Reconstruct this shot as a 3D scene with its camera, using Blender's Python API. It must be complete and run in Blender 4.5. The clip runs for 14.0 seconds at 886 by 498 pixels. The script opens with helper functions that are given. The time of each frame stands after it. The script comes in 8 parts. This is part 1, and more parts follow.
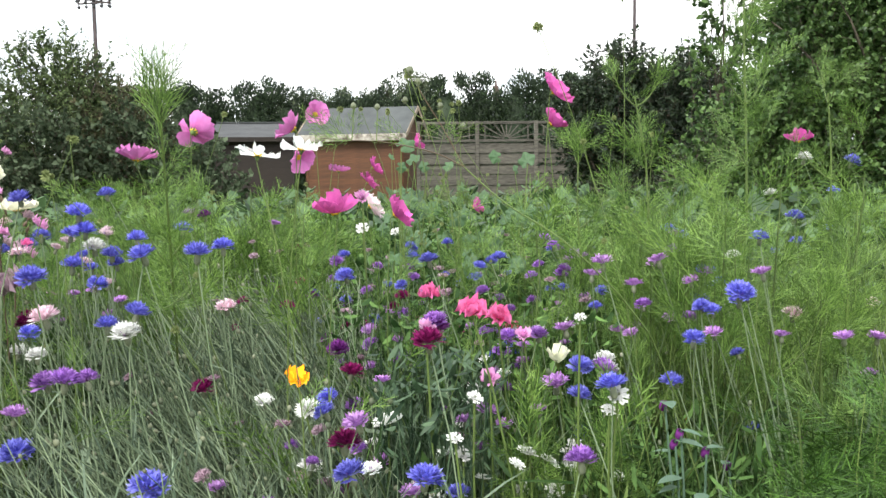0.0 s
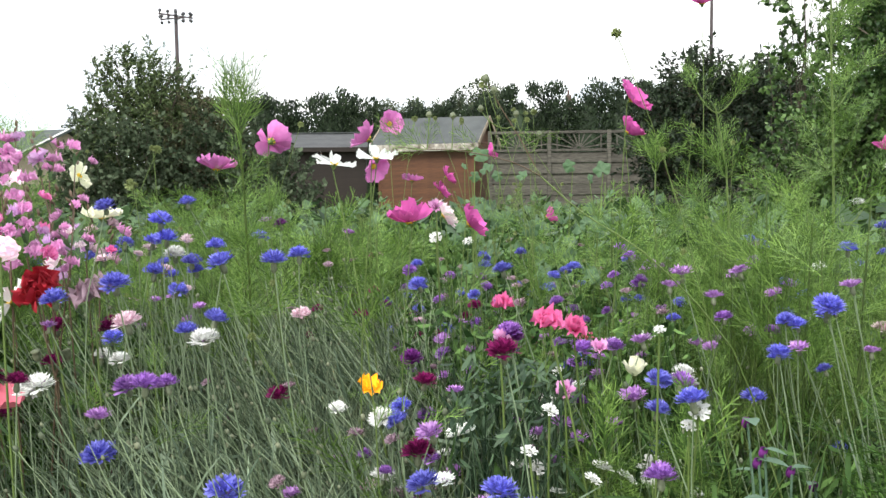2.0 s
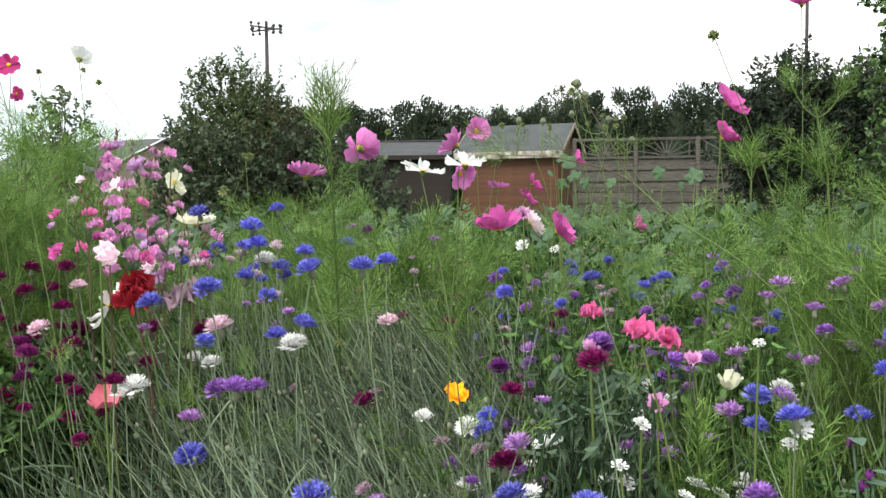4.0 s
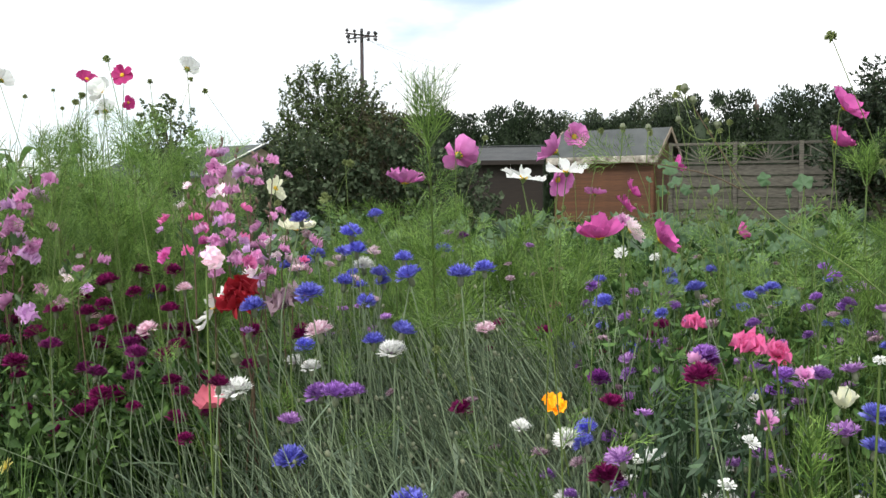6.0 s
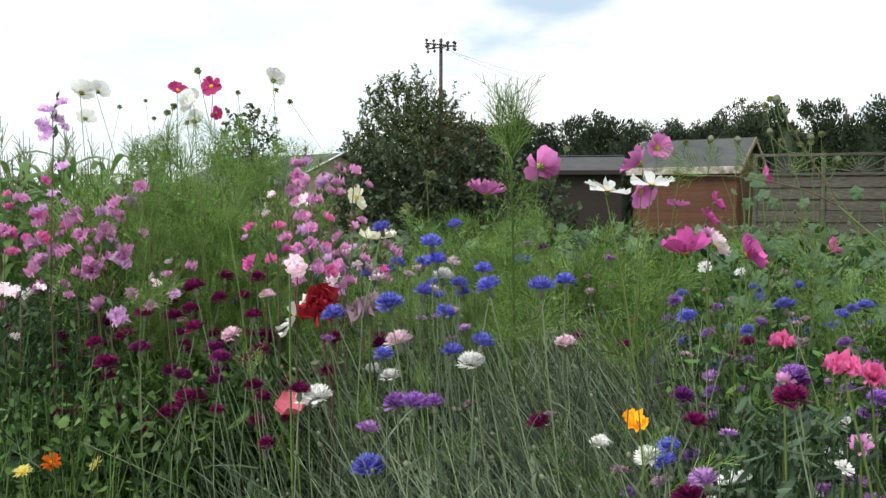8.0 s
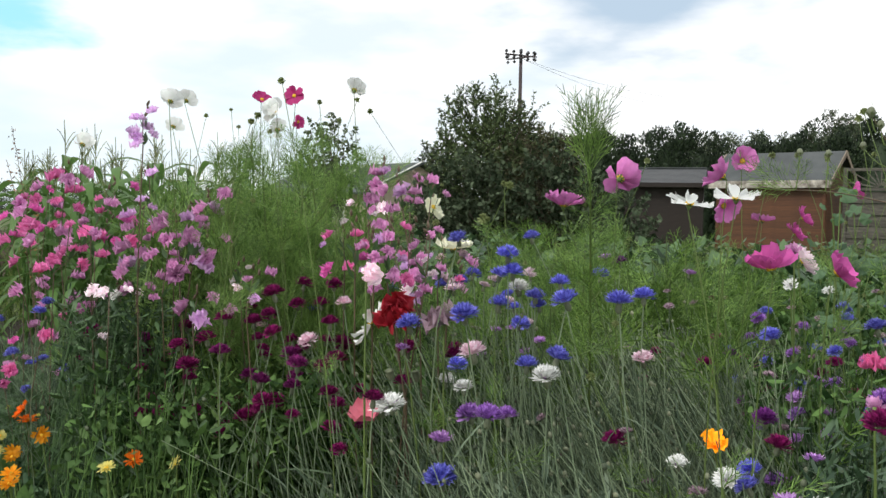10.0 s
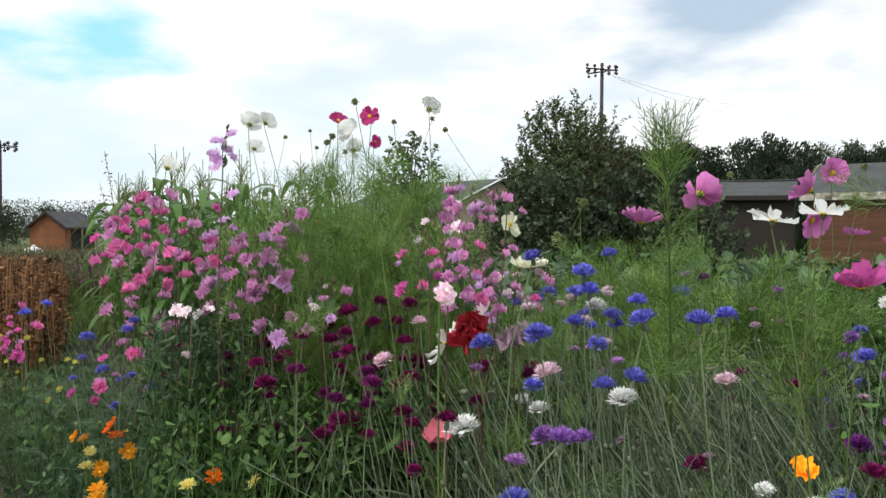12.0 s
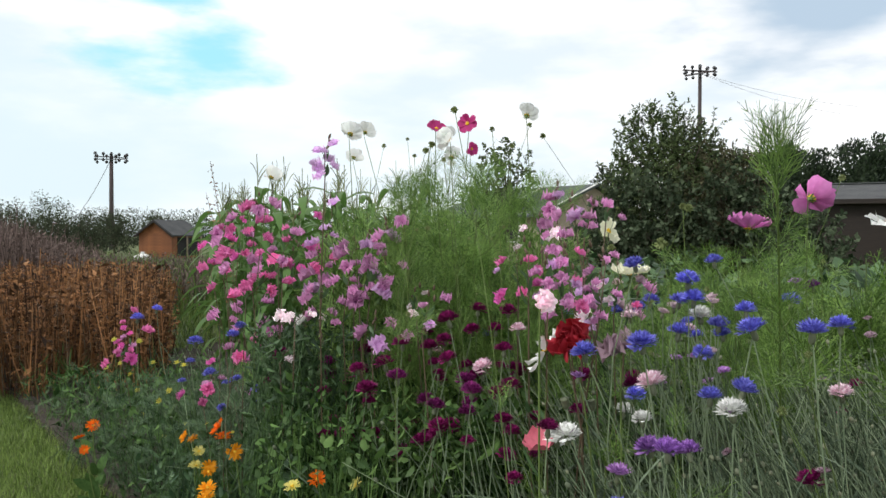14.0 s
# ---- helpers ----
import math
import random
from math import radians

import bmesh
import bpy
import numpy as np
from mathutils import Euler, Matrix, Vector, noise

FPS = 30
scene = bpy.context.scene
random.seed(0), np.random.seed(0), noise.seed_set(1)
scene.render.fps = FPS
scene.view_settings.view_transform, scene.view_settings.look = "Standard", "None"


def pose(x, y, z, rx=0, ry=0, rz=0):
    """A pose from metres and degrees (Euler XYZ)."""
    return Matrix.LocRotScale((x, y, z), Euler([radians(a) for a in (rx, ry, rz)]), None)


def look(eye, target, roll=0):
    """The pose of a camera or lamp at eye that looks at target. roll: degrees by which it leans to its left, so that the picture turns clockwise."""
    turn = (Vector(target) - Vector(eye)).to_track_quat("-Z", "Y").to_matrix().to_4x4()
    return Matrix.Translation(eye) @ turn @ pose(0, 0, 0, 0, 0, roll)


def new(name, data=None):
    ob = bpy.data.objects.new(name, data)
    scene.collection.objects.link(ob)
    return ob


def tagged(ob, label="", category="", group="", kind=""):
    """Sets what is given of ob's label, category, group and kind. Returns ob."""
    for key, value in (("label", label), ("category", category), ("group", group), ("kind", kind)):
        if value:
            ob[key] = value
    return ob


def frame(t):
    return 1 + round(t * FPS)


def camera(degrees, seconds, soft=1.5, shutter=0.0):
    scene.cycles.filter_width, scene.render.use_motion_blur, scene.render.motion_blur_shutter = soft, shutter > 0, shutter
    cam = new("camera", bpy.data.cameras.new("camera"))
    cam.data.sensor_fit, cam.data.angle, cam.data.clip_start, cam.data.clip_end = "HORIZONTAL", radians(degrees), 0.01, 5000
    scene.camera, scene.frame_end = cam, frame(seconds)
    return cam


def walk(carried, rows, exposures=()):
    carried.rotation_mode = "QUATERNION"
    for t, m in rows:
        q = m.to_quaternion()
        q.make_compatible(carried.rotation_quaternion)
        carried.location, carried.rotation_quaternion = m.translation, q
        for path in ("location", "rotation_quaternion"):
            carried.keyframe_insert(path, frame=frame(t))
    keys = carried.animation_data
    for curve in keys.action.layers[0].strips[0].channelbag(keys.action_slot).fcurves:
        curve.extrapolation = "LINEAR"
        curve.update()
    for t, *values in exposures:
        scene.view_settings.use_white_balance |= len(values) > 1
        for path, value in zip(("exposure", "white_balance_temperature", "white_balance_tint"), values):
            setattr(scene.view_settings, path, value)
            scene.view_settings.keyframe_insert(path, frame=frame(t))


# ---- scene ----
cam = camera(54.0, 14.0, soft=1.5)
PATH = [
    (0.0, pose(-0.0000, 0.0001, 1.0000, 84.964, 0.637, -5.857)),
    (0.5, pose(0.0004, 0.0031, 1.0012, 85.160, 0.848, -4.841)),
    (1.0, pose(0.0005, 0.0072, 1.0005, 85.312, 0.596, -3.665)),
    (1.5, pose(-0.0006, 0.0102, 0.9997, 85.397, 0.818, -2.434)),
    (2.0, pose(-0.0054, 0.0117, 0.9986, 85.655, 0.633, -1.182)),
    (2.5, pose(-0.0102, 0.0110, 0.9981, 85.873, 0.563, -0.046)),
    (3.0, pose(-0.0106, 0.0146, 0.9973, 86.050, 0.574, 1.354)),
    (5.5, pose(-0.0247, 0.0381, 1.0000, 86.458, 0.513, 8.784)),
    (6.0, pose(-0.0285, 0.0377, 1.0011, 86.590, 0.406, 10.294)),
    (6.5, pose(-0.0319, 0.0355, 1.0009, 86.727, 0.134, 11.574)),
    (7.0, pose(-0.0337, 0.0355, 1.0017, 86.880, 0.069, 12.798)),
    (7.5, pose(-0.0369, 0.0361, 1.0032, 87.037, -0.174, 13.997)),
    (8.0, pose(-0.0370, 0.0395, 1.0049, 87.195, -0.179, 15.319)),
    (10.5, pose(-0.0389, 0.0471, 1.0058, 88.026, -1.154, 21.735)),
    (11.0, pose(-0.0368, 0.0525, 1.0074, 88.306, -0.997, 23.132)),
    (11.5, pose(-0.0327, 0.0605, 1.0092, 88.571, -0.773, 24.353)),
    (12.0, pose(-0.0314, 0.0660, 1.0101, 88.808, -0.487, 25.738)),
    (12.5, pose(-0.0350, 0.0656, 1.0102, 88.920, -0.324, 26.973)),
    (13.0, pose(-0.0362, 0.0654, 1.0107, 89.025, -0.103, 28.598)),
    (13.5, pose(-0.0359, 0.0639, 1.0107, 89.052, -0.066, 30.260)),
    (14.0, pose(-0.0407, 0.0575, 1.0111, 89.186, -0.261, 31.866)),
]
EXPOSURES = [(0.0, 0.92), (3.0, 0.66), (5.5, 0.42), (8.0, 0.20), (11.0, 0.02), (14.0, 0.01)]
walk(cam, PATH, EXPOSURES)

# ---- sky and sun ----
SUN_ELEVATION, SUN_AZIMUTH = 48.0, -150.0   # behind the camera, veiled by cloud


def make_world():
    w = bpy.data.worlds.new("sky")
    scene.world = w
    w.use_nodes = True
    nt = w.node_tree
    nt.nodes.clear()
    add, link = nt.nodes.new, nt.links.new
    out, bg = add("ShaderNodeOutputWorld"), add("ShaderNodeBackground")
    sky = add("ShaderNodeTexSky")
    sky.sky_type, sky.sun_disc = "NISHITA", False
    sky.sun_elevation, sky.sun_rotation = radians(SUN_ELEVATION), radians(SUN_AZIMUTH)
    dim = add("ShaderNodeVectorMath")
    dim.operation = "SCALE"
    dim.inputs["Scale"].default_value = 0.14
    link(sky.outputs[0], dim.inputs[0])
    co = add("ShaderNodeTexCoord")
    n1 = add("ShaderNodeTexNoise")
    n1.inputs["Scale"].default_value, n1.inputs["Detail"].default_value = 5.0, 6.0
    stretch = add("ShaderNodeMapping")
    stretch.inputs["Scale"].default_value = (1.0, 1.0, 3.2)
    link(co.outputs["Generated"], stretch.inputs[0])
    link(stretch.outputs[0], n1.inputs["Vector"])

    def blot(az, el, rx, rz, soft):
        """A soft gap or bank in the cloud, with a ragged edge."""
        a, e = radians(az), radians(el)
        c = Vector((-math.sin(a) * math.cos(e), math.cos(a) * math.cos(e), math.sin(e)))
        mp = add("ShaderNodeVectorMath")
        mp.operation = "SUBTRACT"
        mp.inputs[1].default_value = c
        link(co.outputs["Generated"], mp.inputs[0])
        sc = add("ShaderNodeVectorMath")
        sc.operation = "MULTIPLY"
        sc.inputs[1].default_value = (1 / rx, 1 / rx, 1 / rz)
        link(mp.outputs[0], sc.inputs[0])
        ln = add("ShaderNodeVectorMath")
        ln.operation = "LENGTH"
        link(sc.outputs[0], ln.inputs[0])
        jit = add("ShaderNodeMath")
        jit.operation = "MULTIPLY_ADD"
        jit.inputs[1].default_value = 2.6
        link(n1.outputs[0], jit.inputs[0])
        link(ln.outputs["Value"], jit.inputs[2])
        ramp = add("ShaderNodeMapRange")
        ramp.interpolation_type = "SMOOTHSTEP"
        ramp.inputs[1].default_value, ramp.inputs[2].default_value = 2.25 + soft, 2.25 - soft
        link(jit.outputs[0], ramp.inputs[0])
        return ramp.outputs[0]

    def mix(fac, a, b):
        m = add("ShaderNodeMix")
        m.data_type = "RGBA"
        link(fac, m.inputs[0])
        for s, v in ((m.inputs[6], a), (m.inputs[7], b)):
            if isinstance(v, tuple):
                s.default_value = v
            else:
                link(v, s)
        return m.outputs[2]

    # bright veil of cloud, a little greyer in its thick parts
    veil = add("ShaderNodeValToRGB")
    veil.color_ramp.elements[0].position, veil.color_ramp.elements[0].color = 0.33, (0.84, 0.93, 1.0, 1)
    veil.color_ramp.elements[1].position, veil.color_ramp.elements[1].color = 0.53, (1.13, 1.14, 1.15, 1)
    link(n1.outputs[0], veil.inputs[0])
    col = veil.outputs[0]
    half = add("ShaderNodeMix")
    half.data_type = "RGBA"
    half.inputs[0].default_value = 0.72
    link(dim.outputs[0], half.inputs[6])
    half.inputs[7].default_value = (0.46, 1.02, 1.12, 1)
    col = mix(blot(56.0, 4.0, 0.42, 0.11, 0.9), col, (0.80, 0.94, 1.0, 1))
    col = mix(blot(47.2, 11.2, 0.105, 0.048, 0.32), col, half.outputs[2])
    col = mix(blot(49.5, 15.6, 0.06, 0.03, 0.5), col, half.outputs[2])
    col = mix(blot(7.0, 14.0, 0.13, 0.058, 0.5), col, (0.52, 0.655, 0.80, 1))
    link(col, bg.inputs[0])
    bg.inputs[1].default_value = 1.0
    link(bg.outputs[0], out.inputs[0])


make_world()
sun = new("sun", bpy.data.lights.new("sun", "SUN"))
sun.data.energy, sun.data.angle, sun.data.color = 1.9, radians(12), (1.0, 0.96, 0.90)
_e, _a = radians(SUN_ELEVATION), radians(SUN_AZIMUTH)
_way = Vector((math.sin(_a) * math.cos(_e), math.cos(_a) * math.cos(_e), math.sin(_e)))
sun.matrix_world = look(_way * 50, (0, 0, 0))

# ---- materials ----
def tree_of(name):
    m = bpy.data.materials.new(name)
    m.use_nodes = True
    nt = m.node_tree
    nt.nodes.clear()
    return m, nt, nt.nodes.new, nt.links.new


def rgba(c):
    return (c[0], c[1], c[2], 1.0)


def surface(name, a, b, scale=6.0, rough=0.8, fine=60.0, bump=0.3, bump_dist=0.004, spread=0.0, third=None, stretch=None, metal=0.0):
    """Two-tone stained surface with fine relief; spread varies whole objects."""
    m, nt, add, link = tree_of(name)
    out, bsdf = add("ShaderNodeOutputMaterial"), add("ShaderNodeBsdfPrincipled")
    co = add("ShaderNodeTexCoord")
    vec = co.outputs["Object"]
    if stretch:
        mp = add("ShaderNodeMapping")
        mp.inputs["Scale"].default_value = stretch
        link(vec, mp.inputs[0])
        vec = mp.outputs[0]
    n1, n2 = add("ShaderNodeTexNoise"), add("ShaderNodeTexNoise")
    n1.inputs["Scale"].default_value, n1.inputs["Detail"].default_value = scale, 6
    n2.inputs["Scale"].default_value, n2.inputs["Detail"].default_value = fine, 4
    link(vec, n1.inputs["Vector"])
    link(vec, n2.inputs["Vector"])
    ramp = add("ShaderNodeValToRGB")
    ramp.color_ramp.elements[0].position, ramp.color_ramp.elements[0].color = 0.32, rgba(a)
    ramp.color_ramp.elements[1].position, ramp.color_ramp.elements[1].color = 0.68, rgba(b)
    if third:
        e = ramp.color_ramp.elements.new(0.52)
        e.color = rgba(third)
    link(n1.outputs[0], ramp.inputs[0])
    hsv = add("ShaderNodeHueSaturation")
    mr = add("ShaderNodeMapRange")
    mr.inputs[3].default_value, mr.inputs[4].default_value = 0.72, 1.28
    link(n2.outputs[0], mr.inputs[0])
    val = mr.outputs[0]
    if spread:
        oi, mr2, mul = add("ShaderNodeObjectInfo"), add("ShaderNodeMapRange"), add("ShaderNodeMath")
        mr2.inputs[3].default_value, mr2.inputs[4].default_value = 1 - spread, 1 + spread
        link(oi.outputs["Random"], mr2.inputs[0])
        mul.operation = "MULTIPLY"
        link(mr2.outputs[0], mul.inputs[0])
        link(val, mul.inputs[1])
        val = mul.outputs[0]
    link(val, hsv.inputs["Value"])
    link(ramp.outputs[0], hsv.inputs["Color"])
    link(hsv.outputs[0], bsdf.inputs["Base Color"])
    bsdf.inputs["Roughness"].default_value, bsdf.inputs["Metallic"].default_value = rough, metal
    bp = add("ShaderNodeBump")
    bp.inputs["Strength"].default_value, bp.inputs["Distance"].default_value = bump, bump_dist
    link(n2.outputs[0], bp.inputs["Height"])
    link(bp.outputs[0], bsdf.inputs["Normal"])
    link(bsdf.outputs[0], out.inputs[0])
    return m


def leafy(name, a, b, scale=3.0, rough=0.55, through_light=0.3, island=0.35, spread=0.12, fine=40.0, sheen=0.35, heart=None):
    """Leaf, stem or petal: colour varies by clump, by piece and along the blade; some light passes through."""
    m, nt, add, link = tree_of(name)
    out, bsdf, tr, mixs = (add("ShaderNodeOutputMaterial"), add("ShaderNodeBsdfPrincipled"),
                           add("ShaderNodeBsdfTranslucent"), add("ShaderNodeMixShader"))
    geo, co, oi = add("ShaderNodeNewGeometry"), add("ShaderNodeTexCoord"), add("ShaderNodeObjectInfo")
    n1, n2 = add("ShaderNodeTexNoise"), add("ShaderNodeTexNoise")
    n1.inputs["Scale"].default_value, n1.inputs["Detail"].default_value = scale, 3
    n2.inputs["Scale"].default_value = fine
    link(co.outputs["Object"], n1.inputs["Vector"])
    link(co.outputs["Object"], n2.inputs["Vector"])
    ramp = add("ShaderNodeValToRGB")
    ramp.color_ramp.elements[0].position, ramp.color_ramp.elements[0].color = 0.3, rgba(a)
    ramp.color_ramp.elements[1].position, ramp.color_ramp.elements[1].color = 0.7, rgba(b)
    mx = add("ShaderNodeMix")
    mx.inputs[0].default_value = 0.45
    link(n1.outputs[0], mx.inputs[2])
    link(geo.outputs["Random Per Island"], mx.inputs[3])
    link(mx.outputs[0], ramp.inputs[0])
    v1, v2, v3 = add("ShaderNodeMapRange"), add("ShaderNodeMapRange"), add("ShaderNodeMapRange")
    v1.inputs[3].default_value, v1.inputs[4].default_value = 1 - island, 1 + island
    v2.inputs[3].default_value, v2.inputs[4].default_value = 0.85, 1.15
    v3.inputs[3].default_value, v3.inputs[4].default_value = 1 - spread, 1 + spread
    link(geo.outputs["Random Per Island"], v1.inputs[0])
    link(n2.outputs[0], v2.inputs[0])
    link(oi.outputs["Random"], v3.inputs[0])
    m1, m2 = add("ShaderNodeMath"), add("ShaderNodeMath")
    m1.operation = m2.operation = "MULTIPLY"
    link(v1.outputs[0], m1.inputs[0])
    link(v2.outputs[0], m1.inputs[1])
    link(m1.outputs[0], m2.inputs[0])
    link(v3.outputs[0], m2.inputs[1])
    hsv = add("ShaderNodeHueSaturation")
    link(m2.outputs[0], hsv.inputs["Value"])
    link(ramp.outputs[0], hsv.inputs["Color"])
    tint = hsv.outputs[0]
    if heart:
        # a stain at the petals' foot that runs out into veins
        ln, reach, mixc = add("ShaderNodeVectorMath"), add("ShaderNodeMapRange"), add("ShaderNodeMix")
        ln.operation = "LENGTH"
        link(co.outputs["Object"], ln.inputs[0])
        wob = add("ShaderNodeMath")
        wob.operation = "MULTIPLY_ADD"
        wob.inputs[1].default_value = heart[1] * 0.8
        vein = add("ShaderNodeTexNoise")
        vein.inputs["Scale"].default_value = 260.0
        link(co.outputs["Object"], vein.inputs["Vector"])
        link(vein.outputs[0], wob.inputs[0])
        link(ln.outputs["Value"], wob.inputs[2])
        reach.inputs[1].default_value, reach.inputs[2].default_value = heart[1] * 0.6, heart[1] * 1.7
        reach.inputs[3].default_value, reach.inputs[4].default_value = heart[2], 0.0
        link(wob.outputs[0], reach.inputs[0])
        mixc.data_type = "RGBA"
        link(reach.outputs[0], mixc.inputs[0])
        link(tint, mixc.inputs[6])
        mixc.inputs[7].default_value = rgba(heart[0])
        tint = mixc.outputs[2]
    link(tint, bsdf.inputs["Base Color"])
    link(tint, tr.inputs["Color"])
    bsdf.inputs["Roughness"].default_value = rough
    bsdf.inputs["Specular IOR Level"].default_value = sheen
    mixs.inputs[0].default_value = through_light
    link(bsdf.outputs[0], mixs.inputs[1])
    link(tr.outputs[0], mixs.inputs[2])
    link(mixs.outputs[0], out.inputs[0])
    return m


M_SOIL = surface("soil", (0.022, 0.018, 0.014), (0.060, 0.048, 0.036), 3.0, 0.95, 45, 0.9, 0.02)
M_FELT = surface("roof_felt", (0.052, 0.059, 0.060), (0.084, 0.093, 0.093), 2.5, 0.85, 90, 0.5, 0.004)
M_FELT_DARK = surface("roof_felt_dark", (0.036, 0.039, 0.042), (0.064, 0.066, 0.068), 2.5, 0.85, 90, 0.5, 0.004)
M_SHED = surface("shed_boards", (0.070, 0.027, 0.011), (0.125, 0.050, 0.020), 3.0, 0.7, 25, 0.3, 0.003, 0.15, stretch=(1, 1, 9))
M_SHED_DARK = surface("dark_boards", (0.012, 0.008, 0.006), (0.022, 0.014, 0.010), 3.0, 0.75, 25, 0.3, 0.003, 0.15, stretch=(1, 1, 9))
M_WOOD_PALE = surface("pale_board", (0.22, 0.17, 0.12), (0.38, 0.31, 0.23), 8.0, 0.8, 40, 0.4, 0.003, 0.15)
M_FASCIA = surface("peeling_paint", (0.07, 0.05, 0.035), (0.60, 0.56, 0.49), 7.0, 0.8, 40, 0.4, 0.003, 0.1)
M_FENCE = surface("weathered_wood", (0.062, 0.058, 0.048), (0.14, 0.13, 0.108), 6.0, 0.85, 40, 0.5, 0.004, 0.22, stretch=(1, 1, 6))
M_HUT = surface("orange_boards", (0.145, 0.048, 0.015), (0.235, 0.084, 0.027), 3.0, 0.7, 25, 0.3, 0.003, 0.12)
M_POLE = surface("tarred_pole", (0.045, 0.035, 0.035), (0.085, 0.065, 0.07), 5.0, 0.85, 40, 0.4, 0.004, stretch=(4, 4, 0.5))
M_IRON = surface("dark_iron", (0.03, 0.03, 0.035), (0.06, 0.06, 0.065), 12.0, 0.6, 60, 0.2, 0.002)
M_TILE = surface("grey_tiles", (0.050, 0.060, 0.060), (0.082, 0.094, 0.092), 3.0, 0.95, 50, 0.4, 0.006, 0.1)
M_BEIGE = surface("beige_render", (0.30, 0.25, 0.19), (0.40, 0.34, 0.26), 3.0, 0.85, 60, 0.3, 0.003)
M_BRICK = surface("chimney_brick", (0.085, 0.058, 0.05), (0.15, 0.095, 0.08), 9.0, 0.85, 60, 0.4, 0.005)
M_WHITE = surface("white_paint", (0.70, 0.70, 0.68), (0.82, 0.82, 0.80), 6.0, 0.6, 60, 0.1, 0.002)
# near-black colour that stands in for the shade inside the porch and windows
M_DARK = surface("shaded_inside", (0.012, 0.012, 0.012), (0.02, 0.02, 0.02), 6.0, 0.9)
M_BARK = surface("bark", (0.05, 0.04, 0.03), (0.11, 0.09, 0.065), 9.0, 0.9, 40, 0.8, 0.01, stretch=(3, 3, 0.7))

L_CORNSTEM = leafy("grey_green_stem", (0.106, 0.160, 0.088), (0.274, 0.345, 0.212), 4.0, 0.6, 0.15)
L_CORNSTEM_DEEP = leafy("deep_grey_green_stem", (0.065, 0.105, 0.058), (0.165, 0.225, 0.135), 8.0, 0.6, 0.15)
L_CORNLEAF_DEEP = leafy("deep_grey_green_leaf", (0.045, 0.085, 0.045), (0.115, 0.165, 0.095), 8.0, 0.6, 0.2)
L_CORNLEAF = leafy("grey_green_leaf", (0.072, 0.118, 0.072), (0.175, 0.230, 0.155), 4.0, 0.6, 0.25)
L_FERN = leafy("feathery_leaf", (0.070, 0.150, 0.028), (0.192, 0.308, 0.071), 9.0, 0.5, 0.28)
L_FERN_DARK = leafy("feathery_leaf_deep", (0.100, 0.195, 0.045), (0.225, 0.355, 0.095), 9.0, 0.5, 0.35)
L_FERN_DULL = leafy("feathery_leaf_dull", (0.052, 0.115, 0.03), (0.138, 0.235, 0.066), 9.0, 0.5, 0.22)
L_FERN_LUSH = leafy("feathery_leaf_lush", (0.030, 0.082, 0.014), (0.088, 0.182, 0.032), 9.0, 0.55, 0.25, 0.4)
L_STEM = leafy("green_stem", (0.07, 0.12, 0.03), (0.15, 0.21, 0.06), 4.0, 0.5, 0.1)
L_STEM_RED = leafy("reddish_stem", (0.080, 0.050, 0.036), (0.140, 0.100, 0.062), 6.0, 0.5, 0.05)
L_BROAD = leafy("broad_leaf", (0.032, 0.080, 0.022), (0.098, 0.178, 0.050), 9.0, 0.65, 0.2, 0.4, sheen=0.15)
L_MALLOW = leafy("mallow_leaf", (0.040, 0.095, 0.045), (0.105, 0.185, 0.085), 14.0, 0.5, 0.25)
L_GODLEAF = leafy("godetia_leaf", (0.030, 0.070, 0.034), (0.085, 0.140, 0.072), 9.0, 0.55, 0.15, 0.3)
L_HONEY = leafy("honeywort_leaf", (0.075, 0.135, 0.095), (0.150, 0.235, 0.165), 20.0, 0.45, 0.15, 0.2)
L_BLUEGREEN = leafy("blue_green_leaf", (0.034, 0.080, 0.032), (0.092, 0.160, 0.066), 4.0, 0.5, 0.25)
L_GRASS = leafy("grass_blade", (0.055, 0.11, 0.025), (0.17, 0.24, 0.065), 2.2, 0.55, 0.35)
L_LAWN = leafy("lawn_blade", (0.115, 0.19, 0.04), (0.235, 0.33, 0.085), 1.2, 0.55, 0.35)
L_TREE = leafy("shrub_leaf", (0.040, 0.068, 0.027), (0.115, 0.155, 0.062), 1.6, 0.6, 0.2, sheen=0.2)
L_BRAMBLE = leafy("bramble_leaf", (0.045, 0.070, 0.038), (0.115, 0.150, 0.090), 3.0, 0.75, 0.15, 0.25, sheen=0.1)
L_BROWNING = leafy("browning_leaf", (0.050, 0.054, 0.028), (0.105, 0.098, 0.055), 3.0, 0.75, 0.15, 0.25, sheen=0.1)
L_IVY = leafy("hazel_leaf", (0.035, 0.085, 0.022), (0.12, 0.20, 0.06), 1.0, 0.4, 0.25)
L_CONIFER = leafy("conifer_spray", (0.012, 0.026, 0.013), (0.034, 0.055, 0.024), 0.7, 0.6, 0.1)
L_FARTREE = leafy("far_leaf", (0.065, 0.09, 0.05), (0.13, 0.16, 0.09), 0.5, 0.6, 0.2)
L_WOODS = leafy("distant_wood_leaf", (0.040, 0.054, 0.034), (0.082, 0.102, 0.058), 0.3, 0.8, 0.1, 0.2, sheen=0.1)
L_MAIZE = leafy("maize_leaf", (0.05, 0.125, 0.028), (0.145, 0.26, 0.07), 2.0, 0.45, 0.35)
L_TASSEL = leafy("maize_tassel", (0.11, 0.145, 0.055), (0.25, 0.28, 0.13), 4.0, 0.7, 0.2)
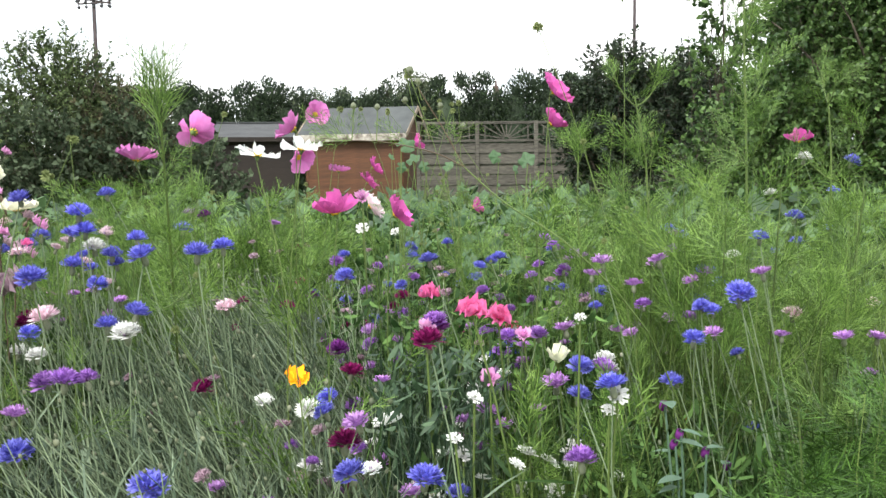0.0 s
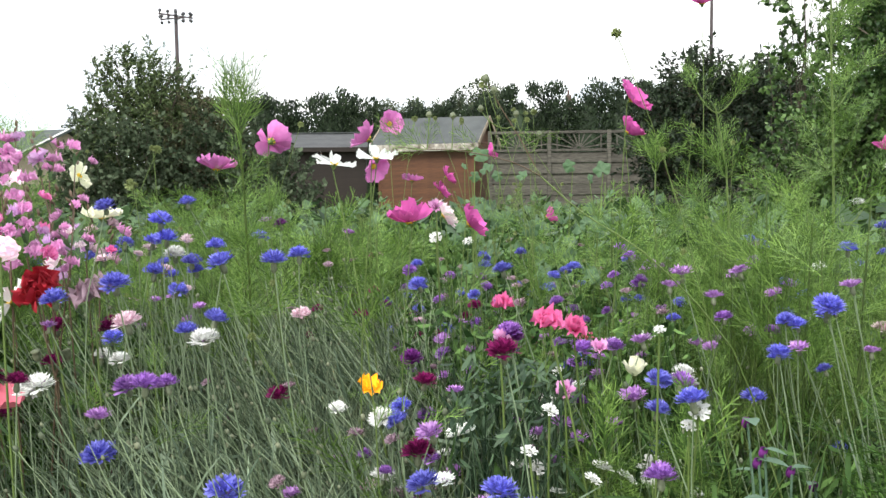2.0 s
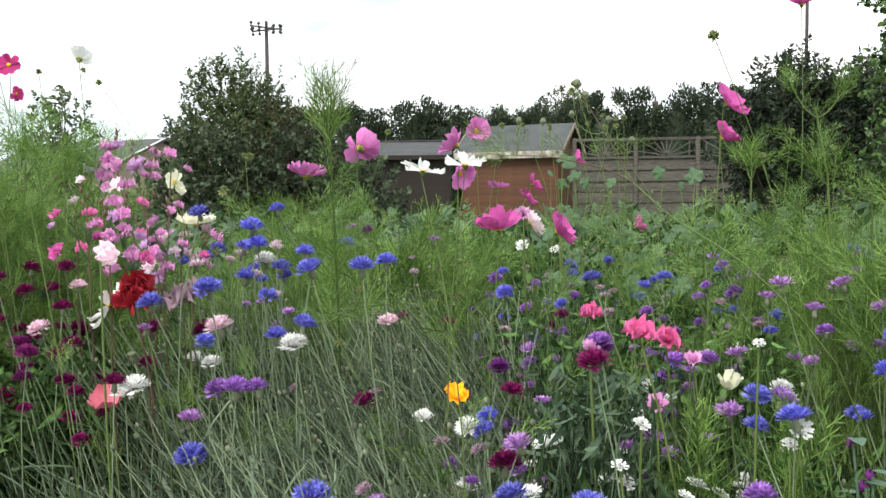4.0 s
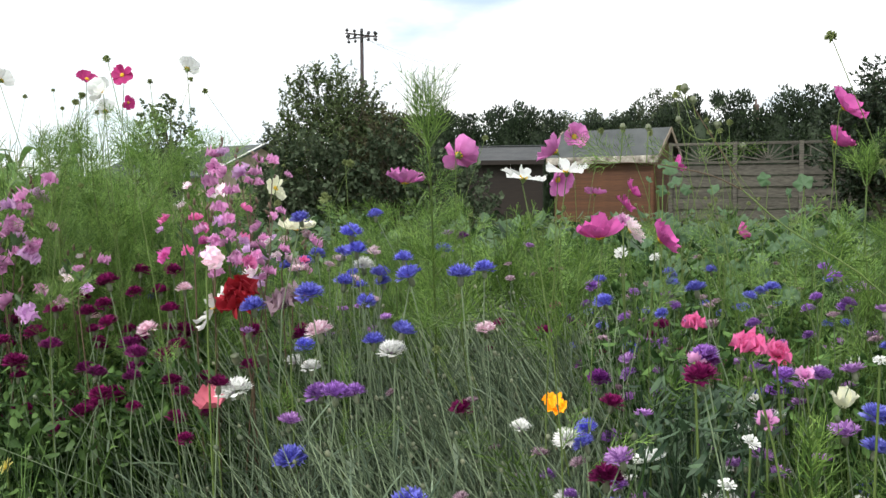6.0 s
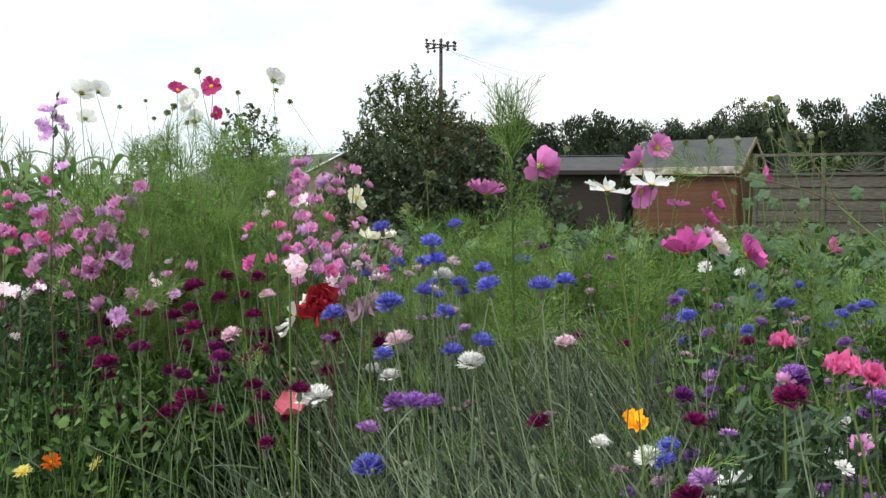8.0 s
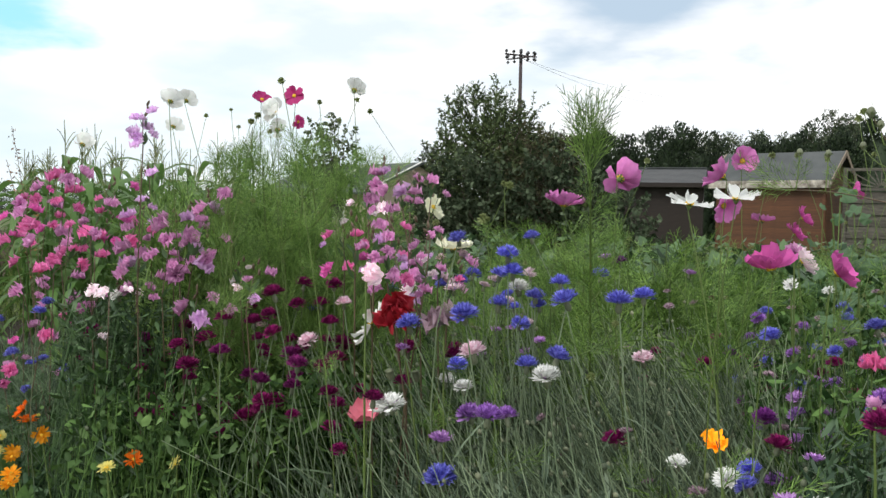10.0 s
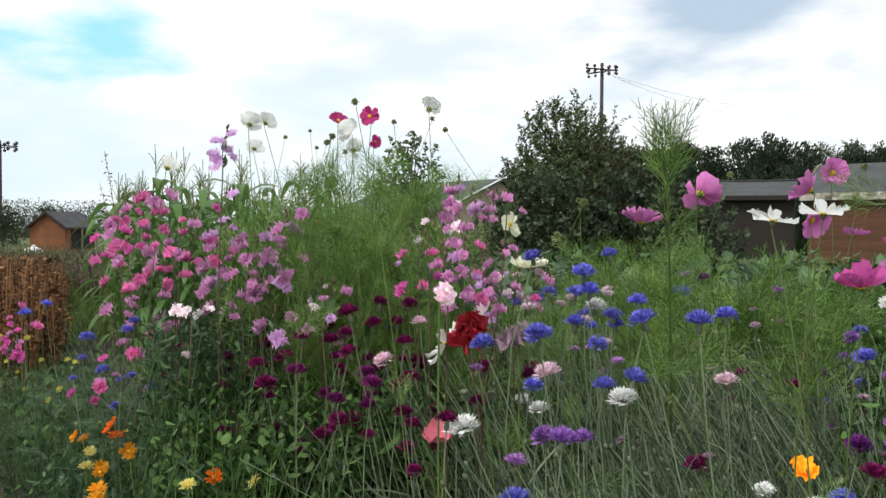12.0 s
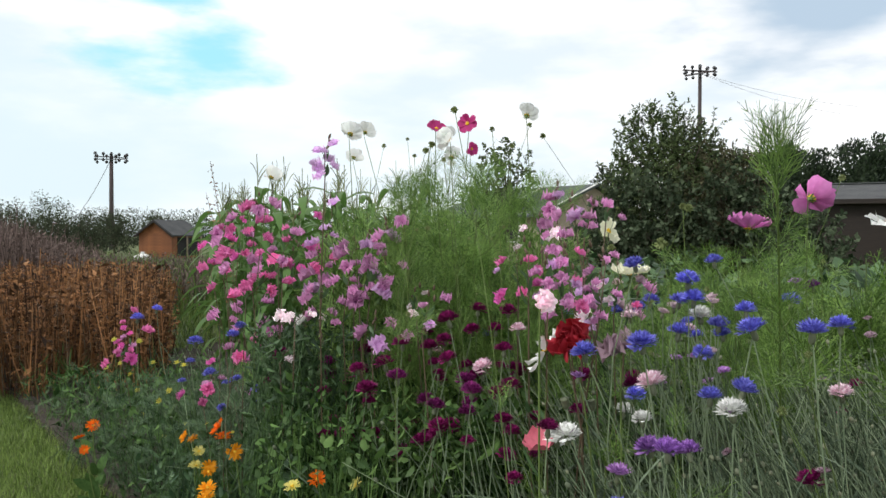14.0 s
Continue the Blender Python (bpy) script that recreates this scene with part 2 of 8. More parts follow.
L_RUST = leafy("rust_seed", (0.085, 0.040, 0.019), (0.285, 0.140, 0.058), 2.0, 0.7, 0.2, 0.6)
L_STRAW = leafy("dry_stalk", (0.17, 0.13, 0.085), (0.34, 0.27, 0.18), 1.0, 0.8, 0.2, 0.4)
L_HEATHER = leafy("seedy_weed", (0.088, 0.062, 0.052), (0.185, 0.138, 0.122), 0.8, 0.8, 0.2, 0.4)
L_BUD = leafy("bud_scales", (0.095, 0.125, 0.075), (0.21, 0.225, 0.145), 30.0, 0.6, 0.05, 0.3)


def petal(name, a, b, tl=0.35, heart=None):
    return leafy(name, a, b, 25.0, 0.6, tl, 0.28, 0.22, 90.0, 0.2, heart)


P_BLUE = petal("blue_petal", (0.145, 0.145, 0.62), (0.32, 0.33, 0.82))
P_VIOLET = petal("violet_petal", (0.31, 0.12, 0.50), (0.51, 0.28, 0.68))
P_PURPLE = petal("deep_purple_petal", (0.13, 0.02, 0.17), (0.25, 0.05, 0.29))
P_PLUM = petal("plum_petal", (0.14, 0.012, 0.10), (0.29, 0.04, 0.20))
P_MAROON = petal("maroon_petal", (0.15, 0.008, 0.075), (0.30, 0.022, 0.15))
P_LILAC = petal("lilac_petal", (0.40, 0.18, 0.52), (0.62, 0.38, 0.70))
P_PALEPINK = petal("pale_pink_petal", (0.90, 0.62, 0.74), (0.96, 0.86, 0.91))
P_WHITE = petal("white_petal", (0.86, 0.87, 0.84), (0.94, 0.94, 0.93), 0.25)
P_WHITE_THIN = petal("thin_white_petal", (0.90, 0.92, 0.90), (0.96, 0.97, 0.96), 0.68)
P_ORCHID = petal("orchid_petal", (0.48, 0.22, 0.50), (0.68, 0.44, 0.70), 0.35, ((0.36, 0.12, 0.38), 0.009, 0.8))
P_LAVENDER = petal("lavender_petal", (0.55, 0.32, 0.60), (0.76, 0.55, 0.80), 0.45, ((0.40, 0.16, 0.44), 0.009, 0.6))
P_CREAM = petal("cream_petal", (0.82, 0.82, 0.58), (0.90, 0.90, 0.76))
P_COSMOS = petal("cosmos_pink_petal", (0.58, 0.15, 0.46), (0.75, 0.30, 0.62), 0.35, ((0.42, 0.05, 0.28), 0.013, 0.7))
P_MAGENTA = petal("magenta_petal", (0.56, 0.07, 0.35), (0.72, 0.17, 0.49), 0.35, ((0.36, 0.02, 0.18), 0.012, 0.7))
P_CRIMSON = petal("crimson_cosmos_petal", (0.42, 0.022, 0.16), (0.60, 0.07, 0.27))
P_CLARKIA = petal("clarkia_pink_petal", (0.60, 0.06, 0.29), (0.78, 0.24, 0.51), 0.35, ((0.46, 0.02, 0.14), 0.011, 0.8))
P_CLARKIA_MAUVE = petal("clarkia_mauve_petal", (0.42, 0.12, 0.35), (0.66, 0.34, 0.57), 0.35, ((0.28, 0.05, 0.22), 0.010, 0.85))
P_GODETIA = petal("godetia_petal", (0.68, 0.045, 0.27), (0.82, 0.20, 0.45), 0.35, ((0.58, 0.01, 0.12), 0.013, 0.9))
P_RED = petal("red_petal", (0.17, 0.007, 0.016), (0.32, 0.022, 0.036), 0.15)
P_SALMON = petal("salmon_petal", (0.42, 0.075, 0.12), (0.54, 0.15, 0.20), 0.15)
P_ORANGE = petal("orange_petal", (0.88, 0.16, 0.008), (0.92, 0.30, 0.015))
P_GOLD = petal("golden_petal", (0.90, 0.36, 0.012), (0.92, 0.48, 0.025))
P_YELLOW = petal("yellow_petal", (0.66, 0.60, 0.08), (0.80, 0.76, 0.28))
P_LEMON = petal("lemon_petal", (0.78, 0.70, 0.18), (0.86, 0.82, 0.40))
P_DISC = petal("yellow_disc", (0.55, 0.32, 0.02), (0.80, 0.55, 0.05), 0.05)
P_BLUSH = petal("blush_petal", (0.66, 0.48, 0.55), (0.84, 0.70, 0.76))
P_DUSKY = petal("dusky_pink_petal", (0.34, 0.21, 0.28), (0.62, 0.46, 0.54))

# ---- shape tools ----
rng = np.random.default_rng(7)


def data_from(name, V, F, mat, smooth=False):
    """Mesh data from arrays of corners and triangles."""
    me = bpy.data.meshes.new(name)
    V, F = np.asarray(V, np.float32).reshape(-1, 3), np.asarray(F, np.int32).reshape(-1, 3)
    me.vertices.add(len(V))
    me.vertices.foreach_set("co", V.ravel())
    me.loops.add(F.size)
    me.loops.foreach_set("vertex_index", F.ravel())
    me.polygons.add(len(F))
    me.polygons.foreach_set("loop_start", np.arange(0, F.size, 3, dtype=np.int32))
    me.update(calc_edges=True)
    if smooth:
        me.polygons.foreach_set("use_smooth", np.ones(len(F), bool))
    me.materials.append(mat)
    return me


def child(name, me, parent=None, m=None, label=""):
    ob = new(name, me)
    ob.parent = parent
    if m is not None:
        ob.matrix_basis = m
    return tagged(ob, label) if label else ob


def part(name, bm, material, parent, label=""):
    me = bpy.data.meshes.new(name)
    bm.to_mesh(me)
    bm.free()
    me.materials.append(material)
    return child(name, me, parent, None, label)


def thing(name, x, y, z, label, category, group="", kind="", turn=0.0):
    ob = new(name)
    ob.empty_display_size = 0.05
    ob.matrix_basis = pose(x, y, z, 0, 0, turn)
    return tagged(ob, label, category, group, kind)


class Soup:
    """Collects many small pieces into one mesh."""

    def __init__(self):
        self.v, self.f, self.n = [], [], 0

    def add(self, V, F):
        V, F = np.asarray(V, float).reshape(-1, 3), np.asarray(F, int).reshape(-1, 3)
        self.v.append(V)
        self.f.append(F + self.n)
        self.n += len(V)
        return self

    def arrays(self):
        return np.concatenate(self.v), np.concatenate(self.f)

    def data(self, name, mat, smooth=False):
        return data_from(name, *self.arrays(), mat, smooth)


def unit(v):
    v = np.asarray(v, float)
    return v / np.maximum(np.linalg.norm(v, axis=-1, keepdims=True), 1e-9)


def ribbon(P, W, S):
    """Flat blades along the lines P (N,k,3), of widths W (N,k), spread along S (N,3)."""
    N, k = P.shape[:2]
    S = unit(S)[:, None, :]
    V = np.stack([P - S * W[..., None] / 2, P + S * W[..., None] / 2], 2)
    base = (np.arange(N) * k * 2)[:, None] + (np.arange(k - 1) * 2)[None]
    q = np.stack([base, base + 1, base + 3, base, base + 3, base + 2], -1)
    return V.reshape(-1, 3), q.reshape(-1, 3)


def tubes(P, R, n=3):
    """Round stalks along the lines P (N,k,3), of radii R (N,k)."""
    N, k = P.shape[:2]
    d = unit(P[:, -1] - P[:, 0])
    ref = np.where(np.abs(d[:, 2:3]) > 0.8, np.array([[1.0, 0.2, 0]]), np.array([[0.1, 0, 1.0]]))
    a = unit(np.cross(d, ref))
    b = np.cross(d, a)
    ang = np.arange(n) * 2 * np.pi / n
    ring = np.cos(ang)[None, :, None] * a[:, None] + np.sin(ang)[None, :, None] * b[:, None]
    V = P[:, :, None] + R[:, :, None, None] * ring[:, None]
    i = np.arange(n)
    j = (i + 1) % n
    base = (np.arange(N) * k * n)[:, None, None] + (np.arange(k - 1) * n)[None, :, None]
    q = np.stack([base + i, base + j, base + n + j, base + i, base + n + j, base + n + i], -1)
    return V.reshape(-1, 3), q.reshape(-1, 3)


def bend(A, B, k, sag, side=0.0):
    """Lines of k points from A to B (N,3) that bow by sag (N,3)."""
    s = np.linspace(0, 1, k)[None, :, None]
    return A[:, None] * (1 - s) + B[:, None] * s + np.asarray(sag)[:, None] * (4 * s * (1 - s))


def frames(D, roll):
    """Turns (N,3,3) that carry z to D, rolled about it."""
    D = unit(D)
    ref = np.where(np.abs(D[:, 2:3]) > 0.95, np.array([[1.0, 0, 0]]), np.array([[0, 0, 1.0]]))
    x = unit(np.cross(ref, D))
    y = np.cross(D, x)
    c, s = np.cos(roll)[:, None], np.sin(roll)[:, None]
    return np.stack([c * x + s * y, -s * x + c * y, D], -1)


def scatter(V0, F0, M, T, scale):
    """Copies of one small piece, turned, sized and set down."""
    V = np.einsum("nij,kj->nki", M, V0) * np.asarray(scale).reshape(-1, 1, 1) + T[:, None]
    F = F0[None] + (np.arange(len(T)) * len(V0))[:, None, None]
    return V.reshape(-1, 3), F.reshape(-1, 3)


def around(n):
    """n random directions."""
    return unit(rng.normal(size=(n, 3)))


def polar(az, r, z=0.0):
    a = np.radians(az)
    return np.stack([-np.sin(a) * r, np.cos(a) * r, np.zeros_like(np.asarray(r, float)) + z], -1)


def box_bm(bm, x0, x1, y0, y1, z0, z1, bevel=0.0):
    r = bmesh.ops.create_cube(bm, size=1.0, matrix=Matrix.Translation(((x0 + x1) / 2, (y0 + y1) / 2, (z0 + z1) / 2))
                              @ Matrix.Diagonal((x1 - x0, y1 - y0, z1 - z0, 1)))
    if bevel:
        edges = list({e for v in r["verts"] for e in v.link_edges})
        bmesh.ops.bevel(bm, geom=edges, offset=bevel, segments=1, affect="EDGES")
    return r["verts"]


def box_part(name, mat, parent, x0, x1, y0, y1, z0, z1, bevel=0.006, label=""):
    bm = bmesh.new()
    box_bm(bm, x0, x1, y0, y1, z0, z1, bevel)
    return part(name, bm, mat, parent, label)


def prism(name, mat, parent, outline, axis, a, b, label=""):
    """An outline (two coordinates) drawn out along an axis from a to b."""
    bm = bmesh.new()
    def at(p, q):
        return {"x": (q, p[0], p[1]), "y": (p[0], q, p[1]), "z": (p[0], p[1], q)}[axis]
    lo, hi = [bm.verts.new(at(p, a)) for p in outline], [bm.verts.new(at(p, b)) for p in outline]
    bm.faces.new(lo)
    bm.faces.new(hi[::-1])
    for i in range(len(outline)):
        j = (i + 1) % len(outline)
        bm.faces.new((lo[j], lo[i], hi[i], hi[j]))
    bmesh.ops.recalc_face_normals(bm, faces=bm.faces)
    return part(name, bm, mat, parent, label)


def lathe(profile, n=10):
    """A turned shape about z from (radius, height) pairs."""
    prof = np.array(profile)
    k = len(prof)
    ang = np.arange(n) * 2 * np.pi / n
    V = np.stack([prof[:, 0:1] * np.cos(ang), prof[:, 0:1] * np.sin(ang), np.repeat(prof[:, 1:2], n, 1)], -1).reshape(-1, 3)
    i, j = np.arange(n), (np.arange(n) + 1) % n
    base = (np.arange(k - 1) * n)[:, None]
    F = np.stack([base + i, base + j, base + n + j, base + i, base + n + j, base + n + i], -1).reshape(-1, 3)
    return V, F


# small pieces that are set down many times
def leaf_piece(width=0.5, fold=0.15, droop=0.1, k=4):
    """A pointed leaf one long, folded along its rib."""
    s = np.linspace(0, 1, k + 1)
    w = width / 2 * np.sin(np.pi * s ** 0.8) ** 0.9
    w[0], w[-1] = 0.02, 0.0
    z = -droop * s ** 2
    mid = np.stack([0 * s, s, z], -1)
    lf = np.stack([-w, s, z + fold * w], -1)
    rt = np.stack([w, s, z + fold * w], -1)
    V = np.concatenate([mid, lf, rt])
    F = []
    for i in range(k):
        a, b = i, i + 1
        F += [(a, b, k + 1 + b), (a, k + 1 + b, k + 1 + a), (a, 2 * (k + 1) + a, 2 * (k + 1) + b), (a, 2 * (k + 1) + b, b)]
    return V, np.array(F)


def fern_piece(seed, pairs=6, spread=0.5, fineness=0.017):
    """A thread-like divided leaf, one long, along y, its threads swept forward."""
    r = np.random.default_rng(seed)
    so = Soup()
    ln = np.array([[[0, 0, 0], [0.01, 0.35, 0.03], [0, 0.7, 0.02], [0.0, 1.0, -0.02]]], float)
    so.add(*ribbon(ln, np.array([[1.3, 1.2, 1.0, 0.5]]) * fineness, np.array([[1.0, 0, 0]])))
    A, B = [], []
    for i in range(pairs):
        y = 0.12 + 0.70 * i / (pairs - 1)
        reach = spread * (1 - 0.7 * (y - 0.12)) * r.uniform(0.8, 1.15)
        for sgn in (-1, 1):
            a = np.array([0, y + 0.03 * sgn, 0.03])
            b = a + np.array([sgn * reach * 0.5, reach * r.uniform(0.7, 0.95), r.uniform(-0.10, 0.14)])
            A.append(a), B.append(b)
            for turn in (0.55, -0.5):
                c = a * 0.55 + b * 0.45
                dx, dy = (b - a)[0], (b - a)[1]
                d = np.array([dx * math.cos(turn) - dy * math.sin(turn), dx * math.sin(turn) + dy * math.cos(turn), r.uniform(-0.06, 0.08)])
                A.append(c), B.append(c + d * 0.5 * r.uniform(0.7, 1.1))
    A, B = np.array(A), np.array(B)
    N = len(A)
    P = np.stack([A, B], 1)
    W = np.tile(np.array([1.0, 0.6]) * fineness, (N, 1))
    side = np.cross(B - A, np.array([0, 0, 1.0])) + r.normal(size=(N, 3)) * 0.05
    so.add(*ribbon(P, W, side))
    return so.arrays()


FERNS = [fern_piece(i, 5 + i % 3) for i in range(4)]
FERNS_MID = [fern_piece(40 + i, 7 + i % 2, 0.42, 0.0135) for i in range(4)]
FERNS_FINE = [fern_piece(20 + i, 7 + i % 2, 0.55, 0.0095) for i in range(4)]
LEAF = leaf_piece()
FOLD = (np.array([(0, 0, 0), (-0.22, 0.45, 0.07), (0.22, 0.45, 0.07), (0, 1.0, -0.12)]), np.array([(0, 3, 1), (0, 2, 3)]))
BROADFOLD = (np.array([(0, 0, 0), (-0.36, 0.42, 0.08), (0.36, 0.42, 0.08), (0, 1.0, -0.14), (0.22, 0.78, 0.0), (-0.22, 0.78, 0.0)]), np.array([(0, 3, 1), (1, 3, 5), (0, 2, 3), (2, 4, 3)]))
FLAKE = (np.array([(0, 0, 0), (-0.22, 0.45, 0.05), (0.22, 0.5, 0.05), (0, 1.0, -0.05)]), np.array([(0, 1, 2), (1, 3, 2)]))
HAZEL = (np.array([(0, 0, 0), (-0.34, 0.5, 0.08), (0.34, 0.5, 0.08), (0, 1.0, -0.14)]), np.array([(0, 3, 1), (0, 2, 3)]))
NARROW = leaf_piece(0.11, 0.2, 0.25)
BLADE = leaf_piece(0.034, 0.3, 0.35, 3)

# ---- ground ----
def make_ground():
    m, nt, add, link = tree_of("allotment_ground")
    out, bsdf, co = add("ShaderNodeOutputMaterial"), add("ShaderNodeBsdfPrincipled"), add("ShaderNodeTexCoord")
    n1, n2 = add("ShaderNodeTexNoise"), add("ShaderNodeTexNoise")
    n1.inputs["Scale"].default_value, n1.inputs["Detail"].default_value = 0.35, 6
    n2.inputs["Scale"].default_value, n2.inputs["Detail"].default_value = 28, 5
    link(co.outputs["Object"], n1.inputs["Vector"])
    link(co.outputs["Object"], n2.inputs["Vector"])
    ramp = add("ShaderNodeValToRGB")
    ramp.color_ramp.elements[0].position, ramp.color_ramp.elements[0].color = 0.35, (0.055, 0.085, 0.025, 1)
    ramp.color_ramp.elements[1].position, ramp.color_ramp.elements[1].color = 0.65, (0.12, 0.15, 0.05, 1)
    link(n1.outputs[0], ramp.inputs[0])
    soil = add("ShaderNodeMix")
    soil.data_type = "RGBA"
    link(ramp.outputs[0], soil.inputs[6])
    soil.inputs[7].default_value = (0.06, 0.045, 0.032, 1)
    th = add("ShaderNodeMapRange")
    th.inputs[1].default_value, th.inputs[2].default_value = 0.54, 0.74
    link(n2.outputs[0], th.inputs[0])
    link(th.outputs[0], soil.inputs[0])
    link(soil.outputs[2], bsdf.inputs["Base Color"])
    bsdf.inputs["Roughness"].default_value = 0.95
    bp = add("ShaderNodeBump")
    bp.inputs["Distance"].default_value = 0.03
    link(n2.outputs[0], bp.inputs["Height"])
    link(bp.outputs[0], bsdf.inputs["Normal"])
    link(bsdf.outputs[0], out.inputs[0])
    g = np.concatenate([-np.geomspace(900, 0.4, 34), np.geomspace(0.4, 900, 34)])
    X, Y = np.meshgrid(g, g)
    Z = np.array([0.05 * noise.noise(Vector((x * 0.6, y * 0.6, 3.0))) if abs(x) < 60 and abs(y) < 60 else 0.0
                  for x, y in zip(X.ravel(), Y.ravel())]) - 0.02
    V = np.stack([X.ravel(), Y.ravel(), Z], -1)
    n = len(g)
    i = (np.arange(n - 1)[:, None] * n + np.arange(n - 1)[None]).ravel()
    F = np.concatenate([np.stack([i, i + 1, i + n + 1], -1), np.stack([i, i + n + 1, i + n], -1)])
    tagged(child("ground", data_from("ground", V, F, m, True)), "rough allotment ground of grass and dark soil", "ground", kind="structure")


make_ground()


def bed_edge(x):
    """The line between the mown path and the dug bed."""
    return 0.98 - 0.436 * x


def in_bed(p, margin=0.05):
    return p[:, 1] > bed_edge(p[:, 0]) + margin


def bed_soil():
    """The dug strip under the flowers: a low uneven mound of crumbs along the path."""
    along, across = np.linspace(-6.0, 2.2, 140), np.concatenate([[-0.06, 0.0], np.linspace(0.05, 2.9, 44)])
    X, W = np.meshgrid(along, across)
    V = np.stack([X, bed_edge(X) + W, 0 * X], -1).reshape(-1, 3)
    V[:, 2] = [0.045 + 0.03 * noise.noise(Vector((x * 7, y * 7, 0))) + 0.025 * noise.noise(Vector((x * 22, y * 22, 5))) for x, y, _ in V]
    V[(W.ravel() < -0.01) | (W.ravel() > 2.85), 2] = -0.08
    n, k = len(along), len(across)
    i = (np.arange(k - 1)[:, None] * n + np.arange(n - 1)[None]).ravel()
    F = np.concatenate([np.stack([i, i + 1, i + n + 1], -1), np.stack([i, i + n + 1, i + n], -1)])
    tagged(child("flower_bed", data_from("flower_bed", V, F, M_SOIL, True)), "dark crumbly soil of the flower bed", "soil", kind="structure")


bed_soil()


# ---- buildings and fence ----
def boards_on(parent, mat, x0, x1, y, z0, z1, h=0.12, t=0.018):
    """Overlapping horizontal cladding boards on a wall that faces -y."""
    n = int(round((z1 - z0) / h))
    h = (z1 - z0) / n
    bm = bmesh.new()
    vs = [bm.verts.new(p) for p in ((0, 0, 0), (x1 - x0, 0, 0), (x1 - x0, 0.003, h + 0.012), (0, 0.003, h + 0.012),
                                    (0, t, 0), (x1 - x0, t, 0), (x1 - x0, t * 0.6, h + 0.012), (0, t * 0.6, h + 0.012))]
    for q in ((0, 1, 2, 3), (5, 4, 7, 6), (4, 5, 1, 0), (3, 2, 6, 7), (4, 0, 3, 7), (1, 5, 6, 2)):
        bm.faces.new([vs[i] for i in q])
    for v in vs:
        v.co.y -= t
    me = bpy.data.meshes.new("board")
    bm.to_mesh(me)
    bm.free()
    me.materials.append(mat)
    for i in range(n):
        child("board", me, parent, Matrix.Translation((x0, y, z0 + i * h)))


def brown_shed():
    s = thing("garden_shed", 0.02, 20.165, 0, "brown wooden garden shed with grey felt roof and peeling fascia", "shed", turn=-19)
    x0, x1, y0, y1, ze, zr = -1.17, 1.15, 0.0, 1.75, 1.97, 2.53
    wall = box_part("wall", M_SHED, s, x0, x1, y0, y1, 0, ze - 0.02)
    boards_on(wall, M_SHED, x0 - 0.01, x1 + 0.01, y0 - 0.002, 0.05, ze - 0.03)
    ym = (y0 + y1) / 2
    prism("gable", M_SHED, s, [(y0, ze - 0.02), (y1, ze - 0.02), (ym, zr - 0.05)], "x", x0 + 0.01, x1 - 0.01)
    d = 0.16
    for nm, ya, yb in (("roof", y0 - d, ym), ("roof", y1 + d, ym)):
        drop = (zr - ze) / (ym - y0) * d
        prism(nm, M_FELT, s, [(ya, ze - drop), (yb, zr), (yb, zr + 0.03), (ya, ze - drop + 0.03)], "x", x0 - 0.14, x1 + 0.16, "grey mineral felt roof slope")
    drop = (zr - ze) / (ym - y0) * d
    box_part("fascia", M_FASCIA, s, x0 - 0.13, x1 + 0.15, y0 - d - 0.03, y0 - d - 0.008, ze - drop - 0.14, ze - drop + 0.02, 0.004, "pale peeling fascia board")
    for xx in (x1 + 0.145, x0 - 0.165):
        for ya, yb in ((y0 - d, ym), (y1 + d, ym)):
            prism("bargeboard", M_WOOD_PALE, s, [(ya, ze - drop - 0.07), (yb, zr - 0.07), (yb, zr + 0.04), (ya, ze - drop + 0.04)], "x", xx, xx + 0.02, "pale bargeboard")
    for xx in (x1 - 0.05, x0):
        box_part("corner_post", M_SHED, s, xx, xx + 0.06, y0 - 0.035, y0 - 0.021, 0.02, ze - 0.03, 0.004)
    side = box_part("gable_wall", M_SHED, s, x1 + 0.002, x1 + 0.012, y0, y1, 0.05, ze - 0.03, 0.002)
    plank = box_part("plank", M_SHED, side, 0, 0.014, 0, (y1 - y0) / 12 - 0.008, 0.06, ze - 0.04, 0.003).data
    bpy.data.objects.remove(side.children[0])
    for k in range(12):
        child("plank", plank, side, Matrix.Translation((x1 + 0.012, y0 + k * (y1 - y0) / 12, 0)))


def long_shed():
    s = thing("long_shed", -2.1, 20.4, 0, "long low dark timber shed under a grey felt roof", "shed", turn=3)
    x0, x1, y0, y1 = -1.05, 0.72, 0.0, 1.9
    wall = box_part("wall", M_SHED_DARK, s, x0, x1, y0, y1, 0, 1.78)
    boards_on(wall, M_SHED_DARK, x0 - 0.01, x1 + 0.01, y0 - 0.002, 0.05, 1.76, 0.15)
    prism("roof", M_FELT_DARK, s, [(y0 - 0.2, 1.80), (y1 + 0.1, 2.24), (y1 + 0.1, 2.28), (y0 - 0.2, 1.84)], "x", x0 - 0.12, x1 + 0.05, "dull grey felt roof")
    box_part("fascia", M_SHED_DARK, s, x0 - 0.12, x1 + 0.05, y0 - 0.225, y0 - 0.203, 1.74, 1.845, 0.004)
    box_part("ridge_capping", M_FELT, s, x0 - 0.12, x1 + 0.05, y1 + 0.02, y1 + 0.12, 2.283, 2.31, 0.004)


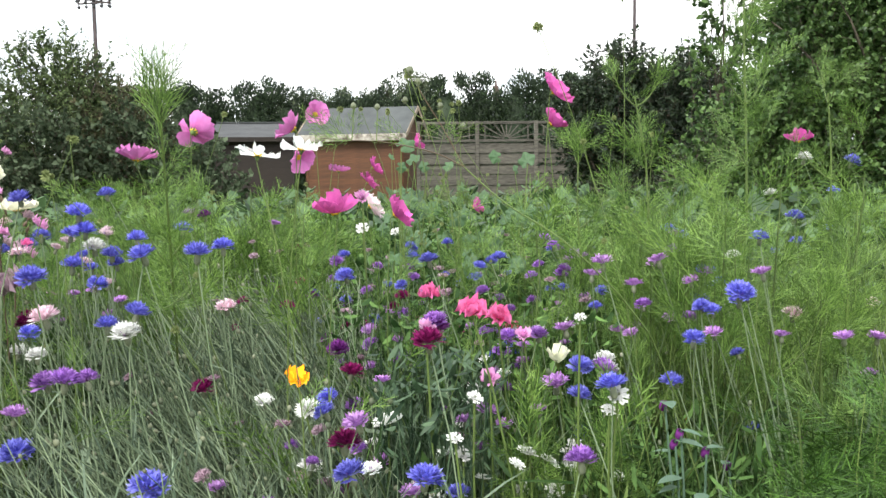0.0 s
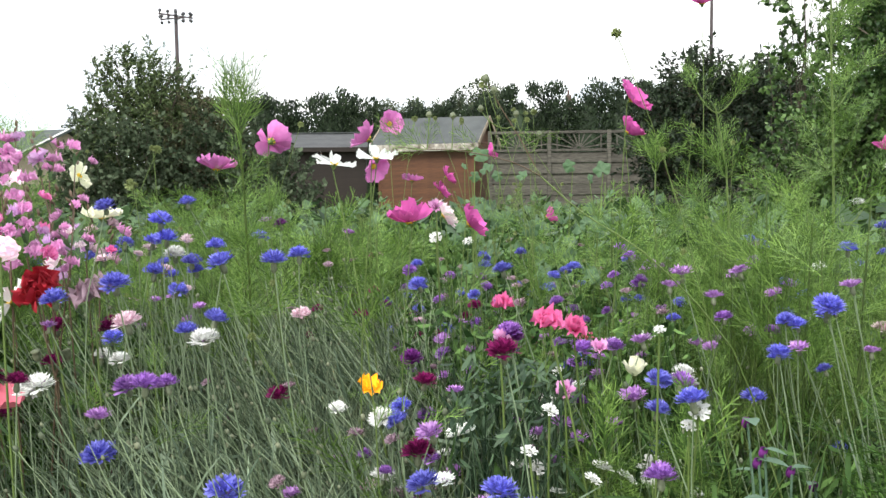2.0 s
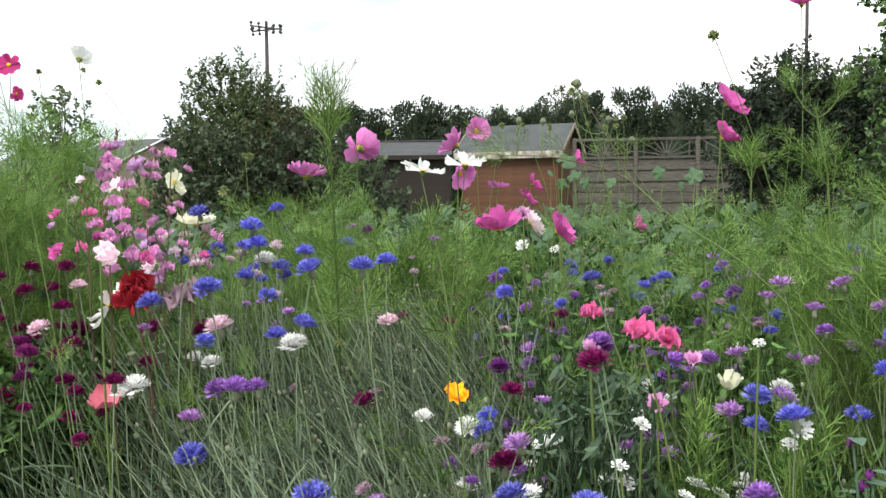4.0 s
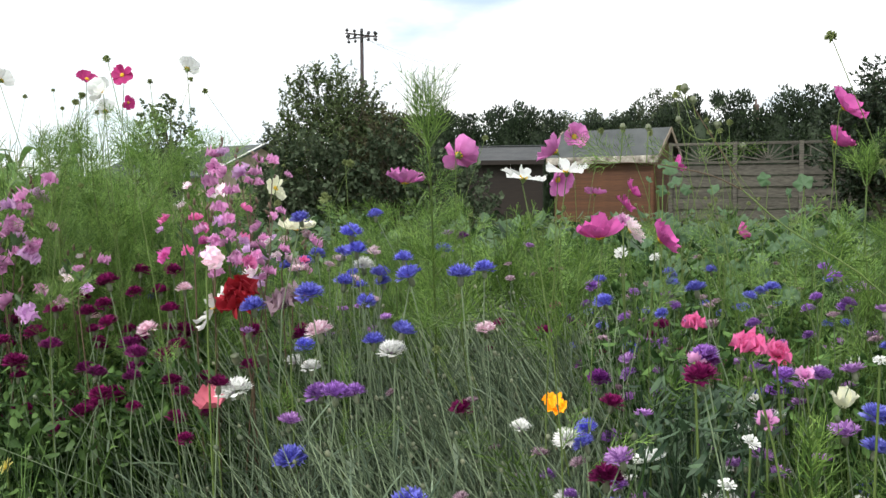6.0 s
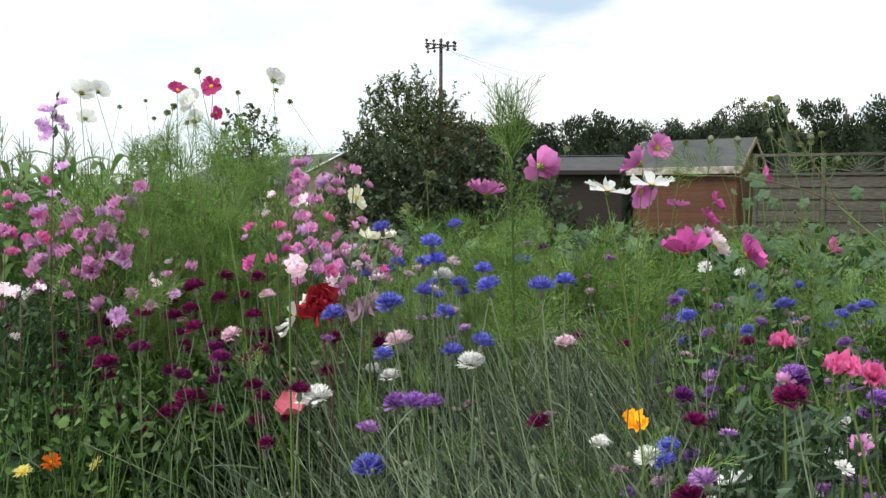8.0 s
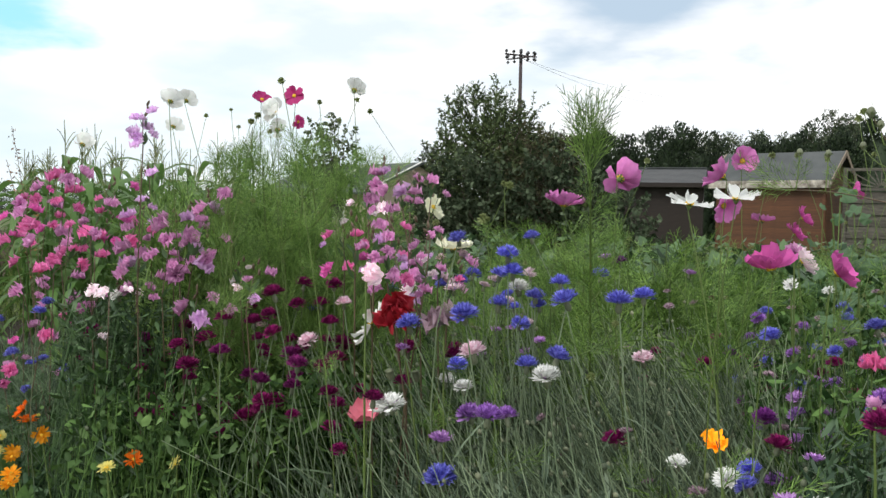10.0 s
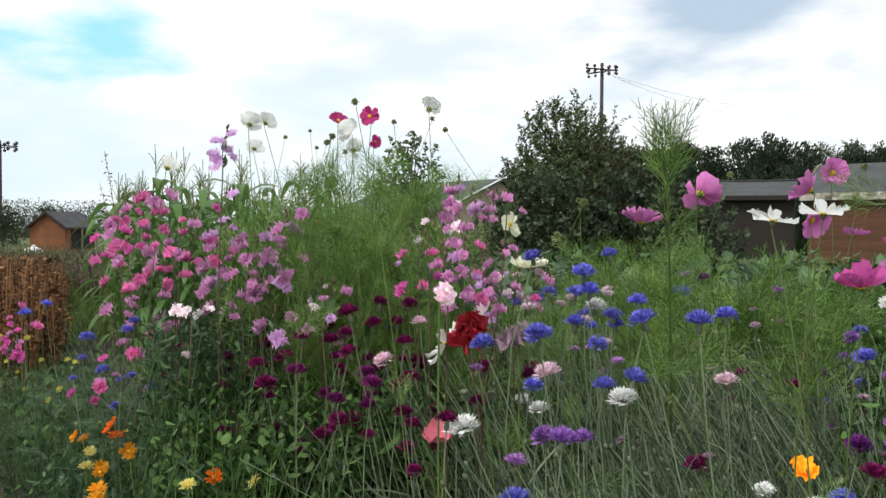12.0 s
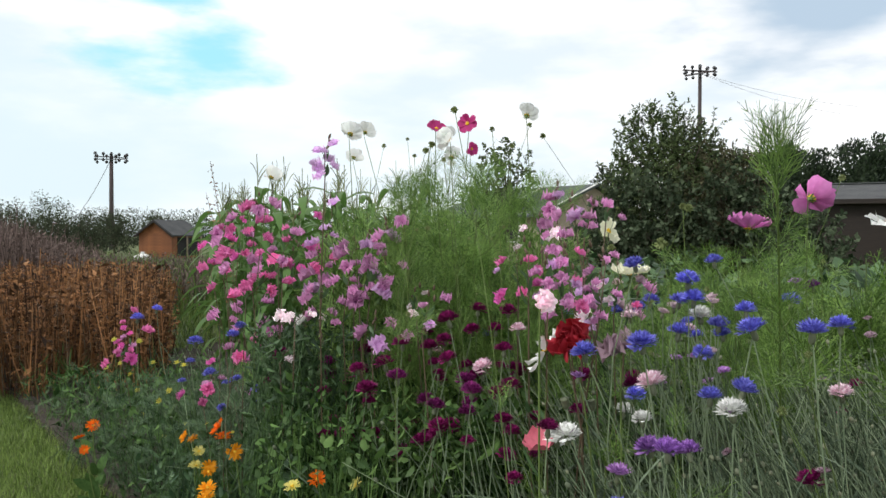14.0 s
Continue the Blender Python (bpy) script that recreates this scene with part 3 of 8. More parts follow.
def fence_bay(x, y, turn, w, first):
    s = thing("fence_panel", x, y, 0, "weathered grey fence panel with a sunburst trellis top", "fence", "fence panels behind the bed", turn=turn)
    box_part("post", M_FENCE, s, -0.045, 0.045, -0.045, 0.045, 0, 2.17, 0.006)
    box_part("post", M_FENCE, s, w - 0.045, w + 0.045, -0.044, 0.044, 0, 2.17, 0.006) if first else None
    n = 13
    for i in range(n):
        z = 0.08 + i * 1.6 / n
        bm = bmesh.new()
        box_bm(bm, 0.046, w - 0.046, -0.012 if i % 2 else 0.012, 0.0 if i % 2 else 0.024, z, z + 1.6 / n - 0.008 + 0.02 * (i % 2), 0.003)
        for v in bm.verts:
            v.co.y += 0.018 * math.sin(v.co.x * 5 + i)
            v.co.z += 0.008 * math.sin(v.co.x * 3 + i * 2)
        part("slat", bm, M_FENCE, s)
    box_part("rail", M_FENCE, s, 0.046, w - 0.046, -0.03, 0.03, 1.69, 1.75, 0.004)
    box_part("rail", M_FENCE, s, -0.05, w + 0.05, -0.035, 0.035, 2.10, 2.16, 0.004)
    for k in range(9):
        a = radians(10 + 20 * k)
        dx, dz = math.cos(a), math.sin(a)
        reach = min(0.345 / max(dz, 1e-3), (w / 2 - 0.05) / max(abs(dx), 1e-3))
        bm = bmesh.new()
        box_bm(bm, 0.05, reach, -0.011, 0.011, -0.014, 0.014, 0.002)
        bm.transform(pose(w / 2, 0, 1.752) @ Matrix.Rotation(-a, 4, "Y"))
        part("ray", bm, M_FENCE, s)
    for xx in (0.18, w - 0.18):
        box_part("spindle", M_FENCE, s, xx - 0.014, xx + 0.014, -0.012, 0.012, 1.752, 2.098, 0.002)


brown_shed()
long_shed()
for _i in range(5):
    fence_bay(1.50 + 1.36 * _i, 20.15 - 0.10 * _i, -4.0, 1.36, _i == 4)


def far_hut():
    s = thing("wooden_hut", -31.2, 26.05, 0, "orange-brown wooden hut with dark felt roof", "shed", turn=17)
    # the gable and one long side can be seen; the porch stands against that side
    w, d, zs, zr = 1.62, 2.3, 1.10, 1.66
    box_part("wall", M_HUT, s, -w / 2, w / 2, 0, d, -0.05, zs)
    boards_on(s, M_HUT, -w / 2 - 0.01, w / 2 + 0.01, -0.002, 0.0, zs, 0.13)
    prism("gable", M_HUT, s, [(-w / 2, zs), (w / 2, zs), (0, zr - 0.03)], "y", 0.0, 0.05)
    for sg in (-1, 1):
        prism("roof", M_FELT_DARK, s, [(0, zr), (sg * (w / 2 + 0.17), zs - 0.13), (sg * (w / 2 + 0.17), zs - 0.07), (0, zr + 0.06)], "y", -0.16, d + 0.15)
        prism("bargeboard", M_SHED_DARK, s, [(0, zr - 0.07), (sg * (w / 2 + 0.17), zs - 0.20), (sg * (w / 2 + 0.17), zs - 0.125), (0, zr + 0.005)], "y", -0.185, -0.163)
    # flat dark panel in place of the open porch: its shade is painted
    box_part("porch_wall", M_DARK, s, w / 2 + 0.005, w / 2 + 0.03, 0.45, d - 0.1, 0.1, 0.92, 0.004, "dark panel painted as the shade inside the open porch")
    box_part("porch_post", M_WOOD_PALE, s, w / 2 + 0.12, w / 2 + 0.18, 1.0, 1.06, -0.02, 0.98, 0.005)
    box_part("porch_post", M_WOOD_PALE, s, w / 2 + 0.12, w / 2 + 0.18, d - 0.12, d - 0.06, -0.02, 0.98, 0.005)


def bungalow():
    s = thing("bungalow", -14.06, 26.85, 0, "low building with grey tiled roof and beige gable", "house", turn=-26)
    box_part("wall", M_BEIGE, s, -4.6, 1.95, 0, 4.4, 0, 1.75)
    prism("gable", M_BEIGE, s, [(0.02, 1.74), (4.38, 1.74), (2.2, 2.72)], "x", -4.55, 1.93, "beige gable end")
    for ya, yb in ((-0.3, 2.2), (4.7, 2.2)):
        prism("roof", M_TILE, s, [(ya, 1.66), (yb, 2.76), (yb, 2.83), (ya, 1.73)], "x", -4.75, 2.2)
    for xx in (2.2, -0.8):
        prism("verge", M_WHITE, s, [(-0.31, 1.74), (2.2, 2.836), (2.2, 2.86), (-0.31, 1.765)], "x", xx - 0.09, xx + 0.0)
    for k in range(3):
        wn = box_part("window", M_WHITE, s, -3.9 + k * 1.8, -2.9 + k * 1.8, -0.03, -0.004, 0.8, 1.6, 0.01)
        # pane coloured near-black to stand for the unlit room behind it
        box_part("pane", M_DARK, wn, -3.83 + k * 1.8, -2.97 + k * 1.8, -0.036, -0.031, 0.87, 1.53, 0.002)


def chimney_house(x, y, z, w, h, turn):
    s = thing("distant_house", x, y, 0, "distant house with chimney behind the hedge", "house", "distant houses", turn=turn)
    box_part("wall", M_BRICK, s, -2.5, 2.5, 0, 5, 0, z - 1.6)
    prism("roof", M_TILE, s, [(-0.3, z - 1.7), (2.5, z - 0.5), (5.3, z - 1.7)], "x", -2.8, 2.8)
    box_part("chimney", M_BRICK, s, -w / 2, w / 2, 2.2, 2.2 + w, z - 1.0, z + h, 0.02)
    box_part("chimney_pot", M_BRICK, s, -w / 5, w / 5, 2.3, 2.3 + w / 3, z + h, z + h + 0.3, 0.03)


far_hut()
bungalow()
chimney_house(8.5, 48.0, 5.5, 0.28, 0.45, 5)
chimney_house(15.3, 47.0, 5.1, 0.95, 0.6, -8)


def telegraph_pole(x, y, top, r, turn, arms, guy):
    s = thing("telegraph_pole", x, y, 0, "dark tarred wooden telegraph pole with insulators on crossarms", "utility pole", "telegraph poles", turn=turn)
    V, F = lathe([(r * 1.15, -0.2), (r, top * 0.5), (r * 0.85, top - 0.02), (0.0, top + 0.05)], 10)
    child("pole", data_from("pole", V, F, M_POLE, True), s)
    pot = data_from("insulator", *lathe([(0.02, 0.0), (0.025, 0.05), (0.065, 0.06), (0.07, 0.11), (0.035, 0.16), (0.0, 0.17)], 8), M_IRON, True)
    big = 1.25 if x > -30 else 1.9
    for dz, half, n, ang in arms:
        arm = box_part("crossarm", M_POLE, s, -half, half, -0.035, 0.035, -0.035, 0.035, 0.008)
        arm.matrix_basis = pose(0, -r, top - dz, 0, 0, ang)
        for i in range(n):
            xx = -half + 0.08 + (2 * half - 0.16) * i / (n - 1)
            child("insulator", pot, arm, pose(xx, 0, 0.04) @ Matrix.Scale(big, 4))
            child("insulator", pot, arm, pose(xx, 0, -0.05, 180) @ Matrix.Scale(big * 0.9, 4))
    box_part("finial", M_IRON, s, -0.08, 0.08, -0.08, 0.08, top + 0.05, top + 0.24, 0.03)
    for i, (dx, dy, dz) in enumerate(guy):
        P = bend(np.array([[0, 0, top - 0.2]]), np.array([[dx, dy, dz]]), 10, np.array([[0, 0, -0.25]]))
        child("wire", data_from("wire", *tubes(P, np.full((1, 10), 0.008 if x > -30 else 0.022)), M_IRON), s)


telegraph_pole(-12.05, 43.4, 9.35, 0.10, 15, ((0.10, 0.92, 5, 30), (0.22, 0.88, 5, -34)), ((9, 12, 8.9), (8, 12, 8.5)))
telegraph_pole(-55.7, 42.4, 7.0, 0.16, 50, ((0.15, 1.25, 5, 22), (0.30, 1.15, 4, -20)), ((-2.2, -0.4, 2.6),))
# thin mast behind the hazel
_m = thing("thin_mast", 6.0, 18.3, 0, "thin dark pole standing behind the trees", "pole")
child("shaft", data_from("shaft", *lathe([(0.045, -0.1), (0.04, 2.0), (0.03, 6.5), (0.0, 6.52)], 8), M_POLE, True), _m)


# ---- trees, hedges ----
def crown(points, reach, n, leaf, size, flat=0.5, up=0.25):
    """Leaves scattered in clumps round the points (k,3)."""
    pts = np.asarray(points)
    i = rng.integers(0, len(pts), n)
    off = around(n) * (rng.random((n, 1)) ** 0.45) * np.asarray(reach)[i][:, None]
    T = pts[i] + off
    D = unit(off + around(n) * 0.8 * np.asarray(reach)[i][:, None] + np.array([0, 0, -up]))
    M = frames(D, rng.uniform(0, 6.28, n))
    # leaf runs along y in its own frame; turn it so that it runs outwards
    M = np.stack([M[..., 0], M[..., 2], -M[..., 1]], -1)
    return scatter(*leaf, M, T, size * rng.uniform(0.6, 1.25, n))


def shoots(b, n, leaf, size):
    """Shoots from the clumps b (dx, dy, z, reach), with leaves set along them."""
    vol = b[:, 3] ** 2.2
    count = n // 16
    i = rng.choice(len(b), count, p=vol / vol.sum())
    d0 = around(count)
    A = b[i, :3] + d0 * (rng.random((count, 1)) ** 0.5) * b[i, 3:4] * 0.85
    D = unit(d0 * 0.8 + around(count) * 0.5 + (0, 0, 0.55))
    L = (0.20 + 0.5 * b[i, 3] * rng.uniform(0.3, 1.1, count)) * (size / 0.07) ** 0.5
    B = A + D * L[:, None]
    P = bend(A, B, 3, np.stack([np.zeros(count), np.zeros(count), 0.12 * L], -1))
    tw = ribbon(P, np.linspace(1, 0.3, 3)[None] * np.full((count, 1), size * 0.11), np.cross(D, around(count)))
    k = np.repeat(np.arange(count), 16)
    f = np.tile(np.linspace(0.05, 1.0, 16), count) + rng.normal(0, 0.02, len(k))
    T = A[k] + (B - A)[k] * f[:, None] + np.stack([0 * f, 0 * f, 0.12 * L[k] * 4 * f * (1 - f)], -1)
    E_ = unit(D[k] * 0.8 + around(len(k)) + (0, 0, -0.15))
    M = frames(E_, rng.uniform(0, 6.28, len(k)))
    M = np.stack([M[..., 0], M[..., 2], -M[..., 1]], -1)
    return (*scatter(*leaf, M, T, size * rng.uniform(0.55, 1.2, len(k))), tw)


def limbs(base, tips, r0, wob=0.1):
    tips = np.asarray(tips)
    n = len(tips)
    A = np.asarray(base)[None] + np.stack([np.zeros(n), np.zeros(n), rng.uniform(0.1, 0.55, n) * (tips[:, 2] - base[2])], -1)
    P = bend(A, tips, 6, np.stack([rng.normal(0, wob, n), rng.normal(0, wob, n), rng.uniform(0, wob * 2, n)], -1))
    R = r0 * rng.uniform(0.18, 0.4, (n, 1)) * np.linspace(1, 0.18, 6)[None]
    return tubes(P, R, 5)


def tree(name, x, y, label, category, height, blobs, n, leaf, size, mat, trunk_r, group="", n_limbs=30):
    """A tapered trunk, limbs to the clumps, and a crown of single leaves. blobs: (dx, dy, z, reach)."""
    s = thing(name, x, y, 0, label, category, group)
    b = np.array(blobs, float)
    V, F = tubes(bend(np.array([[0, 0, -0.1]]), np.array([[0.05, 0, height * 0.8]]), 8, np.array([[0.06, 0.03, 0]])),
                 trunk_r * np.linspace(1, 0.2, 8)[None], 8)
    tips = b[rng.integers(0, len(b), n_limbs), :3] + rng.normal(0, 0.12, (n_limbs, 3)) * (height / 3)
    child("trunk", data_from("trunk", V, F, M_BARK, True), s)
    for tip in tips:
        child("limb", data_from("limb", *limbs((0, 0, 0.15), tip[None], trunk_r, 0.04 * height), M_BARK, True), s)
    # leaves sit along slender shoots that leave each clump outwards and up
    V, F, tw = shoots(b, n, leaf, size)
    tagged(child("crown", data_from("crown", V, F, mat), s), kind="stuff")
    tagged(child("branchwork", data_from("branchwork", *tw, M_BARK), s), kind="stuff")
    return s


def shrub_tree():
    """Upright leafy shoots over a dark heart, running down to a lower shoulder on one side."""
    blobs = [(-0.50, 0, 2.60, 0.10), (-0.58, 0, 2.42, 0.12), (-0.30, 0, 2.52, 0.16), (-0.22, 0, 2.66, 0.07), (0.06, 0, 2.68, 0.07), (0.08, 0, 2.45, 0.18), (0.42, 0, 2.58, 0.06), (0.60, 0, 2.42, 0.07),
             (0.45, 0, 2.30, 0.14), (-0.66, 0, 2.30, 0.07), (-0.45, 0, 2.30, 0.16), (-0.78, 0, 1.92, 0.07), (-0.62, 0, 1.90, 0.16), (-0.90, 0, 1.62, 0.07), (0.74, 0, 2.08, 0.07),
             (-0.18, 0.1, 2.30, 0.24), (0.20, 0.1, 2.20, 0.28), (0.52, 0, 2.0, 0.20), (-0.35, 0, 1.95, 0.28), (0.10, 0, 1.9, 0.40), (-0.55, 0, 1.55, 0.32), (0, -0.1, 1.4, 0.55), (0.55, 0, 1.6, 0.4),
             (-0.5, 0, 0.8, 0.5), (0.4, -0.1, 0.8, 0.6), (-0.85, 0, 1.2, 0.25)]
    tree("shrub_tree", -3.60, 11.45, "dense dark green shrub tree with upright leafy shoots", "tree", 2.9, blobs, 30000, FOLD, 0.058, L_TREE, 0.07)
    low = [(-0.75, 0, 1.30, 0.22), (-0.35, -0.1, 1.45, 0.25), (0.05, -0.1, 1.30, 0.28), (0.4, 0, 1.50, 0.24), (0.85, 0, 1.62, 0.22), (1.15, 0, 1.45, 0.22), (1.45, 0, 1.25, 0.22), (1.75, 0, 1.05, 0.22),
           (-0.6, 0, 0.85, 0.35), (0.0, 0, 0.85, 0.4), (0.7, 0, 1.0, 0.4), (1.3, 0, 0.8, 0.35), (1.8, 0, 0.6, 0.35), (-1.0, 0, 0.7, 0.3), (0.5, 0, 0.4, 0.4), (-0.4, 0, 0.4, 0.4)]
    tree("bramble_bush", -3.42, 10.75, "grey-green bramble bush with drooping leaf sprays", "bush", 1.5, low, 12000, HAZEL, 0.075, L_BRAMBLE, 0.03)
    brown = [(0.0, 0, 1.85, 0.22), (0.3, 0, 1.70, 0.22), (-0.25, 0, 1.65, 0.2), (0.55, 0, 1.45, 0.2), (0.1, 0, 1.2, 0.35), (0.7, 0, 1.05, 0.3), (0.1, 0, 0.6, 0.4)]
    tree("dying_shrub", -2.85, 11.0, "brownish half-dead shrub beside the dark one", "bush", 1.9, brown, 5200, FOLD, 0.06, L_BROWNING, 0.03)


shrub_tree()
tree("hazel_tree", 5.75, 8.9, "large hazel and ivy thicket with many small green leaves", "tree", 5.6,
     [(-1.7, 0, 0.7, 0.7), (-1.5, 0, 1.4, 0.5), (-1.1, 0, 1.8, 0.45), (-0.9, 0, 2.4, 0.40), (-0.75, 0, 3.0, 0.42), (-0.8, 0.3, 3.6, 0.42), (-0.3, 0, 3.9, 0.55), (-0.6, 0, 1.2, 0.7), (0.3, -0.2, 1.1, 0.8),
      (-0.4, 0, 2.0, 0.55), (-0.35, 0.3, 2.7, 0.55), (-0.3, 0.3, 3.3, 0.55), (0.2, 0, 2.2, 0.7), (0.3, 0, 3.0, 0.7), (0.3, 0, 3.7, 0.7), (0.0, 0, 4.5, 0.6), (0.9, 0, 3.4, 0.9), (1.1, 0, 1.6, 0.9), (1.0, 0, 2.5, 0.9),
      (1.0, 0, 4.4, 0.8), (-0.5, 0.9, 2.4, 0.6), (-0.5, 0.9, 3.1, 0.6), (-0.4, 0.9, 3.8, 0.6), (0.2, 0.9, 2.8, 0.7), (0.2, 0.9, 3.6, 0.7), (0.1, 0.9, 4.3, 0.6), (0.5, 0.5, 5.0, 0.6), (2.0, 0, 2.0, 0.9), (2.0, 0, 3.4, 0.9), (-0.8, 0.2, 0.5, 0.8), (1, -0.2, 0.5, 0.8)],
     190000, HAZEL, 0.068, L_IVY, 0.12, n_limbs=60)
tree("young_elder", 4.55, 10.6, "slender young tree with sparse light green leaves", "tree", 4.0,
     [(0, 0, 2.2, 0.35), (0.1, 0, 2.7, 0.3), (-0.15, 0, 3.1, 0.25), (0.2, 0, 3.3, 0.28), (0.35, 0, 2.4, 0.3), (0.4, 0, 3.7, 0.25)],
     1500, BROADFOLD, 0.085, L_IVY, 0.03, n_limbs=26)
tree("dark_yew", 5.2, 17.2, "dark conifer standing beyond the fence end", "tree", 3.7,
     [(0, 0, 0.9, 0.8), (0, 0, 1.9, 0.85), (0.2, 0, 2.7, 0.6), (-0.5, 0, 1.5, 0.7), (0.9, 0, 1.3, 0.9), (-0.1, 0, 3.05, 0.3), (0.5, 0, 2.85, 0.4), (1.2, 0, 2.4, 0.7), (-0.75, 0, 2.3, 0.35), (1.8, 0, 1.5, 0.9), (1.8, 0, 2.6, 0.6)],
     26000, FOLD, 0.12, L_CONIFER, 0.14)
tree("elder_bush", -9.3, 17.5, "loose leafy bush beyond the maize", "tree", 3.3,
     [(-0.1, 0, 3.10, 0.10), (0.25, 0, 2.95, 0.12), (-0.35, 0, 2.80, 0.12), (0.05, 0, 2.65, 0.2), (0.45, 0, 2.55, 0.16), (-0.55, 0, 2.45, 0.16), (-0.15, 0, 2.25, 0.3), (0.5, 0, 2.1, 0.25), (-0.5, 0, 1.95, 0.3), (0.1, 0, 1.6, 0.5)],
     2600, HAZEL, 0.095, L_TREE, 0.05)
tree("small_conifer", -12.7, 33.0, "small dark conifer behind the low building", "tree", 4.0,
     [(0, 0, 3.75, 0.12), (0, 0, 3.5, 0.22), (-0.2, 0, 3.2, 0.3), (0.2, 0, 3.2, 0.3), (0.0, 0, 2.7, 0.6), (0, 0, 1.8, 0.7), (0, 0, 0.9, 0.7)],
     3600, FLAKE, 0.15, L_CONIFER, 0.1)


def conifer_hedge(x0, x1, y):
    """A clipped-then-grown row of conifers: dense sprays over a dark core."""
    n_trees = int((x1 - x0) / 1.1)
    for i in range(n_trees):
        x = x0 + (i + 0.5) * (x1 - x0) / n_trees + rng.normal(0, 0.1)
        h = float(np.interp(x, [-5, -3, -2, 1.5, 3, 12], [3.95, 4.1, 3.5, 3.5, 4.15, 4.3])) + rng.normal(0, 0.10)
        s = thing("hedge_conifer", x, y + rng.normal(0, 0.2), 0, "dark green conifer in a tall dense hedge", "hedge", "conifer hedge")
        child("trunk", data_from("trunk", *lathe([(0.14, -0.1), (0.12, 1.0), (0.05, h * 0.8), (0.0, h * 0.85)], 7), M_BARK, True), s)
        core = lathe([(0.3, 0.1), (0.58, 0.6), (0.58, h * 0.5), (0.46, h * 0.72), (0.26, h - 0.65), (0.0, h - 0.4)], 9)
        child("inner_growth", data_from("inner_growth", core[0] + rng.normal(0, 0.04, core[0].shape), core[1], L_CONIFER), s)
        zs = np.linspace(0.5, h - 0.15, 13)
        pts = np.concatenate([np.stack([rng.normal(0, 0.55, 5), rng.normal(-0.1, 0.3, 5), np.full(5, z) + rng.normal(0, 0.15, 5)], -1) for z in zs])
        reach = np.where(pts[:, 2] > h - 0.6, 0.30, 0.5) * rng.uniform(0.7, 1.2, len(pts))
        child("crown", data_from("crown", *crown(pts, reach, 9500, FLAKE, 0.12, up=-0.5), L_CONIFER), s)["kind"] = "stuff"


conifer_hedge(-9.5, 18.5, 31.0)
for _k, (_x, _h) in enumerate(((-3.2, 4.8), (-2.2, 5.2), (-1.1, 4.9), (-0.1, 5.3), (0.9, 5.0), (2.0, 5.5), (2.9, 6.1), (3.8, 5.7), (-4.3, 4.5), (5.2, 4.9))):
    tree("birch", _x, 44 + _k % 2, "tall thin-crowned tree behind the hedge", "tree", _h,
         [(rng.normal(0, 0.30), 0, z, 0.22 + 0.30 * (_h - z) / 2) for z in np.arange(_h - 3.2, _h - 0.2, 0.2)],
         17000, FLAKE, 0.13, L_FARTREE, 0.12, "thin trees behind the hedge", 18)


def far_woods():
    """The wooded horizon to the left."""
    so = Soup()
    pts, reach = [], []
    for az in np.arange(36, 78, 0.45):
        r = rng.uniform(85, 100)
        h = 1.0 + r * math.tan(radians((1.25 if az < 55 else 1.8) + 0.35 * noise.noise(Vector((az * 0.4, 0, 0))) + rng.normal(0, 0.16)))
        b = polar(az, r)
        for z in np.arange(0.4, h, 0.8):
            pts.append(b + np.array([0, 0, z])), reach.append(1.0)
    V, F = crown(np.array(pts), np.array(reach), 90000, FLAKE, 0.20)
    child_ob = child("far_woods", data_from("far_woods", V, F, L_WOODS))
    tagged(child_ob, "distant dark green wooded skyline", "woods", kind="stuff")


far_woods()
for _az, _r, _h in ((52.6, 52, 2.2), (50.0, 58, 2.3), (54.3, 48, 1.8), (60.5, 24, 1.75), (58.5, 26, 1.45), (56.0, 46, 1.7), (64, 22, 1.7)):
    _p = polar(_az, _r)
    tree("hedgerow_bush", _p[0], _p[1], "rounded dark green bush beyond the allotment", "bush", _h,
         [(0, 0, _h * 0.35, 0.9), (0.8, 0, _h * 0.3, 0.8), (-0.8, 0, _h * 0.4, 0.8), (0.2, 0, _h * 0.7, 0.6), (-0.4, 0, _h * 0.85, 0.3)], 9000, FOLD, 0.05 + 0.0009 * _r, L_WOODS, 0.06, "hedgerow bushes", 12)

# ---- grass, crops and weeds behind the bed ----
def blades(xy, h, w, mat, name, label, category, lean=0.35, k=4):
    n = len(xy)
    A = np.concatenate([xy, np.zeros((n, 1))], 1)
    d = rng.normal(0, 1, (n, 2)) * lean * h[:, None]
    B = A + np.stack([d[:, 0], d[:, 1], h], -1)
    sag = np.stack([-d[:, 0] * 0.2, -d[:, 1] * 0.2, h * 0.1], -1)
    P = bend(A, B, k, sag)
    W = w[:, None] * np.linspace(1, 0.15, k)[None]
    V, F = ribbon(P, W, np.stack([rng.normal(size=n), rng.normal(size=n), np.zeros(n)], -1))
    return tagged(child(name, data_from(name, V, F, mat)), label, category, kind="stuff")


def sector(n, az0, az1, r0, r1, power=0.5):
    az = rng.uniform(az0, az1, n)
    r = r0 + (r1 - r0) * rng.random(n) ** (1 / (2 * power)) if power else rng.uniform(r0, r1, n)
    return polar(az, r)[:, :2]


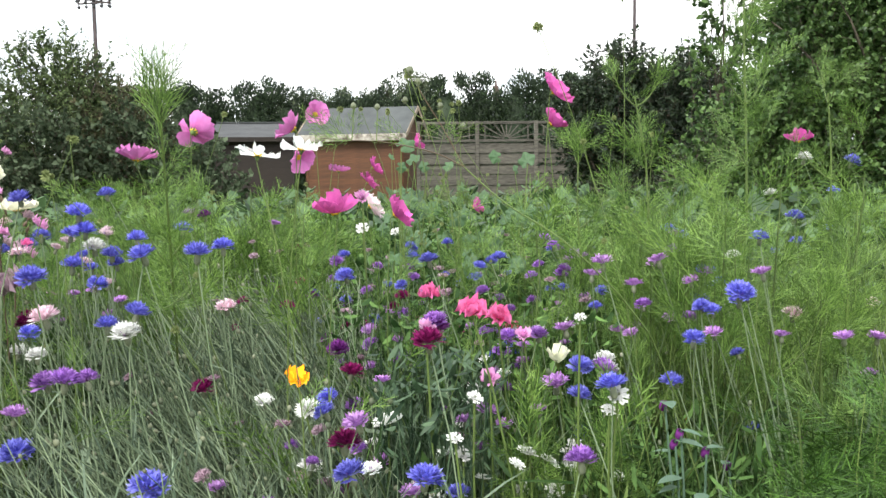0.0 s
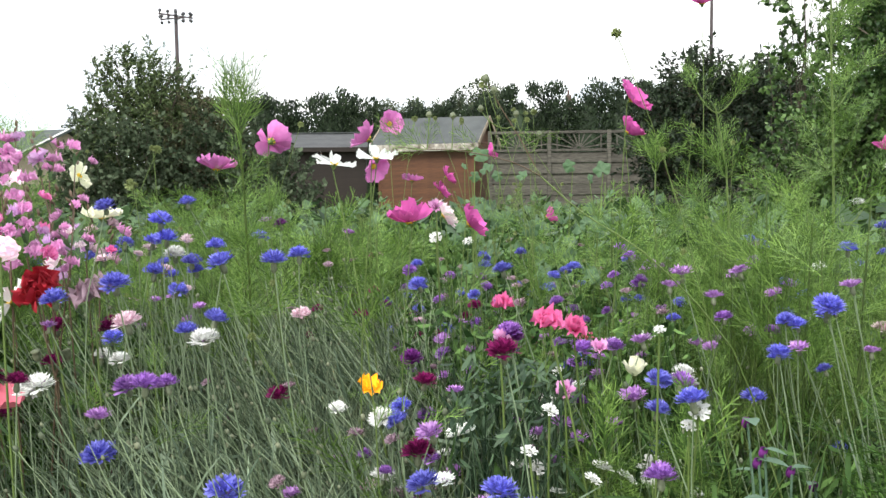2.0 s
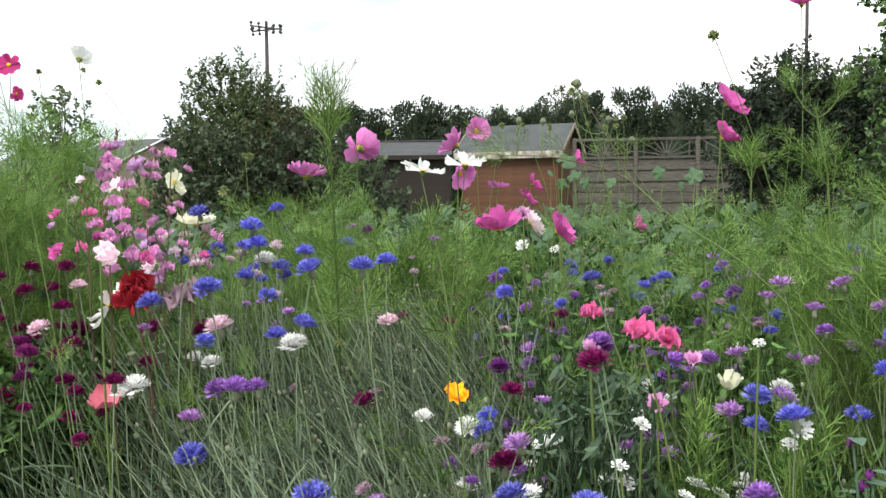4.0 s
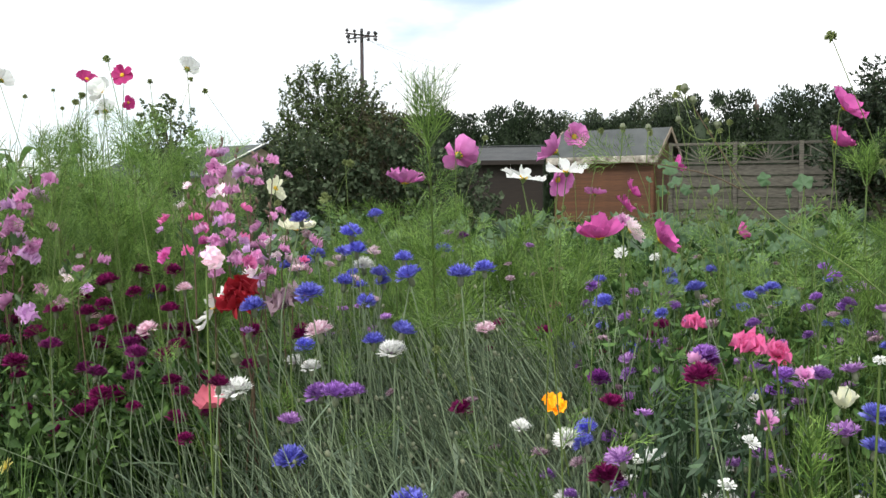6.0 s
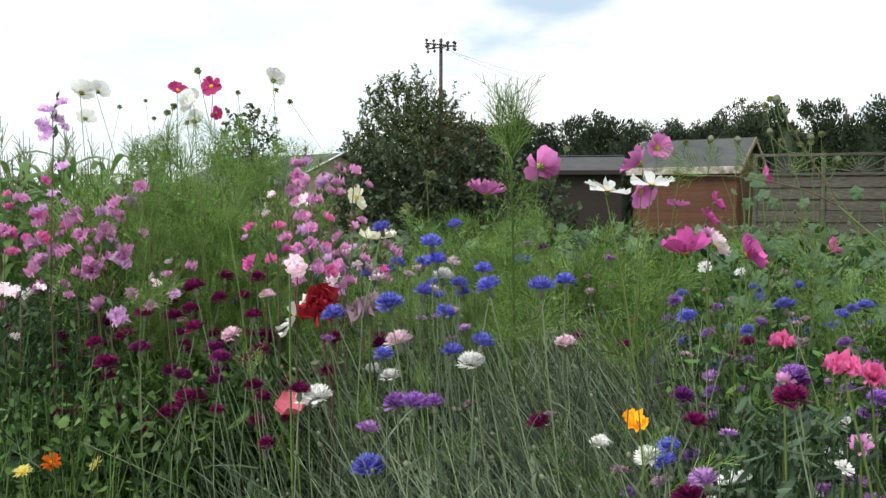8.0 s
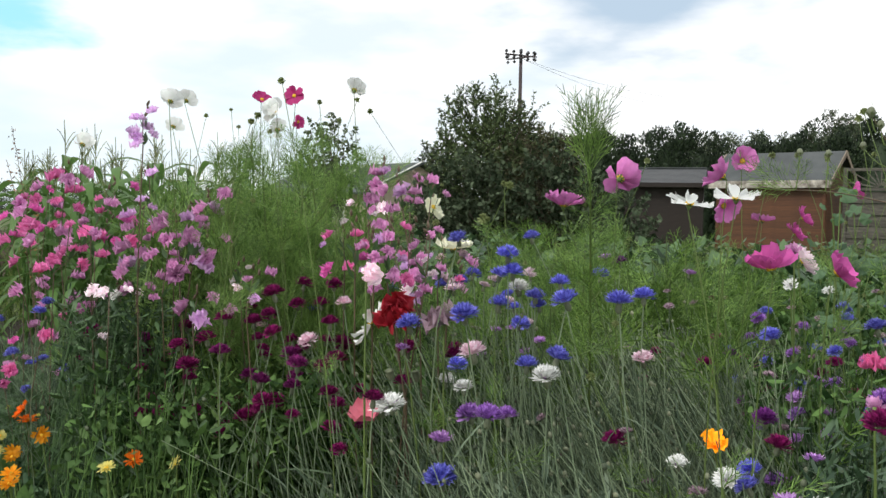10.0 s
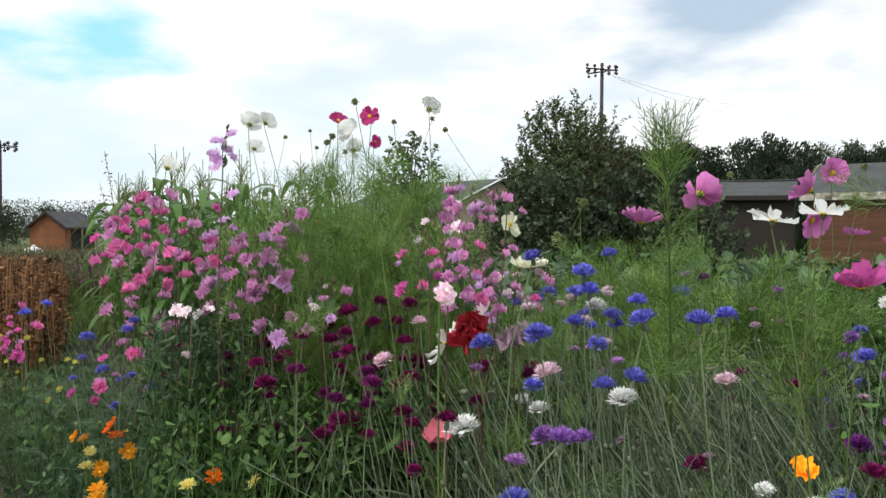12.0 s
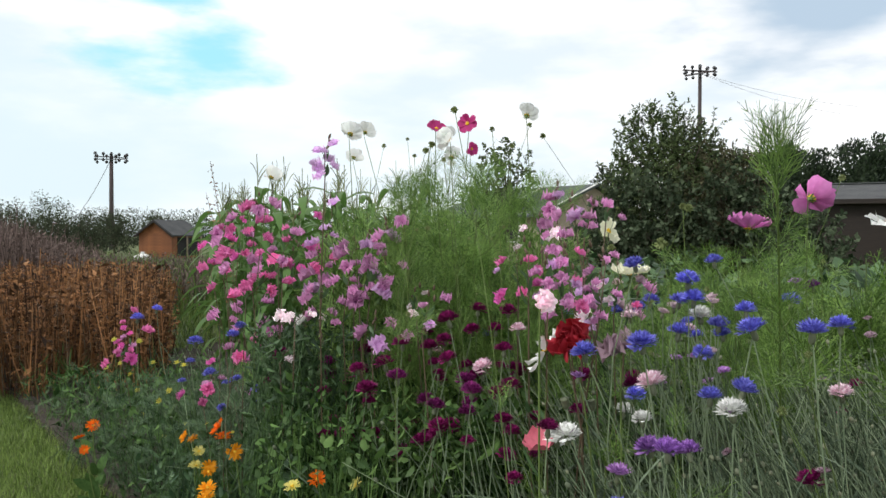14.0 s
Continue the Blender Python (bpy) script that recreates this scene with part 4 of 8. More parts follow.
# rough grass from the bed's far edge to the sheds
_xy = sector(50000, -50, 49.2, 3.2, 19.0, 0.4)
_r = np.hypot(_xy[:, 0], _xy[:, 1])
_left = -_xy[:, 0] > _xy[:, 1] * 0.72
_keep = (_r > 7.5) | ~_left
_xy, _r, _left = _xy[_keep], _r[_keep], _left[_keep]
blades(_xy, np.where(_left, 0.35, 1.0) * rng.uniform(0.35, 0.75, len(_r)) * np.interp(_r, [3, 6, 19], [0.9, 1.0, 0.8]), 0.004 + 0.0012 * _r, L_GRASS, "rough_grass", "tall rough green grass behind the bed", "grass", 0.35, 2)


def lawn():
    """The mown path that runs along the bed and past the crop."""
    n = 50000
    P = np.stack([rng.uniform(-9, 2.5, n), rng.uniform(-2.0, 5.0, n)], -1)
    d = P[:, 1] - bed_edge(P[:, 0])
    keep = (d < 0.0 + 0.06 * np.sin(P[:, 0] * 7) + 0.04 * np.sin(P[:, 0] * 17) + rng.normal(0, 0.05, n)) & (d > -2.2) & ((P[:, 0] < -1.5) | (rng.random(n) < 0.35))
    P = P[keep]
    # thickest where the path is seen best
    Q = polar(rng.uniform(44, 66, 54000), 2.3 + 4.6 * rng.random(54000) ** 0.8)[:, :2]
    d = Q[:, 1] - bed_edge(Q[:, 0])
    Q = Q[(d < np.interp(Q[:, 0], [-3.2, -2.8], [0.13, 0.03]) + 0.05 * np.sin(Q[:, 0] * 5) + rng.normal(0, 0.05, len(Q))) & (d > -1.7)]
    P = np.concatenate([P, Q])
    blades(P, rng.uniform(0.022, 0.05, len(P)), np.full(len(P), 0.0045), L_LAWN, "mown_grass", "short mown grass path beside the bed", "grass", 0.5, 3)


lawn()


def maize():
    """Rows of maize: stalks, arching leaves and branched tassels, each plant a thing."""
    variants = []
    for v in range(4):
        h = (1.45, 1.6, 1.5, 1.7)[v]
        st = data_from("stalk", *tubes(bend(np.array([[0, 0, -0.05]]), np.array([[0.02, 0, h]]), 5, np.array([[0.02, 0, 0]])), 0.016 * np.linspace(1, 0.4, 5)[None], 6), L_MAIZE, True)
        leaves = []
        for i in range(9):
            z = 0.25 + (h - 0.35) * i / 8
            a = i * 2.6 + v
            L = rng.uniform(0.5, 0.75)
            s = np.linspace(0, 1, 8)
            out_ = L * s * 0.8
            zz = z + L * (0.75 * s - 0.95 * s ** 2.2)
            P = np.stack([out_ * math.cos(a), out_ * math.sin(a), zz], -1)[None]
            W = 0.085 * np.sin(np.pi * (0.12 + 0.88 * s)) ** 0.7
            leaves.append(data_from("leaf", *ribbon(P, W[None], np.array([[-math.sin(a), math.cos(a), 0.25]])), L_MAIZE, True))
        n = 7
        A = np.stack([np.zeros(n), np.zeros(n), h - 0.04 + np.linspace(0, 0.14, n)], -1)
        ang = rng.uniform(0, 6.28, n)
        B = A + np.stack([np.cos(ang) * 0.085, np.sin(ang) * 0.085, rng.uniform(0.09, 0.18, n)], -1)
        B[0] = (0.01, 0, h + 0.30)
        ts = data_from("tassel", *tubes(bend(A, B, 4, np.zeros((n, 3)) + (0, 0, 0.02)), np.full((n, 4), 0.0036), 3), L_TASSEL)
        variants.append((st, leaves, ts))
    k = 0
    for row in range(7):
        for i in range(14 if row > 1 else 9):
            az = 45.8 - 1.0 * i + rng.normal(0, 0.25)
            r = 6.2 + 0.6 * row + rng.normal(0, 0.08)
            p = polar(az, r)
            s = thing("maize_plant", p[0], p[1], 0, "tall green maize plant with pale tassel", "maize", "maize rows", turn=rng.uniform(0, 360))
            sc = rng.uniform(0.70, 0.86)
            s.scale = (sc, sc, sc)
            st, leaves, ts = variants[k % 4]
            k += 1
            child("stalk", st, s)
            child("tassel", ts, s)
            for lf in leaves:
                child("leaf", lf, s)


maize()


def rust_crop():
    """Dead brown crop: short stems carrying layers of curled withered leaves."""
    n = 5200
    xy = sector(n, 49.3, 74, 5.9, 11.5, 0.45)
    xy *= (1 + 0.04 * np.sin(np.degrees(np.arctan2(-xy[:, 0], xy[:, 1])) * 1.3))[:, None]
    r = np.hypot(xy[:, 0], xy[:, 1])
    az = np.degrees(np.arctan2(-xy[:, 0], xy[:, 1]))
    h = (1.0 - 0.030 * r) * (0.45 + 0.60 * rng.random(n) ** 0.7) * np.interp(az, [47, 50, 53, 60], [0.90, 0.91, 0.98, 1.0])
    h *= np.array([1 + 0.22 * noise.noise(Vector((x * 1.6, y * 1.6, 2.0))) for x, y in xy]) + (rng.random(n) < 0.03) * 0.12
    A = np.concatenate([xy, np.zeros((n, 1))], 1)
    B = A + np.stack([rng.normal(0, 0.06, n), rng.normal(0, 0.06, n), h], -1)
    so = Soup().add(*ribbon(bend(A, B, 4, rng.normal(0, 0.015, (n, 3))), np.tile([0.009, 0.008, 0.007, 0.005], (n, 1)), rng.normal(size=(n, 3)) * (1, 1, 0.1)))
    m = 76000
    i = rng.integers(0, n, m)
    f = rng.random(m) ** 0.5
    T = A[i] * (1 - f[:, None]) + B[i] * f[:, None]
    D = around(m) * (1.0, 1.0, 0.45) + np.where(f > 0.72, 0.05, -0.35)[:, None] * np.array([0, 0, 1.0])
    M = frames(D, rng.uniform(0, 6.28, m))
    M = np.stack([M[..., 0], M[..., 2], -M[..., 1]], -1)
    so.add(*scatter(*FOLD, M, T + rng.normal(0, 0.012, (m, 3)), rng.uniform(0.016, 0.046, m) * np.where(rng.random(m) < 0.08, 1.9, 1.0)))
    tagged(child("dead_crop", so.data("dead_crop", L_RUST)), "rust-brown dead crop stems with withered leaves", "crop", kind="stuff")
    k = 900
    xy = sector(k, 49.6, 72, 6.0, 9.0, 0.45)
    blades(xy, rng.uniform(0.35, 0.72, k), np.full(k, 0.006), L_STRAW, "dry_stems", "dry straw-coloured stems among the dead crop", "crop", 0.12)


rust_crop()


def weeds():
    n = 9000
    xy = sector(n, 47, 76, 11.5, 22.0, 0.45)
    r = np.hypot(xy[:, 0], xy[:, 1])
    az = np.degrees(np.arctan2(-xy[:, 0], xy[:, 1]))
    h = rng.uniform(0.35, 0.70, n) * np.interp(az, [47, 52, 54], [0.86, 0.86, 1.0]) + (rng.random(n) < 0.06) * 0.25 * (az > 53) + np.clip(az - 53, 0, 8) * 0.095
    A = np.concatenate([xy, np.zeros((n, 1))], 1)
    B = A + np.stack([rng.normal(0, 0.12, n), rng.normal(0, 0.12, n), h], -1)
    so = Soup().add(*ribbon(bend(A, B, 3, rng.normal(0, 0.04, (n, 3))), np.tile([0.013, 0.012, 0.006], (n, 1)), rng.normal(size=(n, 3)) * (1, 1, 0.1)))
    m = 32000
    i = rng.integers(0, n, m)
    f = rng.uniform(0.5, 1.0, m)
    T = A[i] * (1 - f[:, None]) + B[i] * f[:, None]
    M = frames(around(m) + (0, 0, 0.7), rng.uniform(0, 6.28, m))
    M = np.stack([M[..., 0], M[..., 2], -M[..., 1]], -1)
    so.add(*scatter(*FOLD, M, T, rng.uniform(0.03, 0.085, m)))
    tagged(child("seeding_weeds", so.data("seeding_weeds", L_HEATHER)), "pinkish-grey seeding willowherb and dead weeds", "weeds", kind="stuff")
    k = 4000
    xy = sector(k, 46, 76, 11, 24, 0.45)
    blades(xy, rng.uniform(0.3, 0.7, k), np.full(k, 0.03), L_GRASS, "weedy_grass", "green grass among the dead weeds", "grass", 0.2)


weeds()

# ---- green of the flower bed ----
def fern_leaves(T, D, length, pieces=None):
    """Feathery leaves at T (n,3) that run along D."""
    so = Soup()
    pieces = pieces or FERNS
    which = rng.integers(0, len(pieces), len(T))
    for i, piece in enumerate(pieces):
        k = which == i
        if k.any():
            M = frames(D[k], rng.uniform(0, 6.28, k.sum()))
            M = np.stack([M[..., 0], M[..., 2], -M[..., 1]], -1)
            so.add(*scatter(*piece, M, T[k], length[k]))
    return so


def cosmos_plant(x, y, h, width, n, leaf=0.14, mat=None, shoots=6, label="feathery green cosmos plant", plume=0, low=1.9, rise=(0.35, 1.9), pieces=None):
    s = thing("cosmos_plant", x, y, 0.02, label, "cosmos", "cosmos plants", turn=rng.uniform(0, 360))
    top = np.array([rng.normal(0, 0.03), rng.normal(0, 0.03), h])
    a = rng.uniform(0, 6.28, shoots)
    z0 = rng.uniform(0.15, 0.6, shoots) * h
    A = np.stack([np.zeros(shoots), np.zeros(shoots), z0], -1)
    B = np.stack([np.cos(a) * width * rng.uniform(0.4, 1, shoots), np.sin(a) * width * rng.uniform(0.4, 1, shoots), z0 + (h - z0) * rng.uniform(0.55, 0.98, shoots)], -1)
    A = np.concatenate([A, [[0, 0, -0.05]]])
    B = np.concatenate([B, [top]])
    sag = np.concatenate([np.stack([np.cos(a) * 0.04, np.sin(a) * 0.04, np.full(shoots, -0.03)], -1), [[0.01, 0.01, 0]]])
    P = bend(A, B, 6, sag)
    R = np.concatenate([np.full((shoots, 1), 0.0017), [[0.0035]]]) * np.linspace(1, 0.45, 6)[None]
    child("stem", data_from("stem", *tubes(P, R, 4), L_STEM, True), s)
    i = rng.integers(0, len(A), n)
    i[: n // 4] = shoots
    joint = rng.integers(0, 6, n)
    f = np.clip(low + (joint + 0.5 * (i % 2)) * max(0.15, 0.9 - 0.2 * low) + rng.normal(0, 0.07, n), 1.2, 4.98)
    lo = f.astype(int)
    T = P[i, lo] * (1 - (f - lo))[:, None] + P[i, lo + 1] * (f - lo)[:, None]
    ang = rng.uniform(0, 6.28, n)
    D = np.stack([np.cos(ang), np.sin(ang), rng.uniform(*rise, n)], -1)
    pieces = pieces or (FERNS_FINE if math.hypot(x, y) < 2.4 else FERNS)
    so = fern_leaves(T, D, leaf * rng.uniform(0.6, 1.2, n), pieces)
    if plume:
        # whorls of upright leaves along the top of the main stem
        u = np.sort(rng.random(plume))
        T = P[-1, 0] * 0 + np.stack([np.interp(0.74 + 0.26 * u, np.linspace(0, 1, 6), P[-1, :, q]) for q in range(3)], -1)
        ang = rng.uniform(0, 6.28, plume)
        D = np.stack([np.cos(ang), np.sin(ang), 1.6 + 1.6 * u], -1)
        for add_v, add_f in (fern_leaves(T, D, (0.17 - 0.06 * u) * rng.uniform(0.8, 1.1, plume)).arrays(),):
            so.add(add_v, add_f)
    tagged(child("foliage", so.data("foliage", mat or L_FERN), s), kind="stuff")
    return s


def cosmos_drift(n, az0, az1, r0, r1, h0, h1, leaves, mat=None, leaf=0.14, width=0.14, low=1.9, rise=(0.35, 1.9), pieces=None):
    for _ in range(n):
        p = polar(rng.uniform(az0, az1), rng.uniform(r0, r1))
        cosmos_plant(p[0], p[1], rng.uniform(h0, h1), width, leaves, leaf, mat, low=low, rise=rise, pieces=pieces)


cosmos_drift(11, -41, -28, 1.25, 1.75, 0.40, 0.70, 62, L_FERN_LUSH, 0.15, 0.10, 2.4, (-0.35, 0.9), FERNS_MID)
cosmos_drift(10, -34, -19, 1.8, 2.7, 0.7, 1.0, 44, low=2.5)
cosmos_drift(11, -22, -11, 1.9, 2.9, 0.72, 1.02, 42, low=2.6)
cosmos_drift(17, 1, 19, 2.1, 3.2, 0.80, 0.98, 55)
cosmos_drift(4, -11, 2, 2.5, 3.4, 0.65, 0.82, 45, L_FERN_DARK)
cosmos_drift(12, 28.5, 38.5, 2.5, 3.4, 0.92, 1.17, 100, L_FERN_DARK, 0.13, low=1.4)
cosmos_drift(8, 24.5, 31, 2.4, 3.3, 0.78, 0.98, 80, L_FERN_DARK, 0.11, low=1.4)
cosmos_drift(11, 29, 38.5, 2.4, 3.2, 0.94, 1.20, 95, L_FERN, 0.13, low=1.4)
cosmos_drift(6, 18, 27, 2.6, 3.3, 0.75, 0.95, 50, L_FERN_DARK)
cosmos_plant(*polar(-13.2, 1.38)[:2], 0.58, 0.04, 22, 0.10, L_FERN, 2, "small bright feathery cosmos seedling", 6, 3.9, (-0.1, 0.9), FERNS_MID)
cosmos_plant(*polar(-17.0, 1.42)[:2], 0.58, 0.04, 22, 0.10, L_FERN, 2, "small bright feathery cosmos seedling", 6, 3.9, (-0.1, 0.9), FERNS_MID)
# the tall single plants
def plumed_cosmos(x, y, lean):
    """An upright cosmos that ends in a plume of thread-like leaves, with smaller shoots below it."""
    s = thing("cosmos_plant", x, y, 0.02, "tall upright cosmos ending in a plume of thread-like leaves", "cosmos", "cosmos plants")
    P = bend(np.array([[0, 0, -0.05]]), np.array([[*lean, 1.105]]), 9, np.array([[0.0, 0.05, 0]]))
    child("stem", data_from("stem", *tubes(P, np.linspace(0.0034, 0.0020, 9)[None], 6), L_STEM, True), s)

    def tuft(c, n, spread, length, up):
        ang = rng.uniform(0, 6.28, n)
        out_ = spread * np.sqrt(rng.random(n))
        D = np.stack([np.cos(ang) * out_, np.sin(ang) * out_, np.full(n, up)], -1)
        T = np.array(c)[None] + np.stack([0 * out_, 0 * out_, rng.uniform(-0.015, 0.012, n)], -1)
        return fern_leaves(T, D, length * rng.uniform(0.75, 1.1, n) * (1.05 - 0.25 * out_), FERNS_FINE)

    top = P[0, -1]
    child("plume", tuft(top - (0, 0, 0.055), 10, 0.28, 0.145, 1.0).data("plume", L_FERN), s)
    so = Soup()
    for f, n, sp, ln in ((0.90, 7, 1.5, 0.08), (0.85, 7, 1.6, 0.09), (0.79, 12, 1.5, 0.11), (0.73, 14, 1.5, 0.12), (0.67, 12, 1.5, 0.12)):
        c = np.array([np.interp(f, np.linspace(0, 1, 9), P[0, :, q]) for q in range(3)])
        so.add(*tuft(c, n, sp, ln, 0.55).arrays())
    for f, dx, dz in ((0.76, 0.05, 0.10), (0.74, -0.05, 0.10)):
        c = np.array([np.interp(f, np.linspace(0, 1, 9), P[0, :, q]) for q in range(3)])
        tip = c + np.array([dx, 0.02 * (1 if dx > 0 else -1), dz])
        me, _ = stalk_mesh(c, tip, 0.0018, 0.0010)
        child("side_stem", me, s)
        so.add(*tuft(tip, 7, 0.8, 0.055, 1.0).arrays())
    tagged(child("foliage", so.data("foliage", L_FERN), s), kind="stuff")


def branched_cosmos(x, y, h, nodes, reach, lean, mat=None):
    """A tall cosmos: one stout stem, paired side shoots at its joints, leaves in loose tiers."""
    s = thing("cosmos_plant", x, y, 0.02, "tall branching cosmos with sparse tiers of feathery leaves", "cosmos", "cosmos plants")
    P = bend(np.array([[0, 0, -0.05]]), np.array([[lean, 0, h]]), 9, np.array([[0.03, 0.01, 0]])) + rng.normal(0, 0.006, (1, 9, 3)) * (1, 1, 0)
    child("stem", data_from("stem", *tubes(P, np.linspace(0.0052, 0.0018, 9)[None], 6), L_STEM, True), s)
    so = Soup()
    for k in range(nodes):
        f = 0.22 + 0.76 * k / (nodes - 1)
        c = np.array([np.interp(f, np.linspace(0, 1, 9), P[0, :, q]) for q in range(3)])
        a0 = k * 1.57 + rng.uniform(-0.4, 0.4)
        L = reach * (1.15 - 0.75 * f) * rng.uniform(0.7, 1.2)
        tops = [c]
        for a in (a0, a0 + math.pi):
            tip = c + np.array([math.cos(a) * L * 0.75, math.sin(a) * L * 0.75, L * rng.uniform(0.8, 1.1)])
            me, Q = stalk_mesh(c, tip, 0.0020, 0.0010)
            child("side_stem", me, s)
            tops += [Q[3], Q[4], tip]
        T = np.array([tops[int(j)] for j in rng.integers(0, len(tops), 13)] + [c, c])
        ang = rng.uniform(0, 6.28, len(T))
        D = np.stack([np.cos(ang), np.sin(ang), rng.uniform(0.3, 1.4 + f, len(T))], -1)
        so.add(*fern_leaves(T, D, (0.15 - 0.06 * f) * rng.uniform(0.7, 1.2, len(T)), FERNS_FINE).arrays())
    tagged(child("foliage", so.data("foliage", mat or L_FERN), s), kind="stuff")


def stalk_mesh(a, b, r0, r1):
    P = bend(np.array([a]), np.array([b]), 6, np.array([[0, 0, -0.012]]))
    return data_from("side_stem", *tubes(P, np.linspace(r0, r1, 6)[None], 4), L_STEM, True), P[0]


plumed_cosmos(-0.42, 2.05, (0.105, -0.57))
for _az, _r, _h, _n, _l in ((-23.9, 2.1, 1.44, 9, 0.04), (-19.6, 2.2, 1.16, 7, -0.05), (-13.8, 2.2, 1.02, 6, 0.03), (-28.5, 2.3, 1.16, 6, 0.05)):
    _p = polar(_az, _r)
    branched_cosmos(_p[0], _p[1], _h, _n, 0.15, _l)


def cornflower_thicket(name, n, az0, az1, r0, r1, h0, h1, lean, label, margin=0.05, mats=None):
    """Crowded grey-green stems with narrow leaves and closed buds."""
    az, r = rng.uniform(az0, az1, n), rng.uniform(r0, r1, n)
    A = polar(az, r, 0.03)
    A = A[in_bed(A, margin)]
    n = len(A)
    h = rng.uniform(h0, h1, n)
    B = A + np.stack([lean + rng.normal(0, 0.15, n), rng.normal(-0.02, 0.12, n), h], -1)
    sag = np.stack([-lean * 0.25 + rng.normal(0, 0.05, n), rng.normal(0, 0.045, n), np.zeros(n)], -1)
    P = bend(A, B, 6, sag)
    so = Soup().add(*tubes(P, 0.0012 * rng.uniform(0.8, 1.3, (n, 1)) * np.linspace(1.2, 0.7, 6)[None], 3))
    # side branches
    m = n * 2
    i = rng.integers(0, n, m)
    f = rng.uniform(0.35, 0.85, m)
    lo = (f * 4.99).astype(int)
    C = P[i, lo]
    E_ = C + unit(B[i] - A[i] + rng.normal(0, 0.35, (m, 3))) * rng.uniform(0.06, 0.2, (m, 1)) * (1, 1, 1)
    Q = bend(C, E_, 4, np.zeros((m, 3)) + (0, 0, -0.008))
    so.add(*tubes(Q, np.full((m, 4), 0.001) * np.linspace(1.1, 0.8, 4), 3))
    mats = mats or (L_CORNSTEM, L_CORNLEAF)
    child_ob = child(name, so.data(name, mats[0]))
    tagged(child_ob, label, "stems", kind="stuff")
    # narrow leaves
    q = n * 4
    i = rng.integers(0, n, q)
    lo = (rng.random(q) ** 1.2 * 4.99).astype(int)
    D = unit(B[i] - A[i]) + around(q) * 0.75
    M = frames(D, rng.uniform(0, 6.28, q))
    M = np.stack([M[..., 0], M[..., 2], -M[..., 1]], -1)
    V, F = scatter(*BLADE, M, P[i, lo] + rng.normal(0, 0.01, (q, 3)), rng.uniform(0.05, 0.13, q))
    tagged(child(name.replace("stems", "leaves"), data_from("leaves", V, F, mats[1])), "narrow grey-green cornflower leaves", "leaves", kind="stuff")
    # closed buds at the tips
    tips = np.concatenate([B[: n // 4], E_[: int(m * 0.22)]])
    dirs = np.concatenate([(B - A)[: n // 4], (E_ - C)[: int(m * 0.22)]])
    bud = lathe([(0.0012, 0), (0.0042, 0.002), (0.0058, 0.006), (0.0046, 0.011), (0.0022, 0.0145)], 6)
    V, F = scatter(*bud, frames(dirs, rng.uniform(0, 6.28, len(tips))), tips, rng.uniform(0.42, 0.85, len(tips)))
    tagged(child(name.replace("stems", "buds"), data_from("buds", V, F, L_BUD, True)), "closed scaly cornflower buds", "buds", kind="stuff")


cornflower_thicket("cornflower_stems_back", 1200, -4, 20.5, 1.75, 2.6, 0.50, 0.74, -0.16, "crowded thin grey-green cornflower stems further back")
cornflower_thicket("cornflower_stems", 900, -3, 14.5, 1.3, 1.9, 0.36, 0.62, -0.17, "crowded thin grey-green cornflower stems")
cornflower_thicket("cornflower_stems_front", 380, -4, 13.5, 1.02, 1.35, 0.24, 0.44, -0.10, "crowded thin grey-green cornflower stems at the bed's front")
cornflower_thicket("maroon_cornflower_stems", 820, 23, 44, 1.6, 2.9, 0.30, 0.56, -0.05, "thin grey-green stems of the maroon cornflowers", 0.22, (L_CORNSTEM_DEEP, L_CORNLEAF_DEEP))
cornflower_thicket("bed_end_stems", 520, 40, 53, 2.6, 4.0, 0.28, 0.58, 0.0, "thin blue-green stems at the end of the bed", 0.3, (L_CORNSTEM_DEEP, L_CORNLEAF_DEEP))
cornflower_thicket("mixed_stems", 300, -24, -4, 1.3, 2.6, 0.34, 0.66, 0.0, "thin mixed flower stems", mats=(L_STEM, L_BROAD))


def undergrowth(name, n, az0, az1, r0, r1, z0, z1, piece, size, mat, label):
    p = polar(rng.uniform(az0, az1, n), rng.uniform(r0, r1, n))
    p = p[in_bed(p, 0.02 - 0.12 * rng.random(n) ** 2)]
    n = len(p)
    p[:, 2] = rng.uniform(z0, z1, n)
    a = rng.uniform(0, 6.28, n)
    D = np.stack([np.cos(a), np.sin(a), rng.uniform(-0.2, 0.9, n)], -1)
    M = frames(D, rng.uniform(-0.6, 0.6, n))
    M = np.stack([M[..., 0], M[..., 2], -M[..., 1]], -1)
    # short stalks carry the leaves down to the soil
    base = p.copy()
    base[:, :2] += rng.normal(0, 0.04, (n, 2))
    base[:, 2] = np.maximum(0.03, p[:, 2] - 0.22)
    so = Soup().add(*scatter(*piece, M, p, size * rng.uniform(0.55, 1.2, n)))
    k = rng.random(n) < 0.5
    so.add(*tubes(bend(base[k], p[k], 3, np.zeros((k.sum(), 3))), np.full((k.sum(), 3), 0.0013)))
    tagged(child(name, so.data(name, mat)), label, "foliage", kind="stuff")


